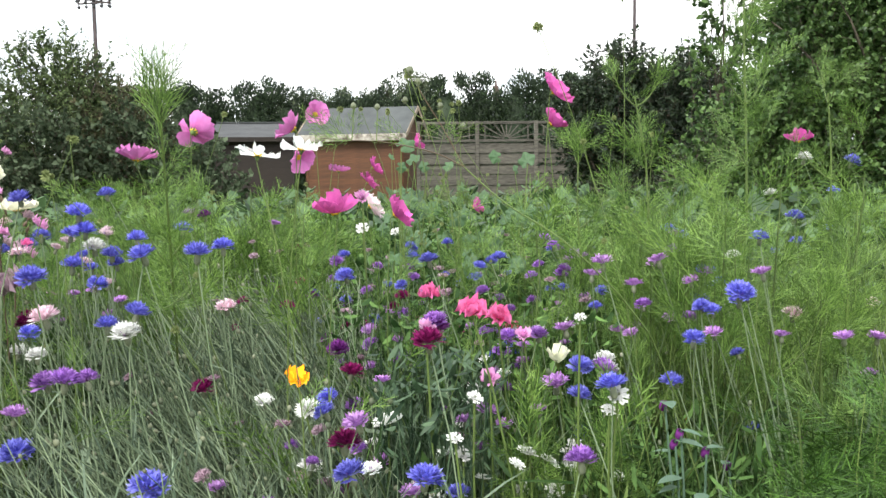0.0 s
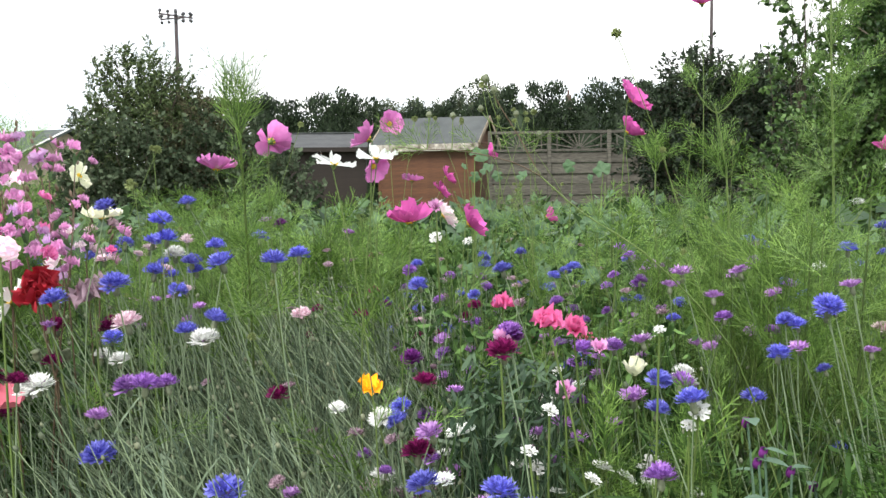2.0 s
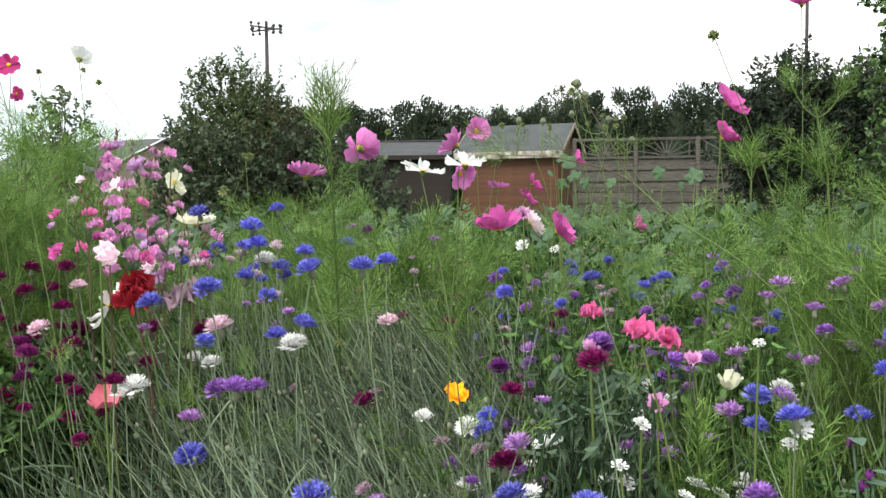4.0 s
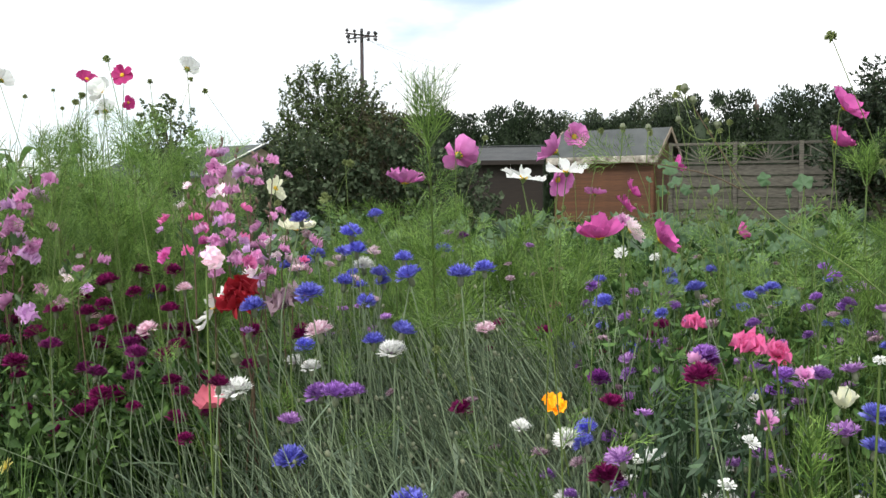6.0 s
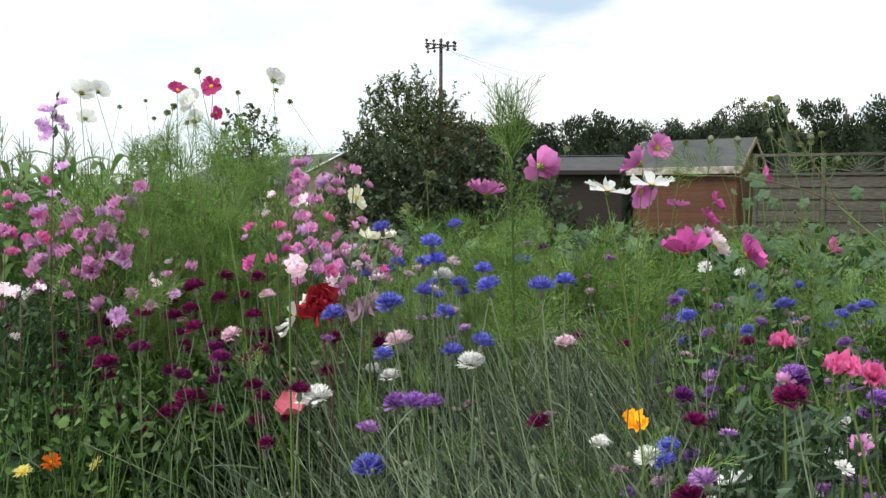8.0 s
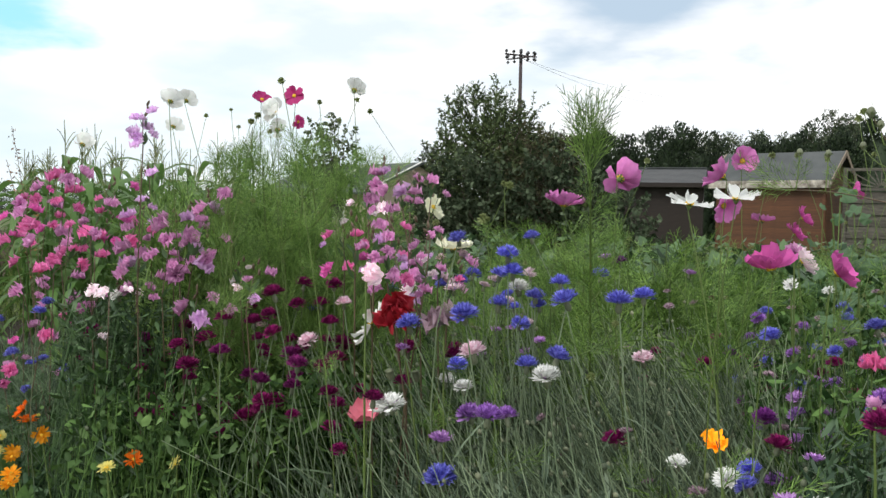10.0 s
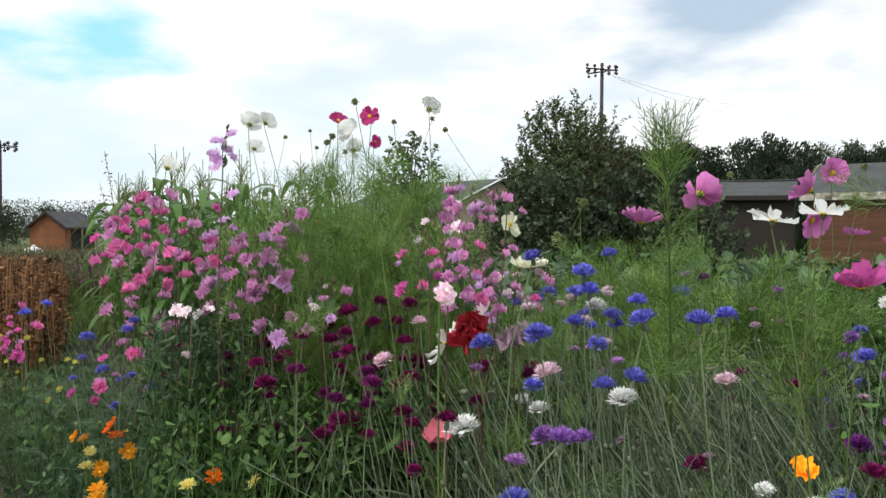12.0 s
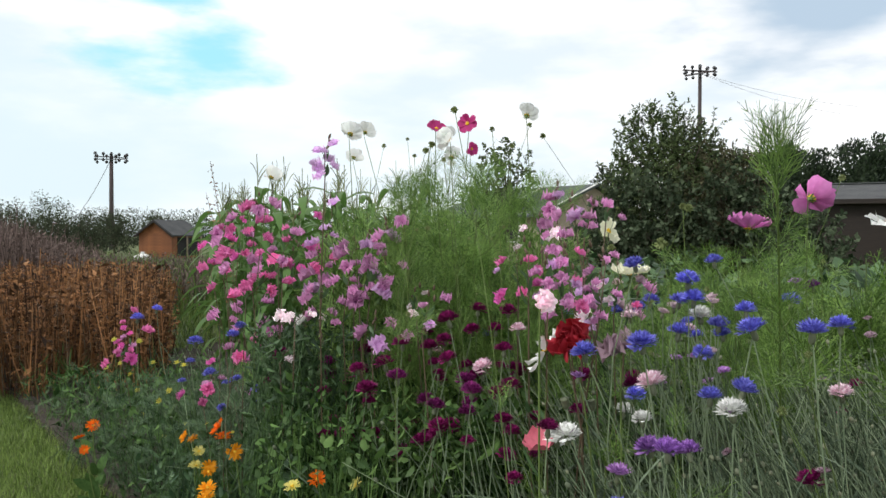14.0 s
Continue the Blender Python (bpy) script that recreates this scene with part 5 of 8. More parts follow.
undergrowth("low_leaves", 7000, -45, 45, 1.0, 3.6, 0.05, 0.36, leaf_piece(0.32, 0.2, 0.2, 2), 0.055, L_BROAD, "low dark green leaves under the flowers")
undergrowth("understorey_leaves", 2800, -32, -8, 1.1, 2.0, 0.05, 0.33, leaf_piece(0.3, 0.2, 0.25, 2), 0.065, L_BROAD, "dark green leaves between thin stems")
undergrowth("understorey_leaves", 1300, 26, 44, 1.5, 2.1, 0.05, 0.30, leaf_piece(0.3, 0.2, 0.25, 2), 0.045, L_BROAD, "dark green leaves below the maroon flowers")
undergrowth("slender_leaves", 1700, 25, 39, 2.4, 3.3, 0.50, 1.02, leaf_piece(0.13, 0.2, 0.3, 3), 0.085, L_FERN_DARK, "slender green leaves among the feathery growth")
undergrowth("understorey_leaves", 1000, 15, 30, 1.15, 1.7, 0.05, 0.30, leaf_piece(0.16, 0.2, 0.25, 2), 0.07, L_BROAD, "dark green leaves at the foot of the stems")
undergrowth("narrow_leaves", 3100, -9, 24, 1.5, 3.2, 0.15, 0.55, leaf_piece(0.10, 0.2, 0.25, 3), 0.09, L_CORNLEAF, "narrow grey-green leaves among the stems")
undergrowth("godetia_leaves", 1100, -9, -1.5, 1.34, 1.75, 0.26, 0.66, leaf_piece(0.20, 0.2, 0.25, 3), 0.05, L_GODLEAF, "dark lance-shaped leaves under the godetia")
undergrowth("shaded_leaves", 3600, -40, -9, 1.1, 2.4, 0.05, 0.42, leaf_piece(0.22, 0.2, 0.3, 3), 0.075, L_BROAD, "deep green leaves between the thin stems")
undergrowth("stem_leaves", 1500, -29, -14, 1.3, 1.9, 0.12, 0.52, leaf_piece(0.16, 0.2, 0.3, 3), 0.055, L_BROAD, "short narrow dark leaves on thin stems")
undergrowth("leafy_middle", 6200, -17, 2, 1.7, 3.4, 0.2, 0.70, leaf_piece(0.38, 0.25, 0.25, 3), 0.038, L_BROAD, "fresh green leaves between the flowers")
undergrowth("marigold_leaves", 2600, 38, 51, 2.0, 3.2, 0.04, 0.27, leaf_piece(0.34, 0.2, 0.3, 3), 0.055, L_MALLOW, "soft green marigold leaves")
undergrowth("fine_weeds", 2300, 41, 56, 2.6, 4.2, 0.06, 0.44, FERNS[0], 0.085, L_BLUEGREEN, "fine feathery green weeds at the bed's end")
undergrowth("thin_blades", 1100, 46, 60, 3.0, 6.2, 0.04, 0.24, leaf_piece(0.06, 0.2, 0.35, 3), 0.12, L_BROAD, "thin arching grass among the weeds")
undergrowth("pale_leaves", 800, 31, 45, 1.8, 2.3, 0.34, 0.58, leaf_piece(0.5, 0.2, 0.3, 3), 0.034, L_FERN_DULL, "pale yellow-green crinkled leaves")
undergrowth("fresh_clumps", 1700, 27, 43, 1.95, 2.7, 0.36, 0.64, leaf_piece(0.34, 0.2, 0.25, 2), 0.042, L_BROAD, "fresh mid-green leaves between the clarkia and the maroon flowers")
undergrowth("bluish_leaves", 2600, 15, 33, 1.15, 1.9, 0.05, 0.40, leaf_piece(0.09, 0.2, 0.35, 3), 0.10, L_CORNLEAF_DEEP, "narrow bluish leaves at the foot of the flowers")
undergrowth("mallow_leaves", 320, 30, 44, 2.0, 2.7, 0.25, 0.52, leaf_piece(0.8, 0.2, 0.2, 3), 0.04, L_BROAD, "light green rounded leaves")
undergrowth("edge_weeds", 1100, 46, 60, 2.9, 6.0, 0.03, 0.16, leaf_piece(0.2, 0.2, 0.3, 3), 0.07, L_BLUEGREEN, "ragged green weeds along the bed's edge")
undergrowth("clarkia_leaves", 2400, 33, 43, 2.0, 3.0, 0.12, 0.46, leaf_piece(0.26, 0.2, 0.2, 3), 0.055, L_BLUEGREEN, "narrow blue-green clarkia leaves")
undergrowth("ridge_leaves", 3000, 16, 30, 1.9, 3.2, 0.2, 0.62, leaf_piece(0.3, 0.2, 0.2, 3), 0.07, L_BROAD, "green leaves between the flower drifts")
undergrowth("tangled_green", 8000, -15, 4, 2.6, 7.0, 0.2, 0.74, leaf_piece(0.4, 0.25, 0.25, 2), 0.055, L_BROAD, "tangled green leaves behind the flowers")
undergrowth("tangled_green_far", 3800, -36, 24, 4.0, 11.0, 0.2, 0.82, BROADFOLD, 0.12, L_BLUEGREEN, "tangled leafy growth before the sheds")
undergrowth("clarkia_tops", 1900, 36, 44, 2.3, 2.9, 0.40, 0.76, leaf_piece(0.22, 0.2, 0.2, 2), 0.05, L_BLUEGREEN, "slender leaves between the clarkia spires")
undergrowth("maroon_drift_leaves", 2600, 24, 41, 2.0, 2.9, 0.22, 0.52, leaf_piece(0.42, 0.2, 0.25, 2), 0.045, L_BROAD, "light green leaves under the maroon cornflowers")
undergrowth("bed_right_leaves", 2600, -78, -42, 0.9, 2.9, 0.04, 0.5, leaf_piece(0.36, 0.2, 0.25, 2), 0.075, L_BROAD, "green leaves at the bed's far right")
undergrowth("bed_back_leaves", 1000, 36, 58, 3.0, 5.2, 0.04, 0.34, leaf_piece(0.36, 0.2, 0.25, 2), 0.08, L_BROAD, "green leaves at the back of the bed")
cosmos_drift(7, -70, -42, 1.2, 2.3, 0.6, 0.9, 50)

# ---- where the flower heads stand ----
BLUE_A = [(-0.57, 1.56, 0.96, 1.0), (-0.48, 1.58, 0.93, 1.0), (-0.52, 1.66, 0.89, 1.0), (-0.47, 1.58, 0.90, 1.0), (-0.78, 2.06, 0.83, 1.0), (-0.37, 1.53, 0.89, 1.0), (-0.33, 1.40, 0.87, 1.0), (-0.39, 2.03, 0.87, 1.0), (-0.25, 1.41, 0.87, 1.0), (-0.23, 1.55, 0.87, 1.0), (-0.52, 1.66, 0.83, 1.0), (-0.49, 1.37, 0.84, 1.1), (-0.57, 1.98, 0.84, 1.0), (-0.44, 1.58, 0.73, 1.0), (-0.33, 1.34, 0.79, 1.0), (-0.70, 1.92, 0.65, 1.0), (0.14, 1.64, 0.83, 1.0), (0.27, 2.52, 0.79, 1.0), (-0.02, 1.83, 0.78, 1.0), (-0.05, 1.46, 0.62, 1.0), (-0.05, 1.33, 0.63, 1.0), (-0.01, 1.07, 0.62, 1.1), (0.09, 1.17, 0.57, 1.2), (-0.54, 1.41, 0.55, 1.4)]
BLUE_B = [(-0.30, 1.24, 0.55, 1.3), (0.82, 2.21, 0.84, 1.0), (0.85, 2.20, 0.82, 1.0), (0.80, 1.65, 0.86, 1.0), (1.03, 1.95, 0.88, 1.0), (1.35, 2.68, 0.73, 1.0), (1.41, 2.65, 0.76, 1.0), (0.92, 2.16, 0.73, 1.0), (0.60, 1.30, 0.80, 1.0), (0.53, 1.31, 0.73, 1.0), (1.12, 2.46, 0.44, 1.0), (0.63, 1.67, 0.57, 1.0), (0.36, 1.36, 0.68, 1.0), (0.36, 1.18, 0.69, 1.0), (0.34, 1.29, 0.65, 1.0), (0.48, 1.80, 0.43, 1.0), (0.15, 1.28, 0.51, 1.0), (0.78, 1.89, 0.70, 1.0), (0.93, 2.34, 0.63, 1.0), (1.38, 2.39, 0.93, 1.0), (0.99, 2.05, 0.34, 1.0), (-0.10, 2.51, 0.57, 1.0), (-0.13, 2.73, 0.62, 1.0), (0.11, 2.98, 0.62, 1.0)]
BLUE_C = [(0.18, 3.29, 0.66, 1.0), (0.12, 3.28, 0.54, 1.0), (1.31, 2.19, 1.01, 1.0), (1.64, 2.87, 0.79, 1.0), (1.11, 3.11, 0.71, 1.0), (-0.31, 2.90, 0.24, 1.0), (-2.49, 2.28, 0.61, 1.4), (-3.02, 2.55, 0.69, 1.3), (-1.83, 1.85, 0.75, 1.0), (-1.66, 1.97, 0.53, 1.0), (-1.27, 2.27, 0.72, 1.0), (-2.28, 2.16, 0.53, 1.1), (-1.82, 2.15, 0.76, 1.0), (-3.07, 2.49, 0.65, 1.3), (-0.64, 1.50, 0.80, 1.0), (-1.88, 1.87, 0.72, 1.0), (-1.39, 2.45, 0.72, 1.0), (-1.96, 2.31, 0.44, 1.0), (-0.58, 1.60, 0.72, 1.0), (-0.99, 2.22, 0.80, 1.0), (-0.79, 2.13, 0.82, 1.0), (-2.17, 2.52, 0.38, 1.0)]
VIOLET = [(-0.49, 1.41, 0.67, 1.1), (-0.42, 1.28, 0.70, 1.0), (-0.43, 1.42, 0.67, 1.1), (0.34, 1.59, 0.69, 1.0), (0.41, 1.41, 0.66, 1.0), (0.28, 1.05, 0.63, 1.0), (0.30, 1.68, 0.67, 1.0), (0.13, 1.41, 0.75, 1.0), (-0.05, 2.35, 0.76, 1.0), (-0.29, 2.97, 0.63, 1.0), (-0.03, 2.73, 0.61, 1.0), (0.01, 2.73, 0.58, 1.0), (0.30, 1.77, 0.62, 1.0), (0.93, 2.14, 0.62, 1.0), (1.04, 2.29, 0.62, 1.0), (0.12, 2.17, 0.64, 1.0)]
LILAC = [(-0.00, 1.22, 0.64, 1.0), (0.42, 1.44, 0.84, 1.0), (0.49, 1.76, 0.78, 1.0), (0.57, 1.73, 0.76, 1.0), (0.62, 1.72, 0.81, 1.0), (0.69, 1.41, 0.82, 1.0), (0.68, 1.70, 0.77, 1.0), (0.57, 2.11, 0.68, 1.0), (0.32, 1.36, 0.65, 1.0), (-0.17, 1.65, 0.46, 1.0), (-0.23, 1.40, 0.49, 1.0), (-0.58, 1.51, 0.59, 1.2), (0.04, 1.49, 0.49, 1.0), (0.39, 1.58, 0.70, 1.0), (0.83, 1.61, 0.67, 1.0), (0.93, 1.56, 0.67, 1.0), (1.17, 1.83, 0.61, 1.0), (1.08, 1.71, 0.56, 1.0), (0.23, 1.45, 0.65, 1.0), (-0.46, 2.50, 0.89, 1.0), (-0.25, 2.74, 0.84, 1.0), (0.08, 2.18, 0.64, 1.0)]
PURPLE = [(-0.03, 1.41, 0.71, 1.0), (0.13, 1.41, 0.74, 1.0), (-0.11, 2.18, 0.69, 1.0), (-0.30, 2.27, 0.40, 1.0), (-0.07, 2.17, 0.58, 1.0), (-0.42, 2.51, 0.88, 1.0), (-0.87, 1.50, 0.71, 1.2), (-0.96, 1.51, 0.67, 1.2), (-0.95, 1.62, 0.64, 1.0), (-0.97, 1.65, 0.70, 1.1), (-1.08, 1.55, 0.71, 1.0), (-1.55, 1.90, 0.66, 1.3), (-1.58, 1.94, 0.62, 1.1), (-1.77, 2.00, 0.58, 1.4), (-1.00, 1.72, 0.64, 1.0), (-1.15, 1.77, 0.62, 1.0)]
MAROON_A = [(-0.01, 1.50, 0.65, 1.0), (0.10, 1.19, 0.76, 1.0), (-0.02, 1.25, 0.60, 1.0), (-0.27, 1.54, 0.62, 1.0), (-0.60, 1.64, 0.73, 1.0), (-0.01, 1.66, 0.38, 1.0), (-0.20, 3.20, 0.73, 1.0), (-0.25, 2.92, 0.61, 1.0), (-0.64, 1.76, 0.40, 1.0), (-1.42, 1.87, 0.64, 1.4), (-1.21, 1.62, 0.66, 1.3), (-1.61, 1.91, 0.57, 1.4), (-1.29, 1.80, 0.69, 1.2), (-1.17, 1.70, 0.76, 1.0), (-1.16, 1.80, 0.74, 1.0), (-0.96, 1.56, 0.76, 1.0), (-1.67, 2.48, 0.55, 1.0), (-1.32, 2.03, 0.74, 1.0), (-1.13, 1.82, 0.76, 1.0), (-0.99, 1.61, 0.83, 1.0), (-0.95, 1.80, 0.84, 1.0), (-1.13, 1.98, 0.82, 1.0), (-0.86, 1.61, 0.78, 1.0), (-1.11, 1.97, 0.66, 1.0)]
MAROON_B = [(-1.10, 1.80, 0.56, 1.0), (-1.23, 1.79, 0.53, 1.1), (-1.44, 1.87, 0.47, 1.1), (-0.88, 1.66, 0.55, 1.0), (-0.75, 1.76, 0.71, 1.0), (-1.08, 1.84, 0.70, 1.0), (-0.83, 1.58, 0.71, 1.1), (-0.65, 1.37, 0.69, 1.0), (-0.72, 1.66, 0.66, 1.0), (-0.69, 1.90, 0.70, 1.0), (-1.14, 1.97, 0.77, 1.0), (-1.09, 2.00, 0.77, 1.0), (-1.11, 1.74, 0.54, 1.3), (-1.09, 1.66, 0.55, 1.0), (-0.97, 1.54, 0.62, 1.0), (-0.98, 1.90, 0.69, 1.0), (-1.24, 2.06, 0.64, 1.0), (-1.18, 2.10, 0.63, 1.0), (-1.37, 1.95, 0.51, 1.0)]
PALEPINK = [(-0.49, 1.42, 0.77, 1.3), (-0.23, 1.57, 0.76, 1.0), (-0.11, 1.51, 0.46, 1.0), (0.07, 1.96, 0.30, 1.0), (0.63, 2.19, 0.38, 1.0), (0.91, 1.72, 0.69, 1.0), (1.44, 2.28, 0.62, 1.0), (-0.97, 2.54, 0.87, 1.0), (-0.93, 1.81, 0.80, 1.0), (-0.94, 1.67, 0.73, 1.0), (-1.29, 2.04, 0.70, 1.0)]
WHITECF = [(-0.34, 1.32, 0.76, 1.1), (-0.16, 1.48, 0.61, 1.0), (-0.08, 1.42, 0.61, 1.0), (-0.08, 1.39, 0.52, 1.0), (0.49, 1.66, 0.62, 1.0), (-0.49, 1.70, 0.86, 1.0), (-0.53, 1.49, 0.70, 1.0), (-0.68, 1.81, 0.64, 1.0), (0.97, 2.14, 0.77, 1.0), (1.19, 2.66, 0.53, 1.0), (1.13, 2.27, 0.93, 1.0), (1.20, 2.23, 1.02, 1.0), (-0.62, 1.38, 0.68, 1.1), (-0.66, 1.43, 0.66, 1.0), (-1.65, 1.91, 0.77, 1.2)]
CALPOPPY = [(-0.11, 1.56, 0.63, 1.0), (0.09, 1.75, 0.46, 1.0), (-0.05, 2.47, 0.30, 1.0), (1.14, 2.86, 0.09, 1.0)]
UMBEL = [(0.22, 1.67, 0.55, 1.0), (0.22, 2.00, 0.37, 1.0), (0.33, 1.77, 0.38, 1.0), (0.30, 1.32, 0.54, 1.0), (0.13, 1.93, 0.47, 1.0), (0.15, 1.74, 0.49, 1.0), (0.45, 1.50, 0.65, 1.0), (0.62, 1.94, 0.47, 1.0), (0.51, 1.67, 0.51, 1.0), (0.33, 1.41, 0.46, 1.0), (0.51, 2.01, 0.64, 1.0), (0.02, 2.22, 0.86, 1.0), (0.11, 2.35, 0.84, 1.0), (0.42, 3.37, 0.82, 1.0), (0.56, 2.06, 0.36, 1.0), (0.50, 2.09, 0.44, 1.0), (0.59, 1.83, 0.43, 1.0)]
WHITEDAISY = [(0.05, 1.43, 0.58, 1.0)]
CREAMPOPPY = [(0.38, 1.60, 0.635, 1.0)]
GODETIA = [(0.18, 1.33, 0.78, 1.0), (0.24, 1.45, 0.75, 1.0), (0.16, 1.88, 0.73, 1.0), (0.42, 2.31, 0.57, 1.0)]
CLARKFADE = [(0.21, 1.35, 0.67, 1.0), (0.11, 1.37, 0.75, 1.0), (0.29, 1.48, 0.71, 1.0), (0.02, 2.05, 0.94, 1.0)]
CALENDULA = [(-2.00, 1.93, 0.43, 1.01), (-1.96, 1.91, 0.41, 0.79), (-1.27, 1.52, 0.48, 0.65), (-3.01, 2.23, 0.26, 0.86), (-2.87, 2.07, 0.26, 0.79), (-2.70, 1.97, 0.26, 0.58)]
CALGOLD = [(-1.77, 1.77, 0.42, 0.72), (-1.71, 1.62, 0.42, 0.65), (-1.68, 1.59, 0.42, 0.58), (-1.47, 1.39, 0.46, 0.65), (-1.42, 1.34, 0.46, 0.65), (-2.06, 1.85, 0.41, 0.65), (-1.98, 1.81, 0.42, 0.58)]
CALPALE = [(-1.75, 1.61, 0.42, 0.58), (-1.28, 1.45, 0.48, 0.58), (-1.17, 1.53, 0.48, 0.58), (-1.89, 1.75, 0.41, 0.58)]
TOADFLAX = [(-2.55, 2.25, 0.54, 1.4), (-2.73, 2.32, 0.37, 1.4), (-3.07, 2.49, 0.35, 1.4), (-3.00, 2.51, 0.61, 1.4), (-2.48, 2.22, 0.54, 1.4), (-3.45, 2.70, 0.41, 1.4), (-3.55, 2.70, 0.38, 1.4), (-3.48, 2.61, 0.30, 1.4), (-3.07, 2.50, 0.56, 1.4), (-2.83, 2.43, 0.20, 1.4), (-2.62, 2.20, 0.54, 1.4), (-3.15, 2.52, 0.41, 1.4), (-3.40, 2.63, 0.53, 1.4), (-2.87, 2.49, 0.37, 1.4), (-3.25, 2.66, 0.20, 1.4)]
REDPOPPY = [(-0.695, 1.58, 0.81, 1.0)]
DUSKYPOPPY = [(-0.61, 1.60, 0.80, 1.0)]
SALMONPOPPY = [(-0.733, 1.535, 0.614, 0.85)]
BLUSHPOPPY = [(-0.69, 1.42, 0.90, 1.0)]
PODS = [(-0.72, 1.60, 0.69, 1.0), (-0.71, 1.71, 0.67, 1.0), (-0.59, 2.34, 0.67, 1.0), (-1.10, 2.91, 0.46, 1.0)]
SEEDHEADS_A = [(0.30, 1.40, 1.23, 1.0), (-0.93, 1.53, 1.26, 1.0), (-1.01, 1.57, 1.20, 1.1), (-1.01, 1.83, 1.26, 1.0), (-1.54, 2.30, 1.26, 1.0), (-1.11, 2.23, 1.32, 1.0), (-1.08, 2.25, 1.29, 1.0), (-0.97, 1.85, 1.22, 1.0), (-1.14, 1.75, 1.21, 1.0), (-1.11, 1.78, 1.19, 1.0), (0.10, 1.56, 1.18, 1.0), (0.19, 1.91, 1.13, 1.0), (0.17, 2.07, 1.15, 1.0), (0.25, 2.06, 1.16, 1.0), (0.02, 2.08, 1.15, 1.0), (0.09, 2.27, 1.16, 1.0), (0.28, 2.47, 1.19, 1.0), (-0.46, 1.51, 1.06, 1.0), (-0.50, 1.50, 1.00, 1.0), (-0.66, 1.68, 0.99, 1.0), (-0.32, 2.25, 1.15, 1.0), (-0.39, 2.47, 0.95, 1.0), (-1.62, 2.25, 1.29, 1.0), (-1.75, 2.57, 1.35, 1.0)]
SEEDHEADS_B = [(-0.49, 1.46, 1.00, 1.0), (-0.52, 1.68, 1.07, 1.0), (0.11, 1.75, 1.19, 1.0), (0.09, 2.23, 1.15, 1.0), (0.22, 2.22, 1.18, 1.0), (-0.03, 2.23, 1.16, 1.0), (0.68, 1.94, 1.08, 1.0), (0.65, 2.14, 1.13, 1.0), (0.28, 2.44, 1.17, 1.0)]
MALLOW = [(0.13, 2.37, 1.07, 1.0), (0.17, 2.48, 1.03, 1.0), (0.14, 2.73, 1.02, 1.0), (0.23, 2.72, 1.02, 1.0), (0.26, 2.47, 1.02, 1.0), (0.15, 3.43, 1.07, 1.0), (0.49, 2.43, 1.02, 1.0), (0.46, 2.99, 0.88, 1.0), (0.37, 3.00, 0.85, 1.0), (0.50, 2.98, 1.05, 1.0), (0.50, 2.68, 1.00, 1.0), (0.27, 3.01, 0.87, 1.0), (0.34, 3.18, 0.78, 1.0), (0.47, 2.98, 0.80, 1.0), (0.42, 2.98, 0.74, 1.0), (0.23, 3.42, 0.85, 1.0), (0.52, 2.97, 0.85, 1.0), (0.60, 2.96, 0.89, 1.0), (0.72, 3.35, 0.95, 1.0), (0.41, 3.41, 0.94, 1.0)]
COSMOS_PINK = [("up", -0.39, 1.63, 1.03, 1.0), ("away", -0.29, 1.65, 1.08, 1.0), ("left", -0.12, 1.78, 1.09, 1.0), ("cam", -0.10, 2.40, 1.16, 1.0), ("down", -0.13, 2.13, 1.04, 1.0), ("up", -0.05, 3.00, 1.01, 1.0)]
COSMOS_WHITE = [("up", -0.14, 1.31, 1.03, 1.0), ("up", -0.08, 1.38, 1.04, 1.0), ("back", -1.40, 1.80, 1.27, 1.0), ("back", -1.55, 2.06, 1.31, 1.0), ("back", -1.73, 2.24, 1.26, 1.0), ("back", -1.78, 1.92, 1.18, 1.1), ("cam", -1.11, 1.80, 1.24, 1.0), ("back", -1.29, 2.11, 1.23, 1.0), ("back", -1.06, 2.11, 1.33, 1.0)]
COSMOS_MAGENTA = [("upleft", -0.03, 1.38, 0.94, 1.0), ("side", 0.08, 1.68, 0.92, 1.0), ("side", 0.07, 3.00, 1.02, 1.0), ("side", 0.05, 3.00, 0.97, 1.0), ("side", 0.21, 2.99, 1.10, 1.0), ("cup", 0.38, 1.63, 1.15, 1.0), ("cup", 0.46, 2.00, 1.11, 1.0), ("up", 1.13, 2.13, 1.07, 1.0), ("up", 0.74, 2.36, 1.47, 1.0), ("side", 0.41, 2.97, 0.88, 1.0)]
COSMOS_PALE = [("side", 0.04, 2.13, 0.92, 1.0)]
COSMOS_CREAM = [("up", -0.64, 1.73, 0.94, 1.0), ("side", -0.95, 2.42, 1.03, 1.0)]
COSMOS_CRIMSON = [("cup", -1.32, 2.08, 1.31, 1.0), ("cam", -1.20, 2.04, 1.31, 1.0), ("right", -1.42, 2.45, 1.29, 0.8)]
COSMOS_BUTTER = [("edge", -0.76, 1.59, 0.79, 1.2)]
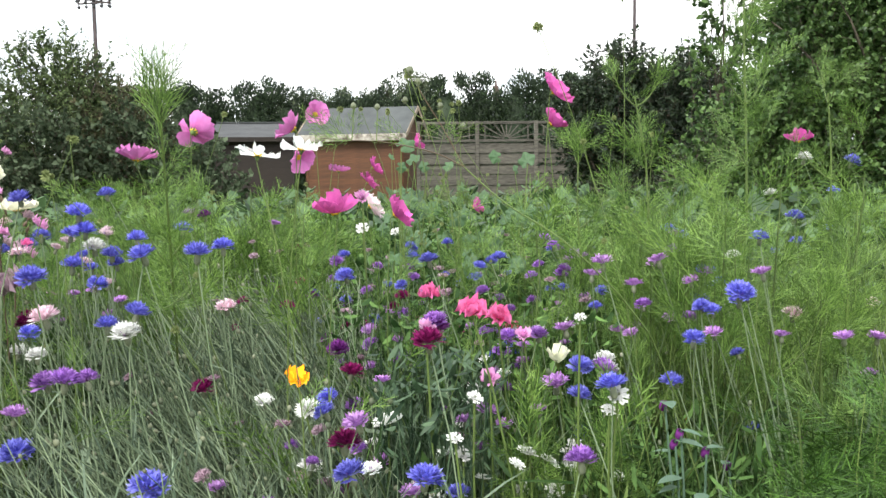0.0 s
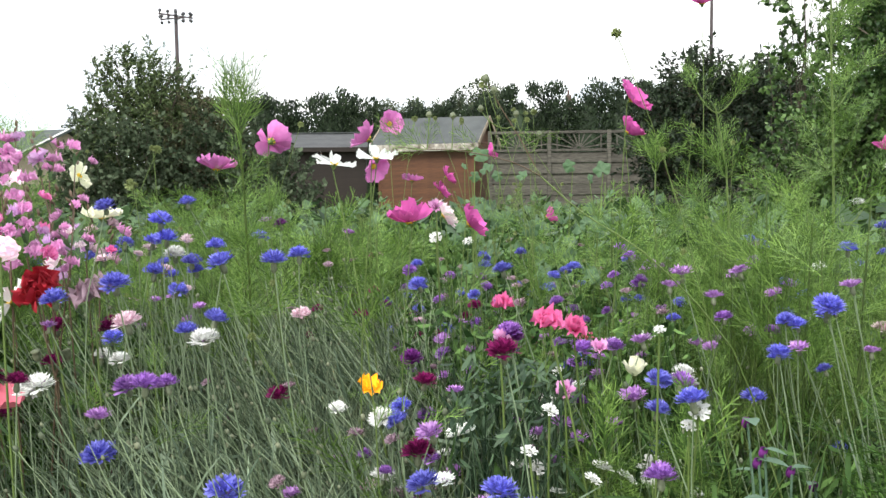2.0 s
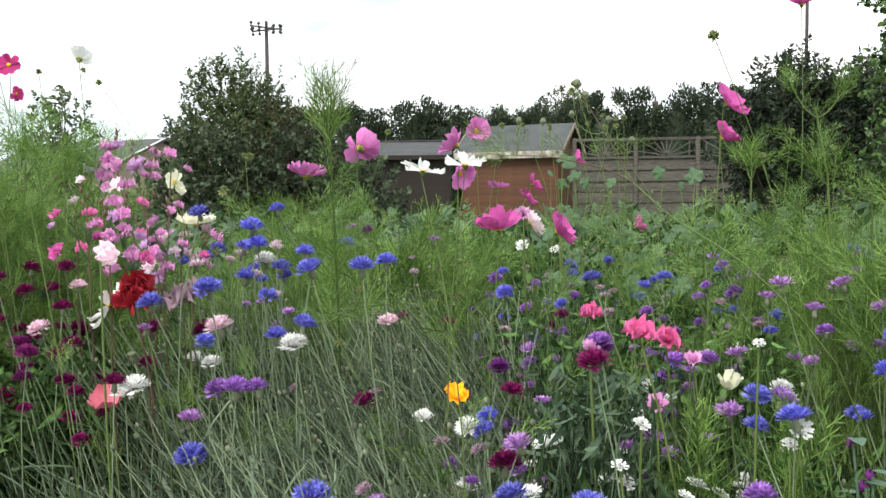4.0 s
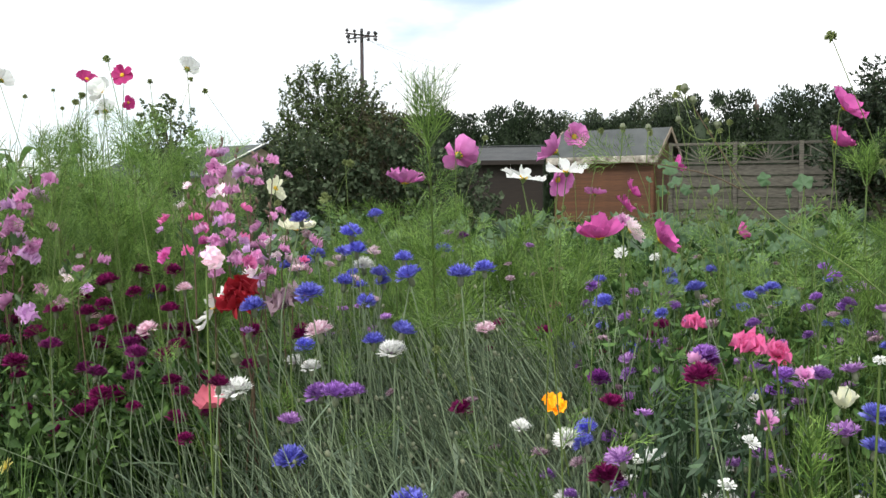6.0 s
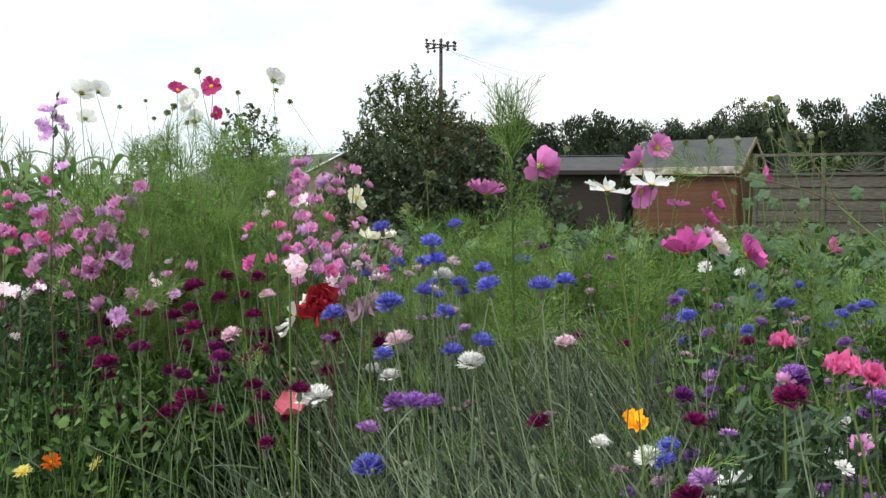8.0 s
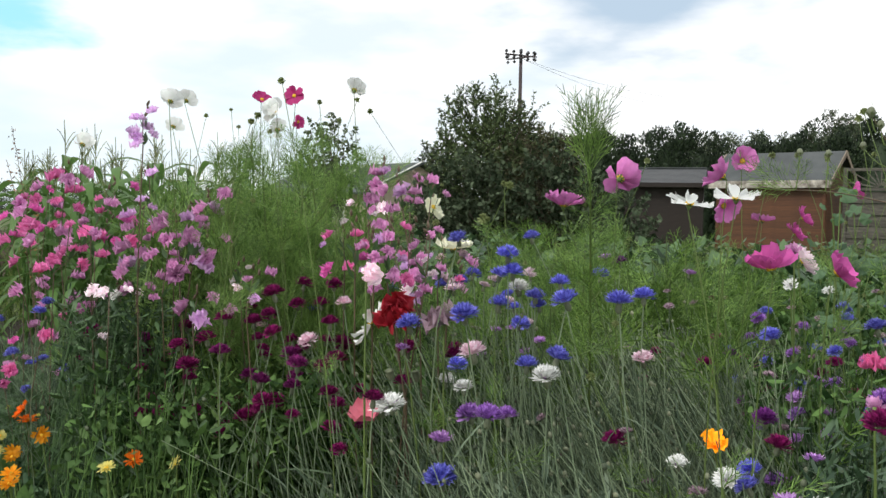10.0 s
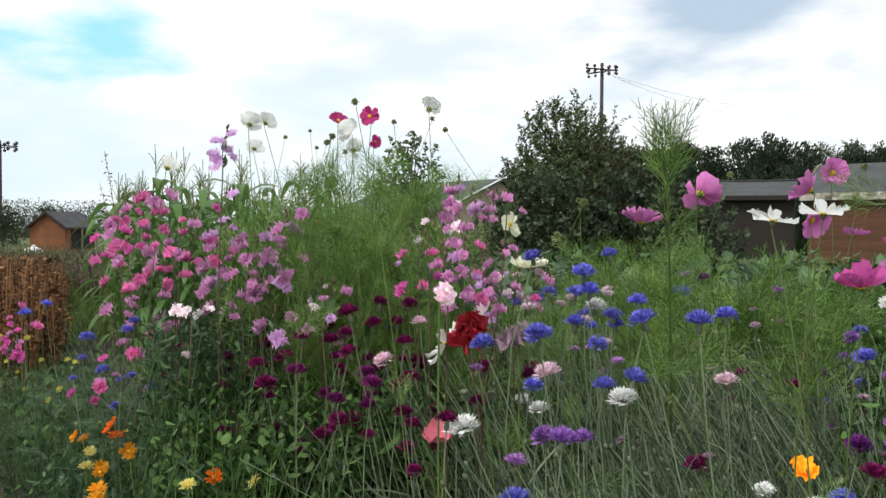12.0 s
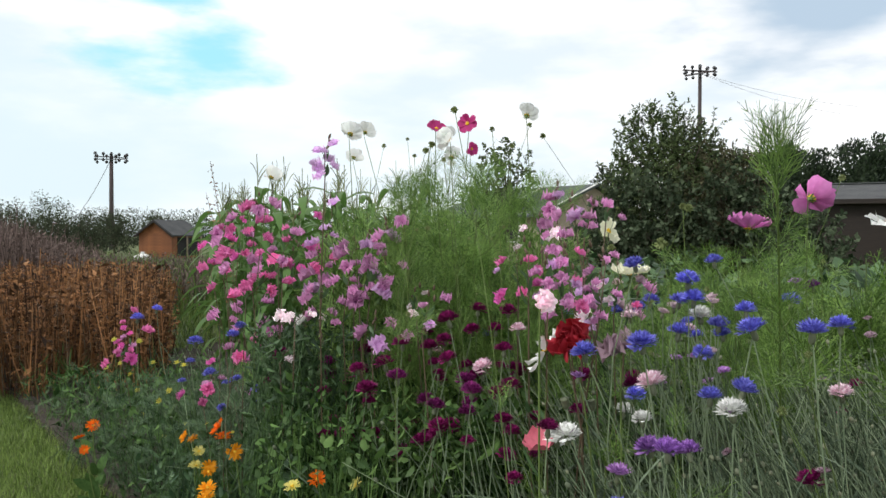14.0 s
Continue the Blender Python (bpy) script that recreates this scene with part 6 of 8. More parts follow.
SPIRES_PINK_A = [(6, -1.89, 1.98, 1.11, -1.89, 1.95, 0.91, 1.4), (7, -2.23, 2.26, 1.10, -2.22, 2.21, 0.80, 1.4), (5, -2.38, 2.34, 1.07, -2.40, 2.27, 0.88, 1.4), (4, -1.64, 1.89, 1.06, -1.67, 1.83, 0.94, 1.1), (4, -1.65, 1.99, 0.94, -1.71, 1.89, 0.88, 1.4), (6, -1.75, 2.00, 0.97, -1.84, 1.88, 0.83, 1.4), (5, -3.54, 2.82, 0.64, -3.50, 2.75, 0.40, 1.4), (4, -3.00, 2.45, 0.60, -3.01, 2.36, 0.52, 1.4), (3, -1.92, 1.94, 0.69, -1.91, 1.90, 0.62, 1.4), (4, -2.16, 2.05, 0.54, -2.15, 2.00, 0.49, 1.4), (1, -2.22, 2.22, 0.47, -2.20, 2.19, 0.44, 1.4), (4, -0.84, 1.68, 0.98, -0.83, 1.66, 0.87, 1.0)]
SPIRES_PINK_B = [(4, -0.73, 1.62, 0.97, -0.73, 1.60, 0.87, 1.0), (3, -0.67, 1.87, 0.89, -0.69, 1.84, 0.82, 1.0), (2, -0.97, 1.88, 0.95, -0.96, 1.87, 0.89, 1.0), (3, -0.80, 1.82, 0.92, -0.80, 1.79, 0.83, 1.0)]
SPIRES_MAUVE_A = [(6, -1.60, 1.95, 1.01, -1.59, 1.91, 0.78, 1.4), (5, -1.43, 1.85, 0.98, -1.43, 1.81, 0.79, 1.3), (5, -1.35, 1.88, 1.03, -1.36, 1.83, 0.85, 1.1), (4, -1.39, 1.88, 1.00, -1.41, 1.83, 0.86, 1.3), (4, -1.32, 1.83, 0.93, -1.35, 1.77, 0.86, 1.4), (4, -2.22, 2.34, 0.77, -2.29, 2.21, 0.72, 1.4), (3, -1.85, 2.05, 0.74, -1.88, 1.98, 0.72, 1.4), (3, -1.09, 1.69, 0.87, -1.09, 1.66, 0.79, 1.0), (2, -1.29, 1.76, 0.80, -1.28, 1.73, 0.75, 1.3), (3, -0.89, 1.92, 1.11, -0.88, 1.91, 1.04, 1.0), (3, -0.80, 1.82, 1.08, -0.79, 1.81, 1.02, 1.0), (3, -0.72, 1.73, 1.07, -0.73, 1.71, 1.01, 1.0)]
SPIRES_MAUVE_B = [(4, -0.76, 1.60, 0.96, -0.75, 1.58, 0.88, 1.0), (4, -0.73, 1.73, 0.97, -0.73, 1.70, 0.86, 1.0), (4, -0.66, 1.65, 0.96, -0.66, 1.62, 0.86, 1.0), (1, -0.90, 2.27, 1.06, -0.89, 2.24, 1.05, 1.0)]
SPIRES_LAVENDER = [(5, -1.36, 1.65, 1.22, -1.35, 1.64, 1.15, 1.0), (2, -1.68, 2.07, 1.10, -1.66, 2.05, 0.97, 1.0), (3, -0.80, 1.96, 0.90, -0.80, 1.93, 0.81, 1.0)]
SPIRES_BLUSH = [(3, -0.92, 1.91, 1.05, -0.91, 1.89, 0.99, 1.0), (3, -0.67, 1.75, 0.93, -0.67, 1.72, 0.85, 1.0)]
SPIRES_PALE = [(1, -1.60, 1.77, 0.68, -1.59, 1.75, 0.68, 1.4), (2, -1.27, 1.91, 0.86, -1.26, 1.89, 0.82, 1.0), (2, -1.53, 1.78, 0.81, -1.53, 1.74, 0.79, 1.2), (1, -1.64, 1.95, 0.78, -1.61, 1.93, 0.78, 1.2)]

# ---- flowers ----
def petal_grid(L, W, cup=0.15, pleat=0.0, teeth=0.06, ruffle=0.0, seed=0, nx=5, ny=6, tip=0.75):
    """One petal along y from its claw: broad towards the tip, toothed, pleated, cupped."""
    r = np.random.default_rng(seed)
    u, s = np.meshgrid(np.linspace(-1, 1, nx), np.linspace(0, 1, ny))
    w = W / 2 * (0.10 + 0.90 * np.sin(np.pi / 2 * np.clip(s / tip, 0, 1)) ** 1.1) * np.where(s > tip, np.sqrt(np.maximum(0.05, 1 - ((s - tip) / (1.16 - tip)) ** 2)), 1)
    x = u * w
    y = L * (s - 0.10 * s * u ** 2) + teeth * L * np.where(s > 0.95, np.cos(u * np.pi * 2.5), 0)
    z = cup * L * (s ** 2) * 0.8 + cup * 0.6 * L * u ** 2 * s + pleat * W * np.cos(u * np.pi * 2) * s
    z += ruffle * L * s ** 2 * np.sin(u * 5 + r.uniform(0, 6)) * 0.6 + ruffle * L * s * r.normal(0, 0.18, s.shape)
    V = np.stack([x, y, z], -1).reshape(-1, 3)
    i = (np.arange(ny - 1)[:, None] * nx + np.arange(nx - 1)[None]).ravel()
    return V, np.concatenate([np.stack([i, i + 1, i + nx + 1], -1), np.stack([i, i + nx + 1, i + nx], -1)])


def spin(V, turn, tilt, lift=0.0):
    """Tilt a petal up from the flat by tilt degrees, then turn it about the flower's axis."""
    c, s = math.cos(radians(tilt)), math.sin(radians(tilt))
    V = np.stack([V[:, 0], V[:, 1] * c - V[:, 2] * s, V[:, 1] * s + V[:, 2] * c + lift], -1)
    c, s = math.cos(radians(turn)), math.sin(radians(turn))
    return np.stack([V[:, 0] * c - V[:, 1] * s, V[:, 0] * s + V[:, 1] * c, V[:, 2]], -1)


def floret(length, flare, seed):
    """A cornflower's outer floret: a narrow tube that opens into five pointed lobes."""
    r = np.random.default_rng(seed)
    so = Soup()
    so.add(*ribbon(np.array([[[0, 0, 0], [0, length * 0.5, 0.001], [0, length, 0.002]]]), np.array([[0.0012, 0.0022, 0.0042]]), np.array([[1.0, 0, 0]])))
    for k in range(5):
        a = radians(-56 + 28 * k + r.normal(0, 5))
        b = np.array([math.sin(a) * 0.0022, length - 0.0004, 0.002])
        d = np.array([math.sin(a), math.cos(a), r.uniform(-0.1, 0.55)])
        n = np.array([math.cos(a), -math.sin(a), 0.2]) * 0.0016
        q = b + d * flare * 0.55
        so.add(np.array([b - n * 0.8, b + n * 0.8, q + n * 1.25, q - n * 1.25, b + d * flare]), np.array([(0, 1, 2), (0, 2, 3), (3, 2, 4)]))
    return so.arrays()


def welded(name, so, claws, mat, smooth=False):
    """One connected bloom: all petals grow from one point."""
    V, F = so.arrays()
    to = np.arange(len(V))
    for a, b in claws:
        to[a:b] = claws[0][0]
    F = to[F]
    return data_from(name, V, F[(F[:, 0] != F[:, 1]) & (F[:, 1] != F[:, 2]) & (F[:, 0] != F[:, 2])], mat, smooth)


def cornflower_parts(seed, double, mat, inner_mat):
    r = np.random.default_rng(seed)
    rays, claws = Soup(), []
    tiers = ((14, 8, 1.06), (12, 32, 1.0), (9, 56, 0.95), (5, 78, 0.85)) if double else ((11, 20, 1.05), (6, 44, 0.85))
    for n, tilt, sc in tiers:
        for k in range(n):
            V, F = floret(0.0105 * sc, 0.0105 * sc * r.uniform(0.85, 1.15), r.integers(1e6))
            claws.append((rays.n, rays.n + 2))
            rays.add(spin(V, 360 * k / n + r.normal(0, 8), tilt + r.normal(0, 8), 0.012), F)
    disc = Soup()
    n = 10
    a, t = r.uniform(0, 6.28, n), r.uniform(0.1, 0.7, n)
    A = np.stack([np.cos(a) * 0.002, np.sin(a) * 0.002, np.full(n, 0.011)], -1)
    B = A + np.stack([np.cos(a) * t * 0.010, np.sin(a) * t * 0.010, np.full(n, 0.0105)], -1)
    disc.add(*tubes(bend(A, B, 3, np.zeros((n, 3))), np.tile([0.0006, 0.0008, 0.0004], (n, 1)), 3))
    cal = lathe([(0.0012, -0.001), (0.0036, 0.001), (0.0047, 0.005), (0.0040, 0.010), (0.0034, 0.0135), (0.0040, 0.0145)], 8)
    return [("corolla", welded("corolla", rays, claws, mat)), ("disc", welded("disc", disc, [(k * 9, k * 9 + 3) for k in range(n)], inner_mat)),
            ("calyx", data_from("calyx", *cal, L_BUD, True))]


def stalk(A, B, sag, r0, r1, mat, n=4, k=7):
    P = bend(np.array([A], float), np.array([B], float), k, np.array([sag], float))
    return data_from("stem", *tubes(P, np.linspace(r0, r1, k)[None], n), mat, True), P[0]


def facing(axis, turn):
    """The turn that carries a flower's axis (z) along the given way."""
    return (Vector(axis).to_track_quat("Z", "Y").to_matrix().to_4x4()) @ Matrix.Rotation(turn, 4, "Z")


LEAF_DATA = {}


def stem_leaves(parent, P, n, size, piece, mat, spread=0.7):
    """Single leaves up a stem that runs through the points P."""
    key = (mat.name, len(piece[0]), round(float(piece[0][:, 0].max()), 3))
    if key not in LEAF_DATA:
        LEAF_DATA[key] = data_from("leaf", *piece, mat)
    for _ in range(n):
        k = int(rng.integers(1, len(P) - 2))
        D = unit(P[-1] - P[0]) + around(1)[0] * spread
        f = frames(unit(D)[None], rng.uniform(0, 6.28, 1))[0]
        m = Matrix([[*r_] for r_ in np.stack([f[:, 0], f[:, 2], -f[:, 1]], -1)]).to_4x4()
        sc = size * rng.uniform(0.7, 1.2)
        child("leaf", LEAF_DATA[key], parent, Matrix.Translation(P[k]) @ m @ Matrix.Diagonal((sc, sc, sc, 1)))


def cornflowers(spots, mat, inner, label, double=False, size=1.0, lean=(0.24, 0.0)):
    kinds = [cornflower_parts(k * 31 + int(double), double, mat, inner) for k in range(3)]
    for i, (x, y, z, grow) in enumerate(spots):
        bx, by = x + lean[0] * z + rng.normal(0, 0.05), y + rng.normal(0.03, 0.05)
        z = max(z, 0.16)
        s = thing("cornflower", bx, by, 0.03, label, "cornflower", "cornflowers")
        top = np.array([x - bx, y - by, z - 0.03])
        me, P = stalk((0, 0, -0.04), top, (rng.normal(0, 0.045) - 0.03, rng.normal(0, 0.03), 0), 0.0017, 0.0011, L_CORNSTEM)
        child("stem", me, s)
        stem_leaves(s, P, 2, 0.10, BLADE, L_CORNLEAF)
        ax = unit(np.array([rng.normal(-0.05, 0.19), rng.normal(-0.05, 0.16), 1.0]))
        sc = 1.10 * grow * size * rng.uniform(0.88, 1.14)
        head = Matrix.Translation(top - ax * 0.012) @ facing(ax, rng.uniform(0, 6.28)) @ Matrix.Diagonal((sc, sc, sc, 1))
        for nm, data in kinds[i % 3]:
            child(nm, data, s, head)


for _spots in (BLUE_A, BLUE_B, BLUE_C):
    cornflowers(_spots, P_BLUE, P_VIOLET, "bright blue cornflower on a thin grey-green stem", True)
cornflowers(VIOLET, P_VIOLET, P_PURPLE, "violet cornflower on a thin grey-green stem", True)
cornflowers(LILAC, P_LILAC, P_VIOLET, "pale lilac cornflower with a darker violet centre")
cornflowers([c for c in PURPLE if c[0] > -0.8], P_PURPLE, P_MAROON, "deep purple cornflower on a thin stem", True)
cornflowers([(*c[:3], min(c[3], 1.1)) for c in PURPLE if c[0] <= -0.8], P_PLUM, P_MAROON, "plum-coloured cornflower on a thin stem", True)
for _spots in (MAROON_A, MAROON_B):
    cornflowers(_spots, P_MAROON, P_MAROON, "dark maroon double cornflower on a thin stem", True, 1.05, (0.04, 0.0))
cornflowers(PALEPINK, P_PALEPINK, P_PALEPINK, "pale pink double cornflower on a thin stem", True, 0.95)
cornflowers(WHITECF, P_WHITE, P_LILAC, "white double cornflower with a lilac centre", True, 0.98)



def cornflower_mass(name, spots, mat, label, double=True, size=1.0):
    """Small further heads, too many to tell apart, with their stems."""
    so, st, spots = Soup(), Soup(), np.array(spots)
    for k in range(3):
        me = cornflower_parts(k * 17 + 5, double, mat, mat)[0][1]
        V, F = np.array([v.co for v in me.vertices]), np.array([p.vertices for p in me.polygons])
        p = spots[k::3, :3]
        n = len(p)
        ax = unit(np.stack([rng.normal(-0.05, 0.19, n), rng.normal(-0.05, 0.16, n), np.ones(n)], -1))
        so.add(*scatter(V, F, frames(ax, rng.uniform(0, 6.28, n)), p - ax * 0.012, size * rng.uniform(0.82, 1.08, n)))
        st.add(*tubes(bend(np.stack([p[:, 0] + rng.normal(0.08, 0.05, n), p[:, 1] + 0.03, np.zeros(n)], -1), p, 5, rng.normal(0, 0.03, (n, 3))), np.full((n, 5), 0.0013), 3))
    ob = tagged(child(name, so.data(name, mat)), label, "cornflower", kind="stuff")
    tagged(child("stems", st.data("stems", L_CORNSTEM), ob), kind="stuff")


def drift(n, az0, az1, r0, r1, z0, z1):
    """Further heads scattered through a part of the bed."""
    p = polar(rng.uniform(az0, az1, n * 2), rng.uniform(r0, r1, n * 2))
    p = p[in_bed(p, 0.1)][:n]
    return [(x, y, rng.uniform(z0, z1), 0.85) for x, y, _ in p]


cornflower_mass("small_blue_cornflowers", drift(28, -16, 2, 1.9, 3.0, 0.52, 0.80), P_BLUE, "small blue cornflowers among green stems")
cornflower_mass("small_violet_cornflowers", drift(20, -14, 2, 1.7, 2.9, 0.50, 0.74), P_VIOLET, "small violet cornflowers among green stems")
cornflower_mass("small_lilac_cornflowers", drift(18, -24, 0, 1.6, 2.8, 0.48, 0.74), P_LILAC, "small pale lilac cornflowers, partly faded", False)
cornflower_mass("small_maroon_cornflowers", drift(18, -10, 8, 1.8, 3.0, 0.50, 0.72), P_MAROON, "small dark maroon cornflowers among stems")
cornflowers(drift(52, 25, 44, 1.7, 2.6, 0.50, 0.72), P_MAROON, P_MAROON, "small dark maroon cornflower among stems", True)
cornflowers(drift(7, 14, 24, 1.6, 2.6, 0.66, 0.84), P_LILAC, P_BLUE, "faded lilac and blue cornflower", False, 0.9)
cornflowers(drift(8, -14, 2, 1.3, 1.9, 0.42, 0.66), P_WHITE, P_LILAC, "white cornflower with lilac centre", False)
cornflowers(drift(12, -14, 0, 1.3, 1.9, 0.42, 0.66), P_LILAC, P_VIOLET, "pale lilac cornflower with violet centre", False)
cornflower_mass("bed_end_cornflowers", drift(13, 42, 52, 2.6, 3.4, 0.35, 0.6), P_BLUE, "small blue cornflowers near the bed's end")

cornflowers(drift(9, 14.5, 20, 1.6, 2.2, 0.80, 0.96), P_BLUE, P_VIOLET, "bright blue cornflower in a crowded clump", True)
cornflowers(drift(7, 14.5, 20.5, 1.5, 2.1, 0.76, 0.94), P_BLUSH, P_BLUE, "faded whitish cornflower with ragged florets", False, 0.9)
cornflowers(drift(13, -23, -11, 1.7, 2.4, 0.66, 0.85), P_VIOLET, P_PURPLE, "violet cornflower on a thin stem", True, 0.95)
cornflowers(drift(9, -24, -11, 1.6, 2.4, 0.62, 0.84), P_LILAC, P_VIOLET, "loose lilac cornflower, half faded", False)
cornflowers(drift(8, -24, -10, 1.7, 2.5, 0.66, 0.86), P_BLUE, P_VIOLET, "small blue cornflower among thin stems", True, 0.9)
cornflower_mass("withered_cornflowers", drift(15, -8, 16, 1.25, 1.9, 0.42, 0.66) + drift(12, 2, 20, 2.1, 2.9, 0.66, 0.82) + drift(34, -16, 4, 1.8, 3.1, 0.50, 0.80), P_DUSKY, "withered cornflower heads, brown and mauve", False, 0.8)
cornflowers(drift(10, -6, 10, 1.15, 1.6, 0.38, 0.56), P_VIOLET, P_PURPLE, "violet cornflower low among the stems", True, 0.85)

# which way a cosmos faces
WAYS = {"up": (0.06, -0.06, 1.0), "right": (0.85, -0.4, 0.05), "left": (-0.65, -0.05, 0.7), "cam": (0.1, -1.0, 0.25), "down": (0.6, -0.6, -0.3),
        "upleft": (-0.45, -0.15, 0.9), "cup": (0.55, -0.40, 0.65), "edge": (-0.87, -0.08, 0.45), "away": (0.55, 0.62, 0.35), "side": (0.9, -0.15, 0.35), "back": (-0.25, 0.7, 0.65)}


def cosmos_flowers(spots, mat, label, petals=8, narrow=1.0, disc_mat=None, cupped=(4, 22)):
    shapes = [data_from("petal", *petal_grid(0.037, 0.033 * narrow, 0.14, 0.035, 0.035, 0.14, k), mat, True) for k in range(4)]
    V, F = lathe([(0.0, -0.004), (0.0050, -0.001), (0.0068, 0.001), (0.0066, 0.003), (0.0052, 0.0046), (0.0034, 0.0056), (0.0016, 0.0062), (0.0, 0.0064)], 14)
    V = V + unit(V) * (rng.random((len(V), 1)) * 0.0016) * (np.hypot(V[:, 0], V[:, 1]) > 0.001)[:, None]
    disc = data_from("disc", V, F, disc_mat or P_DISC)
    sep = Soup()
    claws = []
    for k in range(8):
        V, F = leaf_piece(0.32, 0.2, -0.15, 3)
        claws.append((sep.n, sep.n + 1))
        sep.add(spin(V * 0.013, k * 45 + 22, 18, -0.004), F)
    claws.append((sep.n, sep.n + 1))
    sep.add(*lathe([(0.001, -0.009), (0.003, -0.006), (0.0045, -0.003), (0.002, -0.002)], 7))
    sepals = welded("calyx", sep, claws, L_STEM)
    for way, x, y, z, grow in spots:
        bx, by = x + rng.normal(0.05, 0.10), y + rng.normal(0.06, 0.04)
        s = thing("cosmos", bx, by, 0.03, label, "cosmos", "cosmos flowers")
        ax = unit(np.array(WAYS[way]) + rng.normal(0, 0.12, 3))
        top = np.array([x - bx, y - by, z - 0.03]) - ax * 0.012
        me, P = stalk((0, 0, -0.05), top, (rng.normal(0, 0.05), rng.normal(0, 0.03), 0), 0.0019, 0.0009, L_STEM, 5, 9)
        child("stem", me, s)
        for q in range(6):
            stem_leaves(s, P, 1, rng.uniform(0.08, 0.14), FERNS[q % 4], L_FERN, 0.9)
        bloom = new("bloom")
        bloom.empty_display_size = 0.02
        bloom.parent = s
        bloom.matrix_basis = Matrix.Translation(top + ax * 0.009) @ facing(ax, rng.uniform(0, 6.28)) @ Matrix.Diagonal((grow, grow, grow, 1))
        tilt = rng.uniform(*cupped)
        for q in range(petals):
            a = 360 * q / petals + rng.normal(0, 4)
            m = Matrix.Rotation(radians(a), 4, "Z") @ Matrix.Translation((0, 0.004, 0.0008 * (q % 2))) @ Matrix.Rotation(radians(tilt + rng.normal(0, 12)), 4, "X") @ Matrix.Rotation(rng.normal(0, 0.12), 4, "Y")
            child("petal", shapes[int(rng.integers(4))], bloom, m)
        child("disc", disc, bloom)
        child("calyx", sepals, bloom)


cosmos_flowers(COSMOS_PINK, P_COSMOS, "soft pink cosmos flower with yellow centre", cupped=(14, 34))
cosmos_flowers(COSMOS_MAGENTA, P_MAGENTA, "magenta pink cosmos flower on a tall stem", cupped=(20, 40))
cosmos_flowers([(*c[:4], 0.86) for c in COSMOS_WHITE[:2]], P_WHITE_THIN, "white cosmos flower with narrow spread petals", 7, 0.62, None, (2, 16))
cosmos_flowers([(*c[:4], c[4] * 0.84) for c in COSMOS_WHITE[2:]], P_WHITE_THIN, "white cosmos flower with yellow centre", cupped=(26, 44))
cosmos_flowers(COSMOS_PALE, P_PALEPINK, "pale pink cosmos flower seen from the side")
cosmos_flowers([(*c[:4], c[4] * 0.70) for c in COSMOS_CRIMSON], P_CRIMSON, "crimson cosmos flower standing above the foliage", cupped=(2, 14))
cosmos_flowers(COSMOS_CREAM, P_CREAM, "cream white half-open cosmos flower")
cosmos_flowers(COSMOS_BUTTER, P_WHITE, "white narrow-petalled cosmos seen from its edge", 7, 0.62)


def bloom_mesh(name, mat, rings, L, W, cup=0.2, pleat=0.0, teeth=0.05, ruffle=0.15, seed=0, tip=0.75, nx=5, ny=5):
    """Several rings of petals as one bloom. rings: (count, tilt, length factor)."""
    r = np.random.default_rng(seed)
    so, claws = Soup(), []
    for n, tilt, f in rings:
        for k in range(n):
            V, F = petal_grid(L * f * r.uniform(0.9, 1.1), W * f, cup, pleat, teeth, ruffle, r.integers(1e6), nx, ny, tip)
            claws.append((so.n, so.n + nx))
            so.add(spin(V + (0, 0.001, 0), 360 * k / n + r.normal(0, 10) + tilt * 3, tilt + r.normal(0, 7)), F)
    return welded(name, so, claws, mat, True)


def stemmed(name, spots, blooms, label, category, group, parts=(), stem_mat=None, stem_r=0.0018, axis=(0, -0.3, 1.0), wander=0.3, leaves=4, leaf_size=0.08, leaf=None, leaf_mat=None, lean=0.04, size=1.0):
    """Single flowers on stems from the soil: bloom, further head parts, stem and leaves."""
    for i, (x, y, z, grow) in enumerate(spots):
        z = max(z, 0.12)
        bx, by = x + lean + rng.normal(0, 0.03), y + rng.normal(0.03, 0.03)
        s = thing(name, bx, by, 0.03, label, category, group)
        ax = unit(np.array(axis) + rng.normal(0, wander, 3))
        top = np.array([x - bx, y - by, z - 0.03])
        me, P = stalk((0, 0, -0.05), top, (rng.normal(0, 0.02), rng.normal(0, 0.02), 0), stem_r * 1.4, stem_r, stem_mat or L_STEM)
        child("stem", me, s)
        if leaves:
            stem_leaves(s, P, leaves, leaf_size, leaf or LEAF, leaf_mat or L_BROAD)
        sc = grow * size * rng.uniform(0.88, 1.12)
        m = Matrix.Translation(top) @ facing(ax, rng.uniform(0, 6.28)) @ Matrix.Diagonal((sc, sc, sc, 1))
        child("bloom", blooms[i % len(blooms)], s, m)
        for nm, data in parts:
            child(nm, data, s, m)


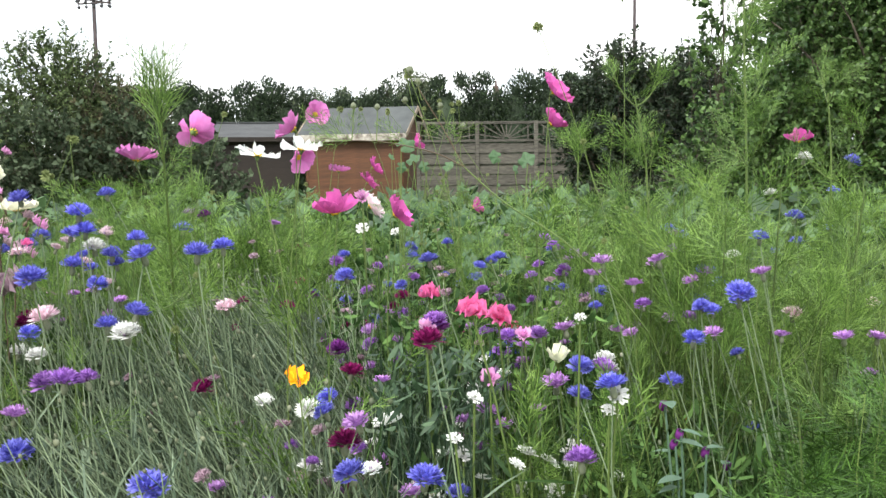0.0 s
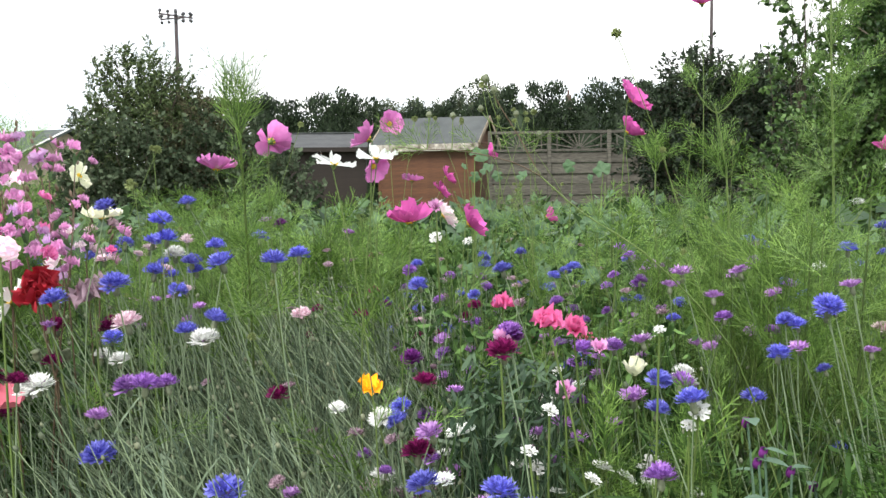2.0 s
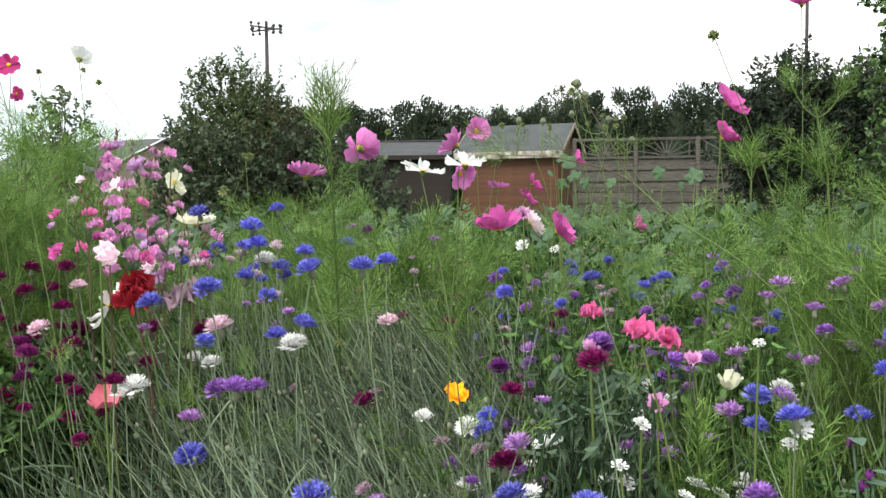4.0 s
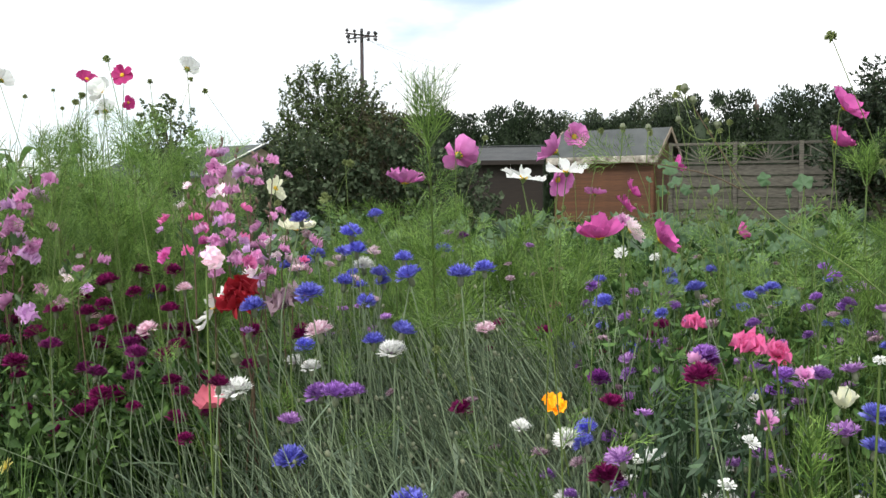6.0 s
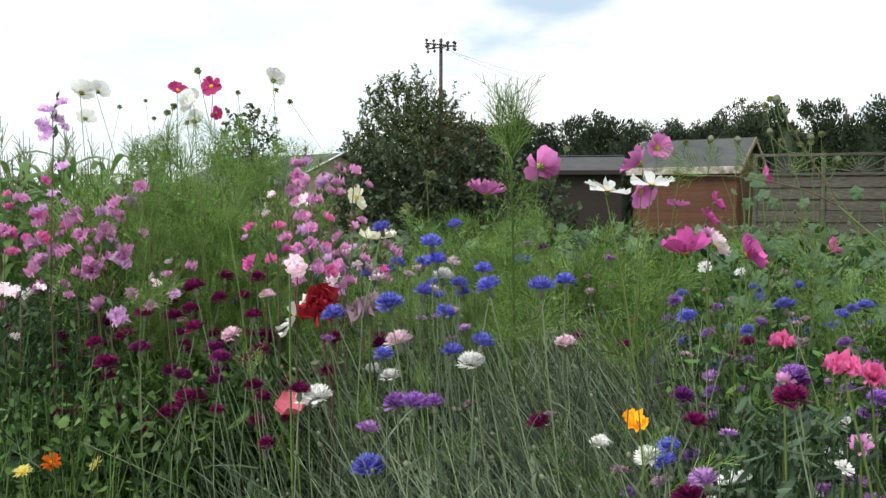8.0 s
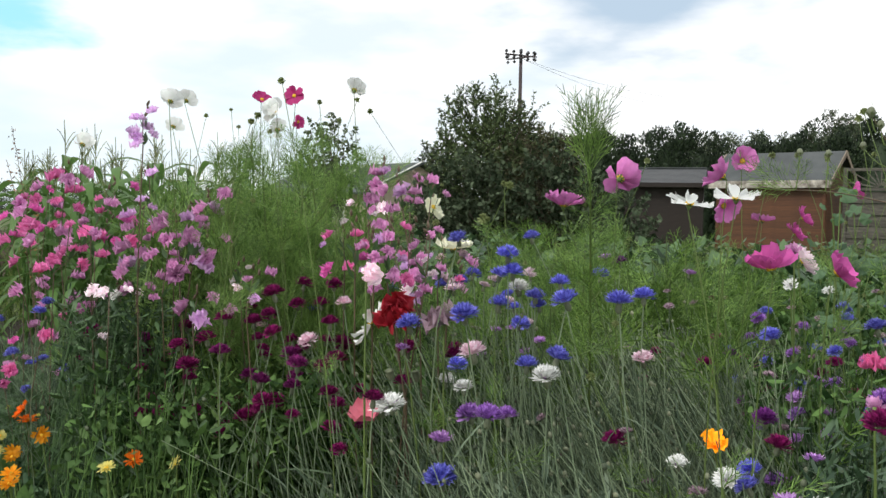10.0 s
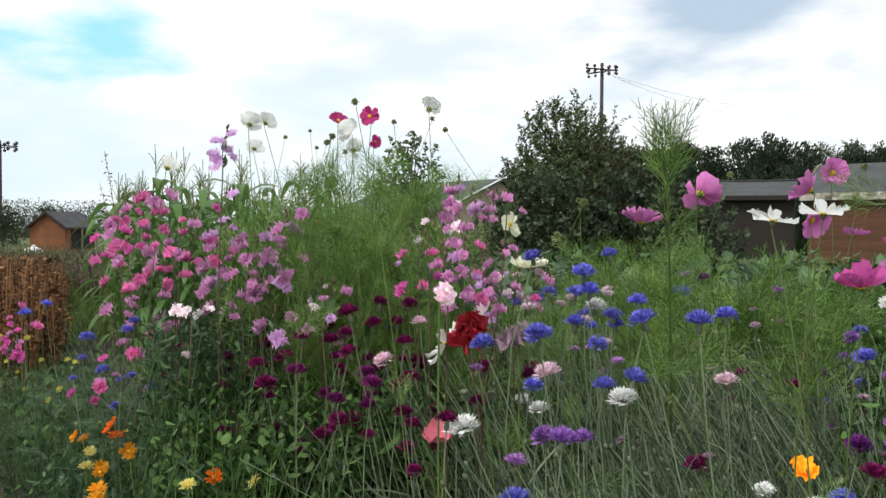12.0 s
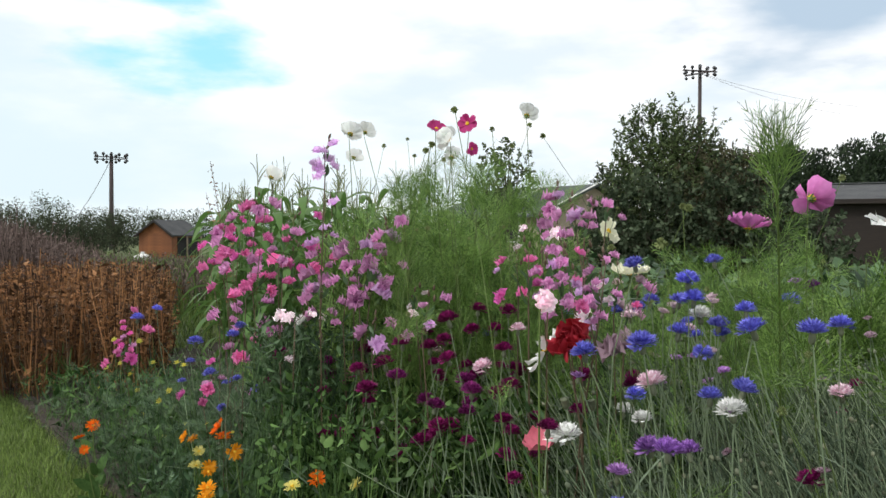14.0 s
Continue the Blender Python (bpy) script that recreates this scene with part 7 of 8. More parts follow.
CONE = data_from("calyx", *lathe([(0.0012, -0.008), (0.0035, -0.005), (0.0042, 0.0), (0.003, 0.003)], 8), L_STEM, True)
stemmed("californian_poppy", CALPOPPY, [bloom_mesh("bloom", P_GOLD, ((4, 14, 1.0), (4, 36, 0.85)), 0.027, 0.030, 0.30, 0.03, 0.02, 0.35, k, 0.8, 7, 6) for k in range(3)],
        "golden orange poppy with crumpled petals", "poppy", "golden poppies", (("calyx", CONE),), axis=(0.1, -0.45, 0.9), leaf=FERNS[0], leaf_mat=L_BLUEGREEN, size=0.85)
stemmed("cream_poppy", CREAMPOPPY, [bloom_mesh("bloom", P_CREAM, ((4, 46, 1.0), (3, 70, 0.95)), 0.038, 0.024, 0.20, 0.02, 0.03, 0.12, 3, 0.58)],
        "creamy white cupped poppy, half open", "poppy", "", (("calyx", CONE),), wander=0.1, size=1.15)
stemmed("white_daisy", WHITEDAISY, [bloom_mesh("bloom", P_WHITE, ((8, 12, 1.0), (8, 28, 0.85)), 0.034, 0.022, 0.15, 0.03, 0.05, 0.1, 5)],
        "white daisy with broad petals", "daisy", "", (("calyx", CONE),), axis=(-0.5, -0.1, 0.9), size=0.9)
stemmed("godetia", GODETIA, [bloom_mesh("bloom", P_GODETIA, ((5, 22, 1.0), (5, 46, 0.9), (3, 70, 0.8)), 0.026, 0.025, 0.22, 0.10, 0.05, 0.6, k, 0.8, 7, 6) for k in range(3)],
        "frilly salmon pink godetia bloom", "godetia", "godetia blooms", (("calyx", CONE),), axis=(0, -0.7, 0.8), leaves=7, leaf=NARROW, leaf_mat=L_BLUEGREEN)
stemmed("faded_clarkia", CLARKFADE, [bloom_mesh("bloom", P_CLARKIA_MAUVE, ((5, 25, 1.0), (4, 60, 0.8)), 0.019, 0.014, 0.2, 0.03, 0.08, 0.35, k) for k in range(2)],
        "mauve pink ruffled clarkia bloom", "clarkia", "", (("calyx", CONE),), axis=(0, -0.7, 0.6))
MARIGOLD_EYE = data_from("disc", *lathe([(0.0, 0.0), (0.008, 0.002), (0.007, 0.005), (0.0, 0.007)], 10), P_DISC, True)
for _spots, _mat, _lab in ((CALENDULA, P_ORANGE, "bright orange double marigold flower"), (CALGOLD, P_GOLD, "golden yellow marigold near the soil"), (CALPALE, P_LEMON, "pale lemon marigold, half open")):
    stemmed("marigold", _spots, [bloom_mesh("bloom", _mat, ((17, 8, 1.0), (14, 24, 0.8), (9, 45, 0.55)), 0.030, 0.0085, 0.1, 0.0, 0.06, 0.05, k, 0.6, 3, 4) for k in range(2)],
            _lab, "marigold", "marigolds", (("disc", MARIGOLD_EYE), ("calyx", CONE)), axis=(0.1, -0.55, 0.8), leaf=LEAF, leaf_size=0.09, stem_r=0.0024)


def umbel_mesh():
    """A flat candytuft head: long outer petals, shorter ones inside, on a fan of short stalks."""
    r = np.random.default_rng(4)
    so, claws = Soup(), []
    for count, radius, tilt in ((9, 0.0125, 6), (6, 0.0075, 22), (3, 0.003, 40)):
        for k in range(count):
            turn = 360 * k / count + r.normal(0, 8) + tilt * 4
            # each floret: two long petals outwards, two short ones inwards
            for way, length in ((-17, 0.0112), (17, 0.0112), (128, 0.0055), (-128, 0.0055)):
                V, F = petal_grid(length * r.uniform(0.85, 1.12), 0.0058 if length > 0.01 else 0.004, 0.1, 0.0, 0.04, 0.2, int(r.integers(1e6)), 3, 4, 0.7)
                V = spin(V, way, 8) + (0, radius, 0)
                claws.append((so.n, so.n + 3))
                so.add(spin(V, turn, tilt + r.normal(0, 5)), F)
    bloom = welded("bloom", so, claws, P_WHITE, True)
    n = 12
    a = np.arange(n) * 2 * np.pi / n
    T = np.stack([np.cos(a) * 0.011, np.sin(a) * 0.011, r.normal(-0.001, 0.001, n)], -1)
    st = Soup().add(*tubes(bend(np.tile([[0, 0, -0.014]], (n, 1)), T, 3, np.zeros((n, 3))), np.full((n, 3), 0.0006), 3))
    eye = data_from("eye", *lathe([(0.0, 0.003), (0.004, 0.004), (0.003, 0.007), (0.0, 0.0085)], 8), L_BUD, True)
    return bloom, welded("ray_cluster", st, [(k * 9, k * 9 + 3) for k in range(n)], L_STEM), eye


_um, _ray, _eye = umbel_mesh()
stemmed("candytuft", UMBEL + drift(6, -17, -2, 1.3, 2.0, 0.36, 0.6), [_um], "flat white candytuft cluster of tiny flowers", "candytuft", "white candytuft", (("ray_cluster", _ray), ("eye", _eye)), axis=(0, -0.3, 1.0), leaf=NARROW, leaf_mat=L_STEM, size=0.8)


def star_flower_mesh():
    so = Soup()
    claws = []
    for tier, (n, tilt, dz) in enumerate(((6, 8, 0.0), (5, 40, 0.001))):
        for k in range(n):
            V, F = petal_grid(0.011, 0.006, 0.15, 0.0, 0.0, 0.1, k, 3, 4, 0.6)
            claws.append((so.n, so.n + 3))
            so.add(spin(V, 360 * k / n + 31 * tier, tilt, dz), F)
    return welded("bloom", so, claws, P_YELLOW)


stemmed("yellow_flower", TOADFLAX + drift(9, 45, 53, 2.6, 3.4, 0.30, 0.55), [star_flower_mesh()], "small starry pale yellow flower on a thin stem", "wild flower", "small yellow flowers", leaf=NARROW, leaf_size=0.05, leaf_mat=L_STEM, stem_r=0.0011)


CLARKIA_LEAF = leaf_piece(0.28, 0.2, 0.2)


def clarkia_spires(spires, mats, label, spread=1.0):
    kinds = [bloom_mesh("bloom", mats[k % len(mats)], ((4, 20, 1.0), (3, 42, 0.9), (2, 66, 0.7)), 0.024, 0.023, 0.26, 0.06, 0.14, 0.75, 40 + k, 0.75, 5, 5) for k in range(4)]
    bud = data_from("bud", *lathe([(0.001, 0), (0.003, 0.003), (0.0032, 0.009), (0.0, 0.017)], 6), L_STEM_RED, True)
    for n, x0, y0, z0, x1, y1, z1, grow in spires:
        n = int(n * 1.7)
        bx, by = x1 + rng.normal(0.02, 0.03), y1 + rng.normal(0.03, 0.03)
        s = thing("clarkia", bx, by, 0.03, label, "clarkia", "clarkia spires")
        A, B, C = np.array([0, 0, -0.05]), np.array([x1 - bx, y1 - by, z1 - 0.03]), np.array([x0 - bx, y0 - by, z0 - 0.03])
        P = np.concatenate([bend(A[None], B[None], 5, np.array([[rng.normal(0, 0.03), 0.01, 0]]))[0], bend(B[None], C[None], 5, np.zeros((1, 3)))[0][1:]])
        child("stem", data_from("stem", *tubes(P[None], np.linspace(0.0021, 0.0010, 9)[None], 4), L_STEM_RED, True), s)
        stem_leaves(s, P, 10, 0.036, CLARKIA_LEAF, L_BLUEGREEN)
        for k in range(n):
            f = k / max(n - 1, 1)
            a = k * 2.4 + rng.uniform(0, 1)
            off = np.array([math.cos(a) * 1.3, math.sin(a) - 0.4, 0.0]) * rng.uniform(0.010, 0.046) * grow * spread
            p = C * (1 - f) + B * f + off + rng.normal(0, 0.006, 3)
            ax = unit(off * 16 + (0, -0.15, 1.0) + rng.normal(0, 0.25, 3))
            sc = grow * rng.uniform(0.42, 0.88)
            child("bloom", kinds[int(rng.integers(4))], s, Matrix.Translation(p) @ facing(ax, rng.uniform(0, 6.28)) @ Matrix.Diagonal((sc, sc, sc, 1)))
        for k in range(3):
            p = C + np.array([rng.normal(0, 0.008), rng.normal(0, 0.008), 0.012 * k - 0.004])
            child("bud", bud, s, Matrix.Translation(p) @ facing(unit(rng.normal(0, 0.4, 3) + (0, 0, 1)), 0))


clarkia_spires(SPIRES_PINK_A, (P_CLARKIA, P_MAGENTA, P_CLARKIA, P_CLARKIA_MAUVE), "clarkia spire of ruffled bright pink blooms")
clarkia_spires(SPIRES_PINK_B, (P_CLARKIA, P_CLARKIA_MAUVE, P_CLARKIA_MAUVE, P_ORCHID), "clarkia spire of ruffled pink blooms")
for _sp in (SPIRES_MAUVE_A, SPIRES_MAUVE_B):
    clarkia_spires(_sp, (P_CLARKIA_MAUVE, P_ORCHID, P_CLARKIA_MAUVE, P_CLARKIA_MAUVE), "clarkia spire of mauve pink blooms")
clarkia_spires(SPIRES_LAVENDER, (P_LAVENDER,), "lavender spike of small ruffled blooms", 0.5)
clarkia_spires(SPIRES_BLUSH, (P_PALEPINK, P_DUSKY), "clarkia spire of faded blush pink blooms")
clarkia_spires(SPIRES_PALE, (P_PALEPINK,), "pale pink clarkia bloom on a thin stem")

# ---- single poppies, pods, seed heads, trailing plants ----
stemmed("red_poppy", REDPOPPY, [bloom_mesh("bloom", P_RED, ((5, 18, 1.0), (5, 42, 0.9), (4, 68, 0.75)), 0.040, 0.044, 0.25, 0.06, 0.08, 0.9, 8, 0.75, 7, 7)],
        "dark red double poppy with crumpled petals", "poppy", "", (("calyx", CONE),), axis=(0.1, -0.8, 0.5), wander=0.05, leaf=NARROW, leaf_mat=L_BLUEGREEN)
stemmed("dusky_poppy", DUSKYPOPPY, [bloom_mesh("bloom", P_DUSKY, ((6, 14, 1.0), (6, 38, 0.9), (4, 62, 0.75)), 0.036, 0.032, 0.25, 0.06, 0.05, 0.8, 9, 0.8, 7, 7)],
        "dusky pink poppy, faded and ragged", "poppy", "", (("calyx", CONE),), axis=(-0.2, -0.4, 0.8), wander=0.05, leaf=NARROW, leaf_mat=L_BLUEGREEN)
stemmed("salmon_poppy", SALMONPOPPY, [bloom_mesh("bloom", P_SALMON, ((4, 26, 1.0),), 0.046, 0.056, 0.25, 0.03, 0.03, 0.25, 10, 0.8, 7, 6)],
        "salmon pink poppy with a wide cupped petal", "poppy", "", (("calyx", CONE),), axis=(-0.05, -0.42, 0.9), wander=0.05, size=1.1, leaves=0)
stemmed("blush_poppy", BLUSHPOPPY, [bloom_mesh("bloom", P_BLUSH, ((5, 28, 1.0), (4, 55, 0.8)), 0.034, 0.034, 0.25, 0.06, 0.03, 0.5, 11, 0.8, 7, 6)],
        "blush pink poppy with ragged petals", "poppy", "", (("calyx", CONE),), axis=(0.5, -0.3, 0.75), size=0.8, leaf=NARROW, leaf_mat=L_BLUEGREEN)
POD = data_from("capsule", *lathe([(0.002, -0.012), (0.0065, -0.006), (0.0085, 0.002), (0.007, 0.009), (0.0095, 0.011), (0.0, 0.0135)], 10), L_BUD, True)
stemmed("poppy_pod", PODS, [POD], "pale green poppy seed pod on a bare stem", "seed pod", "poppy pods", stem_mat=L_CORNSTEM, axis=(0, -0.1, 1), wander=0.1, leaves=0, lean=0.12)


def seed_head():
    so = Soup()
    n = 44
    d = unit(rng.normal(size=(n, 3)) + (0, 0, 0.9))
    A = d * 0.002
    so.add(*tubes(bend(A, d * 0.0095, 3, np.zeros((n, 3))), np.tile([0.0016, 0.0019, 0.0008], (n, 1)), 3))
    claws = [(k * 9, k * 9 + 3) for k in range(n)]
    for k in range(7):
        V, F = leaf_piece(0.3, 0.2, -0.2, 3)
        claws.append((so.n, so.n + 1))
        so.add(spin(V * 0.010, k * 51, 10, -0.002), F)
    claws.append((so.n, so.n + 1))
    so.add(*lathe([(0.001, -0.006), (0.0035, -0.003), (0.0045, 0.001), (0.0, 0.005)], 7))
    return welded("seed_head", so, claws, L_SEED)


L_SEED = leafy("drying_seed_head", (0.10, 0.13, 0.045), (0.26, 0.31, 0.12), 30.0, 0.7, 0.1)


def seed_stems(spots):
    data = [seed_head() for _ in range(3)]
    for i, (x, y, z, grow) in enumerate(spots):
        bx, by = x + rng.normal(0.05, 0.18), y + rng.normal(0.05, 0.05)
        s = thing("spent_cosmos", bx, by, 0.03, "spent cosmos seed head on a wiry branching stem", "seed head", "cosmos seed heads")
        top = np.array([x - bx, y - by, z - 0.03])
        me, P = stalk((0, 0, -0.05), top, (rng.normal(0, 0.10), rng.normal(0, 0.04), 0), 0.0015, 0.0007, L_STEM, 4, 10)
        child("stem", me, s)
        for q in range(9):
            stem_leaves(s, P[4:] if q > 3 else P, 1, rng.uniform(0.05, 0.10), FERNS_FINE[q % 4], L_FERN, 0.9)
        sc = (1.2 if i == 0 else 0.84) * grow * rng.uniform(0.8, 1.2)
        ax = unit(rng.normal(0, 0.3, 3) + (0, 0, 1))
        child("seed_head", data[i % 3], s, Matrix.Translation(top) @ facing(ax, 0) @ Matrix.Diagonal((sc, sc, sc, 1)))
        for k in (6, 7):
            tip = P[k] + np.array([rng.choice((-1, 1)) * rng.uniform(0.03, 0.06), rng.normal(0, 0.02), rng.uniform(0.05, 0.10)])
            br, _ = stalk(P[k], tip, (0, 0, -0.01), 0.0010, 0.0007, L_STEM, 3, 5)
            b = child("side_stem", br, s)
            c = sc * rng.uniform(0.45, 0.8)
            child("seed_head", data[(i + k) % 3], b, Matrix.Translation(tip) @ Matrix.Diagonal((c, c, c, 1)))


seed_stems(SEEDHEADS_A)
seed_stems(SEEDHEADS_B)


def lobed_leaf():
    """A rounded, shallow-lobed leaf with a notched base, one across."""
    n = 22
    a = np.linspace(-np.pi * 0.90, np.pi * 0.90, n)
    rad = 0.5 * (1 + 0.13 * np.cos(a * 5)) * (0.82 + 0.18 * np.cos(a / 2))
    rim = np.stack([np.sin(a) * rad, np.cos(a) * rad + 0.25, 0.10 * np.cos(a * 5) * 0.5 - 0.08 * np.abs(np.sin(a))], -1)
    mid = rim * 0.5 + np.array([0, 0.10, 0.05])
    V = np.concatenate([[[0, 0.12, 0]], mid, rim])
    F = []
    for i in range(n - 1):
        F += [(0, 1 + i, 2 + i), (1 + i, 1 + n + i, 2 + n + i), (1 + i, 2 + n + i, 2 + i)]
    return V, np.array(F)


def mallows(spots):
    leaf = data_from("leaf", *lobed_leaf(), L_MALLOW, True)
    for i, (x, y, z, grow) in enumerate(spots):
        bx, by = x + rng.normal(0, 0.05), y + 0.08
        s = thing("mallow_shoot", bx, by, 0.03, "trailing shoot with broad blue-green lobed leaves", "mallow", "mallow shoots")
        top = np.array([x - bx, y - by, z - 0.03])
        me, P = stalk((0, 0, -0.05), top, (rng.normal(0, 0.03), rng.normal(0, 0.03), 0), 0.003, 0.0015, L_STEM, 4, 8)
        child("stem", me, s)
        for k in range(8):
            j = 7 - k if k < 3 else int(rng.integers(3, 7))
            a = rng.uniform(0, 6.28)
            off = np.array([math.cos(a), math.sin(a), 0.15]) * (0.0 if k == 0 else rng.uniform(0.03, 0.06))
            ax = unit(np.array([rng.normal(0, 0.6), -0.75 + rng.normal(0, 0.4), 0.45 + rng.normal(0, 0.3)]))
            sc = rng.uniform(0.032, 0.058)
            if k:
                st, _ = stalk(P[j], P[j] + off, (0, 0, -0.004), 0.001, 0.0008, L_STEM, 3, 4)
                child("leaf_stalk", st, s)
            child("leaf", leaf, s, Matrix.Translation(P[j] + off) @ facing(ax, rng.uniform(0, 6.28)) @ Matrix.Diagonal((sc, sc, sc, 1)))


mallows(MALLOW)
mallows(drift(9, -15, -3, 1.4, 2.0, 0.28, 0.46))


def leaning_cosmos():
    """A long cosmos stem that leans across the fence, forked, with closed buds on short side stems."""
    base = np.array([0.78, 1.66, 0.0])
    s = thing("leaning_cosmos", base[0], base[1], 0.0, "long leaning forked cosmos stem with green buds", "stem", "leaning stems")

    def line(pts, r0, r1, name="branch"):
        pts = np.array(pts, float) - base
        t = np.linspace(0, len(pts) - 1, 14)
        P = np.stack([np.interp(t, np.arange(len(pts)), pts[:, k]) for k in range(3)], -1)
        P[1:-1] = (P[:-2] + P[1:-1] * 2 + P[2:]) / 4
        child(name, data_from(name, *tubes(P[None], np.linspace(r0, r1, 14)[None] * 0.62, 5), L_STEM if name == "stem" else L_STEM_RED, True), s)
        return P

    main = line([base - (0, 0, 0.05), (0.52, 1.38, 0.70), (0.33, 1.30, 0.89), (0.229, 1.312, 0.95), (0.168, 1.323, 1.008)], 0.0026, 0.0020, "stem")
    low = line([(0.168, 1.323, 1.008), (0.126, 1.329, 1.031), (0.044, 1.337, 1.049), (-0.017, 1.339, 1.050), (-0.044, 1.339, 1.054)], 0.0020, 0.0010)
    high = line([(0.168, 1.323, 1.008), (0.139, 1.328, 1.064), (0.110, 1.331, 1.111), (0.091, 1.333, 1.146)], 0.0018, 0.0010)
    bud = data_from("bud", *lathe([(0.001, -0.004), (0.0045, 0.0), (0.0055, 0.004), (0.0035, 0.009), (0.0, 0.0105)], 8), L_BUD, True)
    ruff = Soup()
    for k in range(8):
        V, F = leaf_piece(0.22, 0.2, -0.2, 2)
        ruff.add(spin(V * 0.012, k * 45, 12, -0.001), F)
    ruff = welded("bud_ruff", ruff, [(k * 9, k * 9 + 1) for k in range(8)], L_STEM)
    for x, y, z, c in ((0.088, 1.333, 1.150, 1.1), (0.100, 1.332, 1.134, 0.9), (0.080, 1.333, 1.107, 0.8), (0.133, 1.328, 1.098, 0.8), (0.167, 1.323, 1.066, 0.9), (0.002, 1.339, 1.099, 0.8), (0.038, 1.337, 1.097, 0.8)):
        tip = np.array([x, y, z]) - base
        line_ = np.concatenate([low, high])
        lower = line_[line_[:, 2] < tip[2] - 0.015]
        root = lower[np.argmin(np.linalg.norm(lower - tip, axis=1))]
        me, _ = stalk_mesh(root, tip, 0.0010, 0.0007)
        b = child("side_stem", me, s)
        child("bud", bud, b, Matrix.Translation(tip) @ Matrix.Scale(c, 4))
        child("bud_ruff", ruff, b, Matrix.Translation(tip) @ Matrix.Scale(c, 4))
    for P, n in ((main[5:], 6), (low, 7), (high, 6)):
        for q in range(n):
            stem_leaves(s, P, 1, rng.uniform(0.035, 0.07), FERNS_FINE[q % 4], L_FERN, 1.1)


leaning_cosmos()


def dock_plant(x, y, tips):
    """A dead dock: thin stalks strung with small dry seed clusters."""
    s = thing("dock_plant", x, y, 0, "dry dock stalks strung with small brown seeds", "dock")
    for dx, dy, h in tips:
        me, P = stalk((0, 0, -0.05), (dx, dy, h), (-dx * 0.35, 0, 0.02), 0.0035, 0.0012, L_STEM_RED, 4, 10)
        st = child("stalk", me, s)
        n = 60
        f = rng.uniform(5.2, 8.95, n)
        lo = f.astype(int)
        T = P[lo] * (1 - (f - lo))[:, None] + P[lo + 1] * (f - lo)[:, None] + rng.normal(0, 0.006, (n, 3))
        tagged(child("seed_spike", data_from("seed_spike", *scatter(*FOLD, frames(around(n), rng.uniform(0, 6, n)), T, rng.uniform(0.010, 0.020, n)), L_RUST), st), kind="stuff")


_p = polar(45.4, 4.3)
dock_plant(_p[0], _p[1], ((-0.16, 0.02, 1.37), (-0.20, 0.03, 1.22), (-0.05, 0.05, 1.15)))


def honeywort(x, y, h):
    """A fleshy blue-green plant: clasping rounded leaves and a nodding purple tip."""
    s = thing("honeywort", x, y, 0.03, "fleshy blue-green honeywort with a nodding purple tip", "honeywort", "honeywort plants")
    leaf = data_from("leaf", *leaf_piece(0.55, 0.15, 0.25, 4), L_HONEY, True)
    for k in range(4):
        a = rng.uniform(0, 6.28)
        me, P = stalk((0, 0, -0.05), (math.cos(a) * 0.06, math.sin(a) * 0.05, h * rng.uniform(0.75, 1.0)), (0, 0, 0.02), 0.003, 0.002, L_HONEY, 5, 8)
        child("stem", me, s)
        for q in range(9):
            b = q * 2.4 + a
            j = 2 + q * 5 // 8 if q < 8 else 7
            ax = Matrix.Rotation(b, 4, "Z") @ Matrix.Rotation(rng.uniform(-0.2, 0.5), 4, "X")
            child("leaf", leaf, s, Matrix.Translation(P[min(j, 7)]) @ ax @ Matrix.Scale(rng.uniform(0.030, 0.050), 4))
        bell = data_from("bell", *lathe([(0.0, 0.0), (0.006, -0.003), (0.0065, -0.014), (0.005, -0.018)], 8), P_PURPLE, True)
        child("bell", bell, s, Matrix.Translation(P[-1]) @ Matrix.Rotation(0.6, 4, "X"))


honeywort(*polar(-22.6, 1.42)[:2], 0.60)
honeywort(*polar(-26.0, 1.50)[:2], 0.48)
honeywort(*polar(-10.5, 1.42)[:2], 0.42)


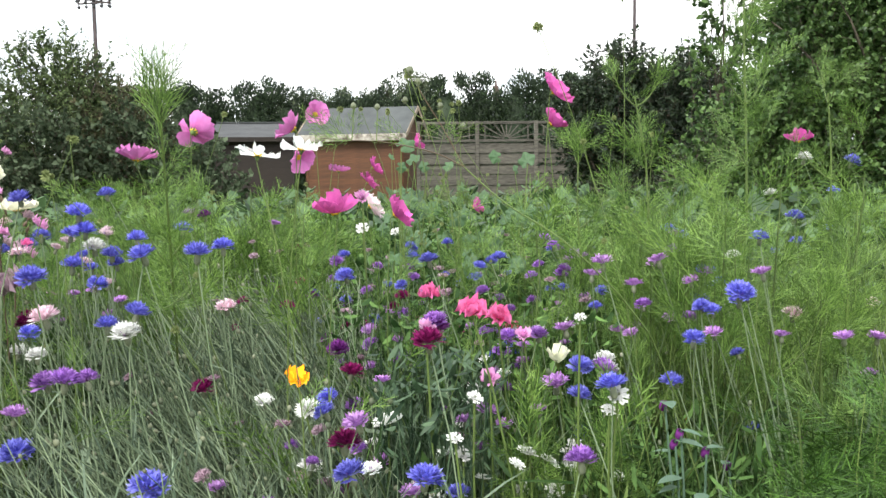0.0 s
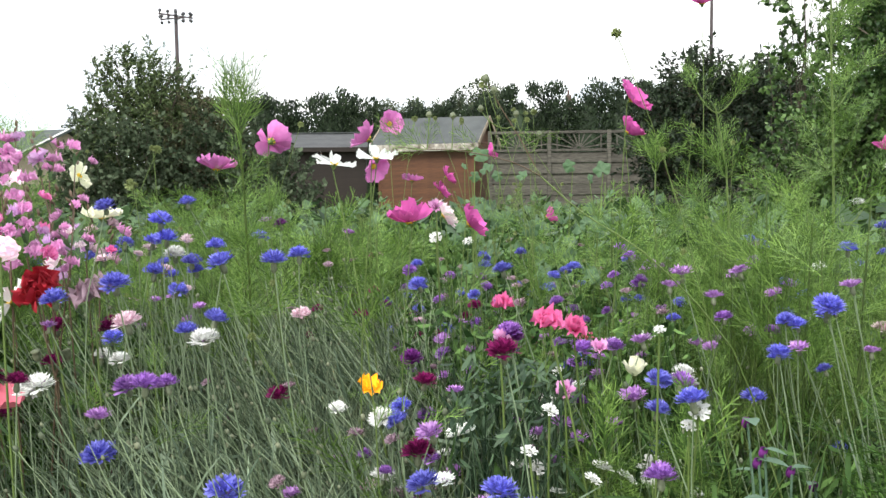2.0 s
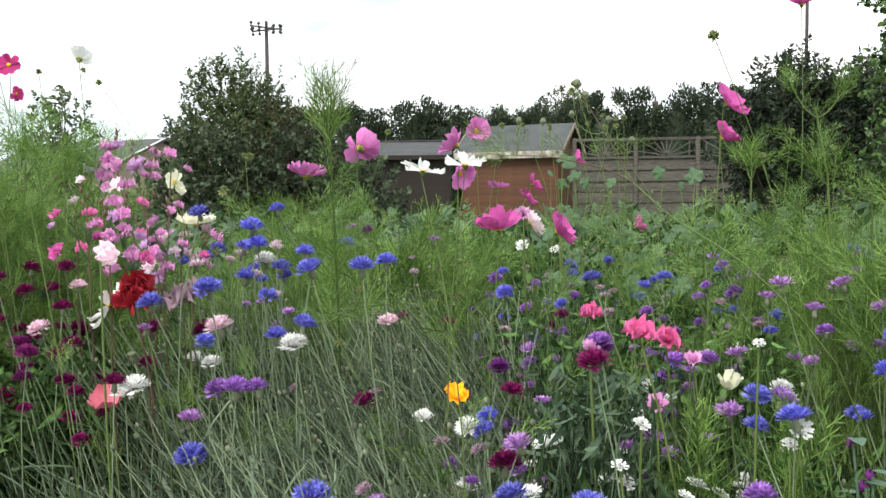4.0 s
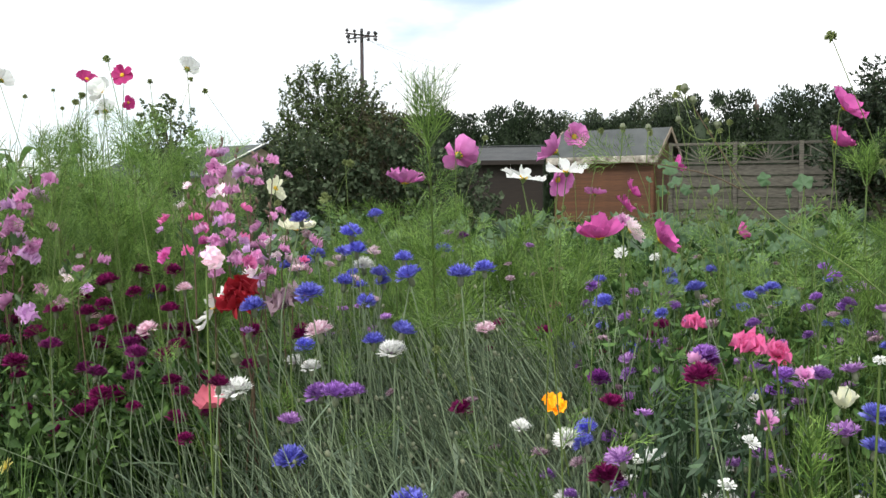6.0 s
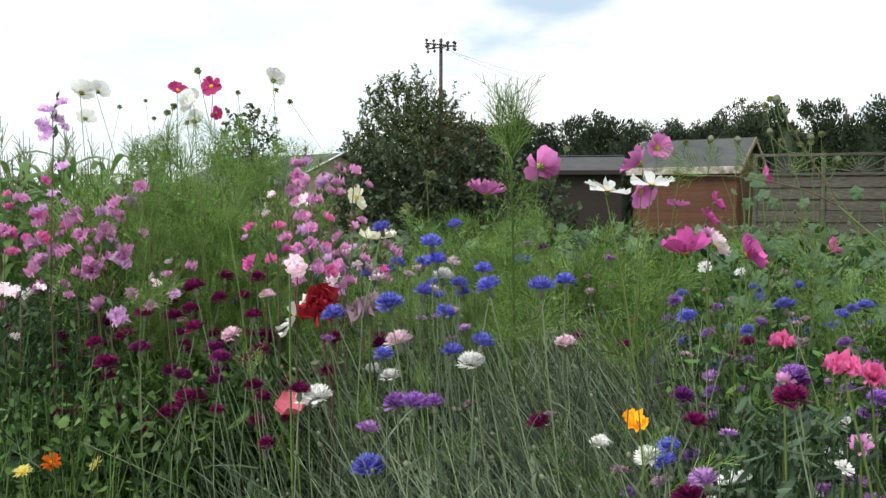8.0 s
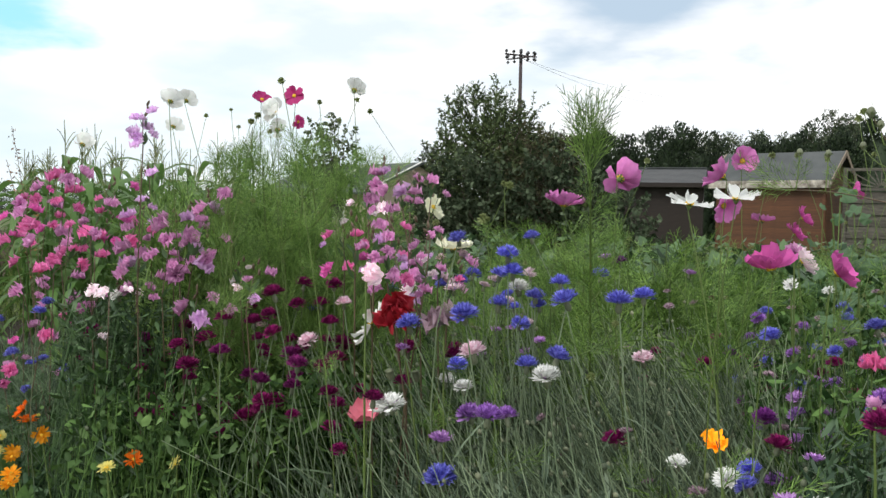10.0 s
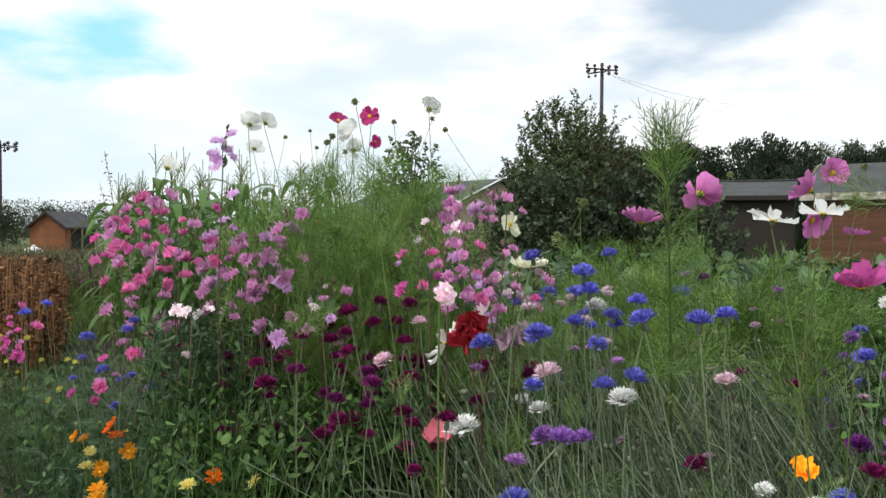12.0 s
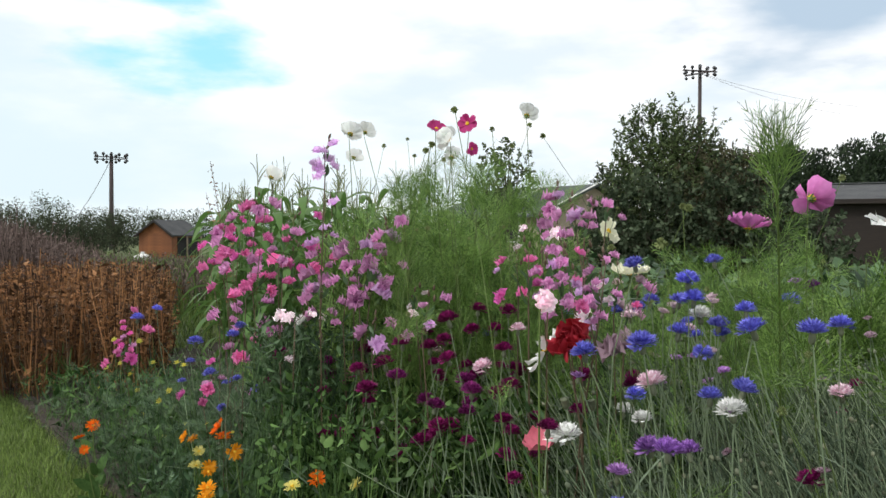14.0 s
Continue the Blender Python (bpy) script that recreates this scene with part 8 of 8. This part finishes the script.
def feed_sack():
    """A crumpled white sack on the ground before the hut."""
    V, F = lathe([(0.05, -0.02), (0.26, 0.02), (0.28, 0.10), (0.20, 0.19), (0.07, 0.24), (0.0, 0.25)], 14)
    V = V * (1.3, 0.8, 1.0)
    V += np.array([[0.05 * noise.noise(Vector(v * 9.0)), 0.05 * noise.noise(Vector(v * 9.0) + Vector((5, 0, 0))), 0.03 * noise.noise(Vector(v * 9.0) + Vector((0, 7, 0)))] for v in V])
    s = thing("feed_sack", -29.6, 24.05, 0, "crumpled white plastic sack on the ground", "sack", turn=40)
    child("bag", data_from("bag", V, F, M_WHITE, True), s)
    child("neck", data_from("neck", *lathe([(0.05, 0.24), (0.075, 0.28), (0.06, 0.33)], 9), M_WHITE, True), s)


feed_sack()

# further white candytuft low in the middle of the bed
stemmed("candytuft", drift(8, -18, -4, 1.25, 1.6, 0.44, 0.6), [_um], "flat white candytuft cluster of tiny flowers", "candytuft", "white candytuft", (("ray_cluster", _ray), ("eye", _eye)), axis=(0, -0.3, 1.0), leaf=NARROW, leaf_mat=L_STEM, size=0.85)

# candytuft that stands clear of the leaves, cornflowers before the lush growth
stemmed("candytuft", [(0.17, 1.24, 0.67, 0.95), (0.23, 1.23, 0.57, 0.95), (0.37, 1.19, 0.68, 1.0), (0.36, 1.20, 0.655, 0.9), (0.14, 1.24, 0.61, 0.9), (0.32, 1.21, 0.79, 0.7)], [_um], "flat white candytuft cluster of tiny flowers", "candytuft", "white candytuft", (("ray_cluster", _ray), ("eye", _eye)), axis=(0, -0.3, 1.0), leaf=NARROW, leaf_mat=L_STEM, size=0.66)
cornflowers([(0.63, 1.53, 0.75, 0.9), (0.65, 1.52, 0.74, 0.85), (0.69, 1.50, 0.76, 0.9), (0.70, 1.49, 0.77, 0.85), (0.59, 1.54, 0.605, 0.75), (0.69, 1.50, 0.665, 0.7), (0.62, 1.53, 0.68, 1.0)], P_BLUE, P_VIOLET, "blue cornflower among thin green stems", True, 0.9)

# tall airy cosmos under the white and crimson flowers
for _az, _h, _n, _l in ((32.9, 1.10, 8, 0.03), (28.9, 1.14, 8, -0.03), (35.4, 1.08, 7, 0.04), (26.3, 1.06, 7, 0.02), (24.7, 1.04, 7, -0.03), (30.6, 1.05, 7, 0.02), (34.0, 1.03, 7, -0.02), (27.4, 1.02, 7, 0.03)):
    _p = polar(_az, 2.35)
    branched_cosmos(_p[0], _p[1], _h, _n, 0.12, _l, L_FERN_DARK)
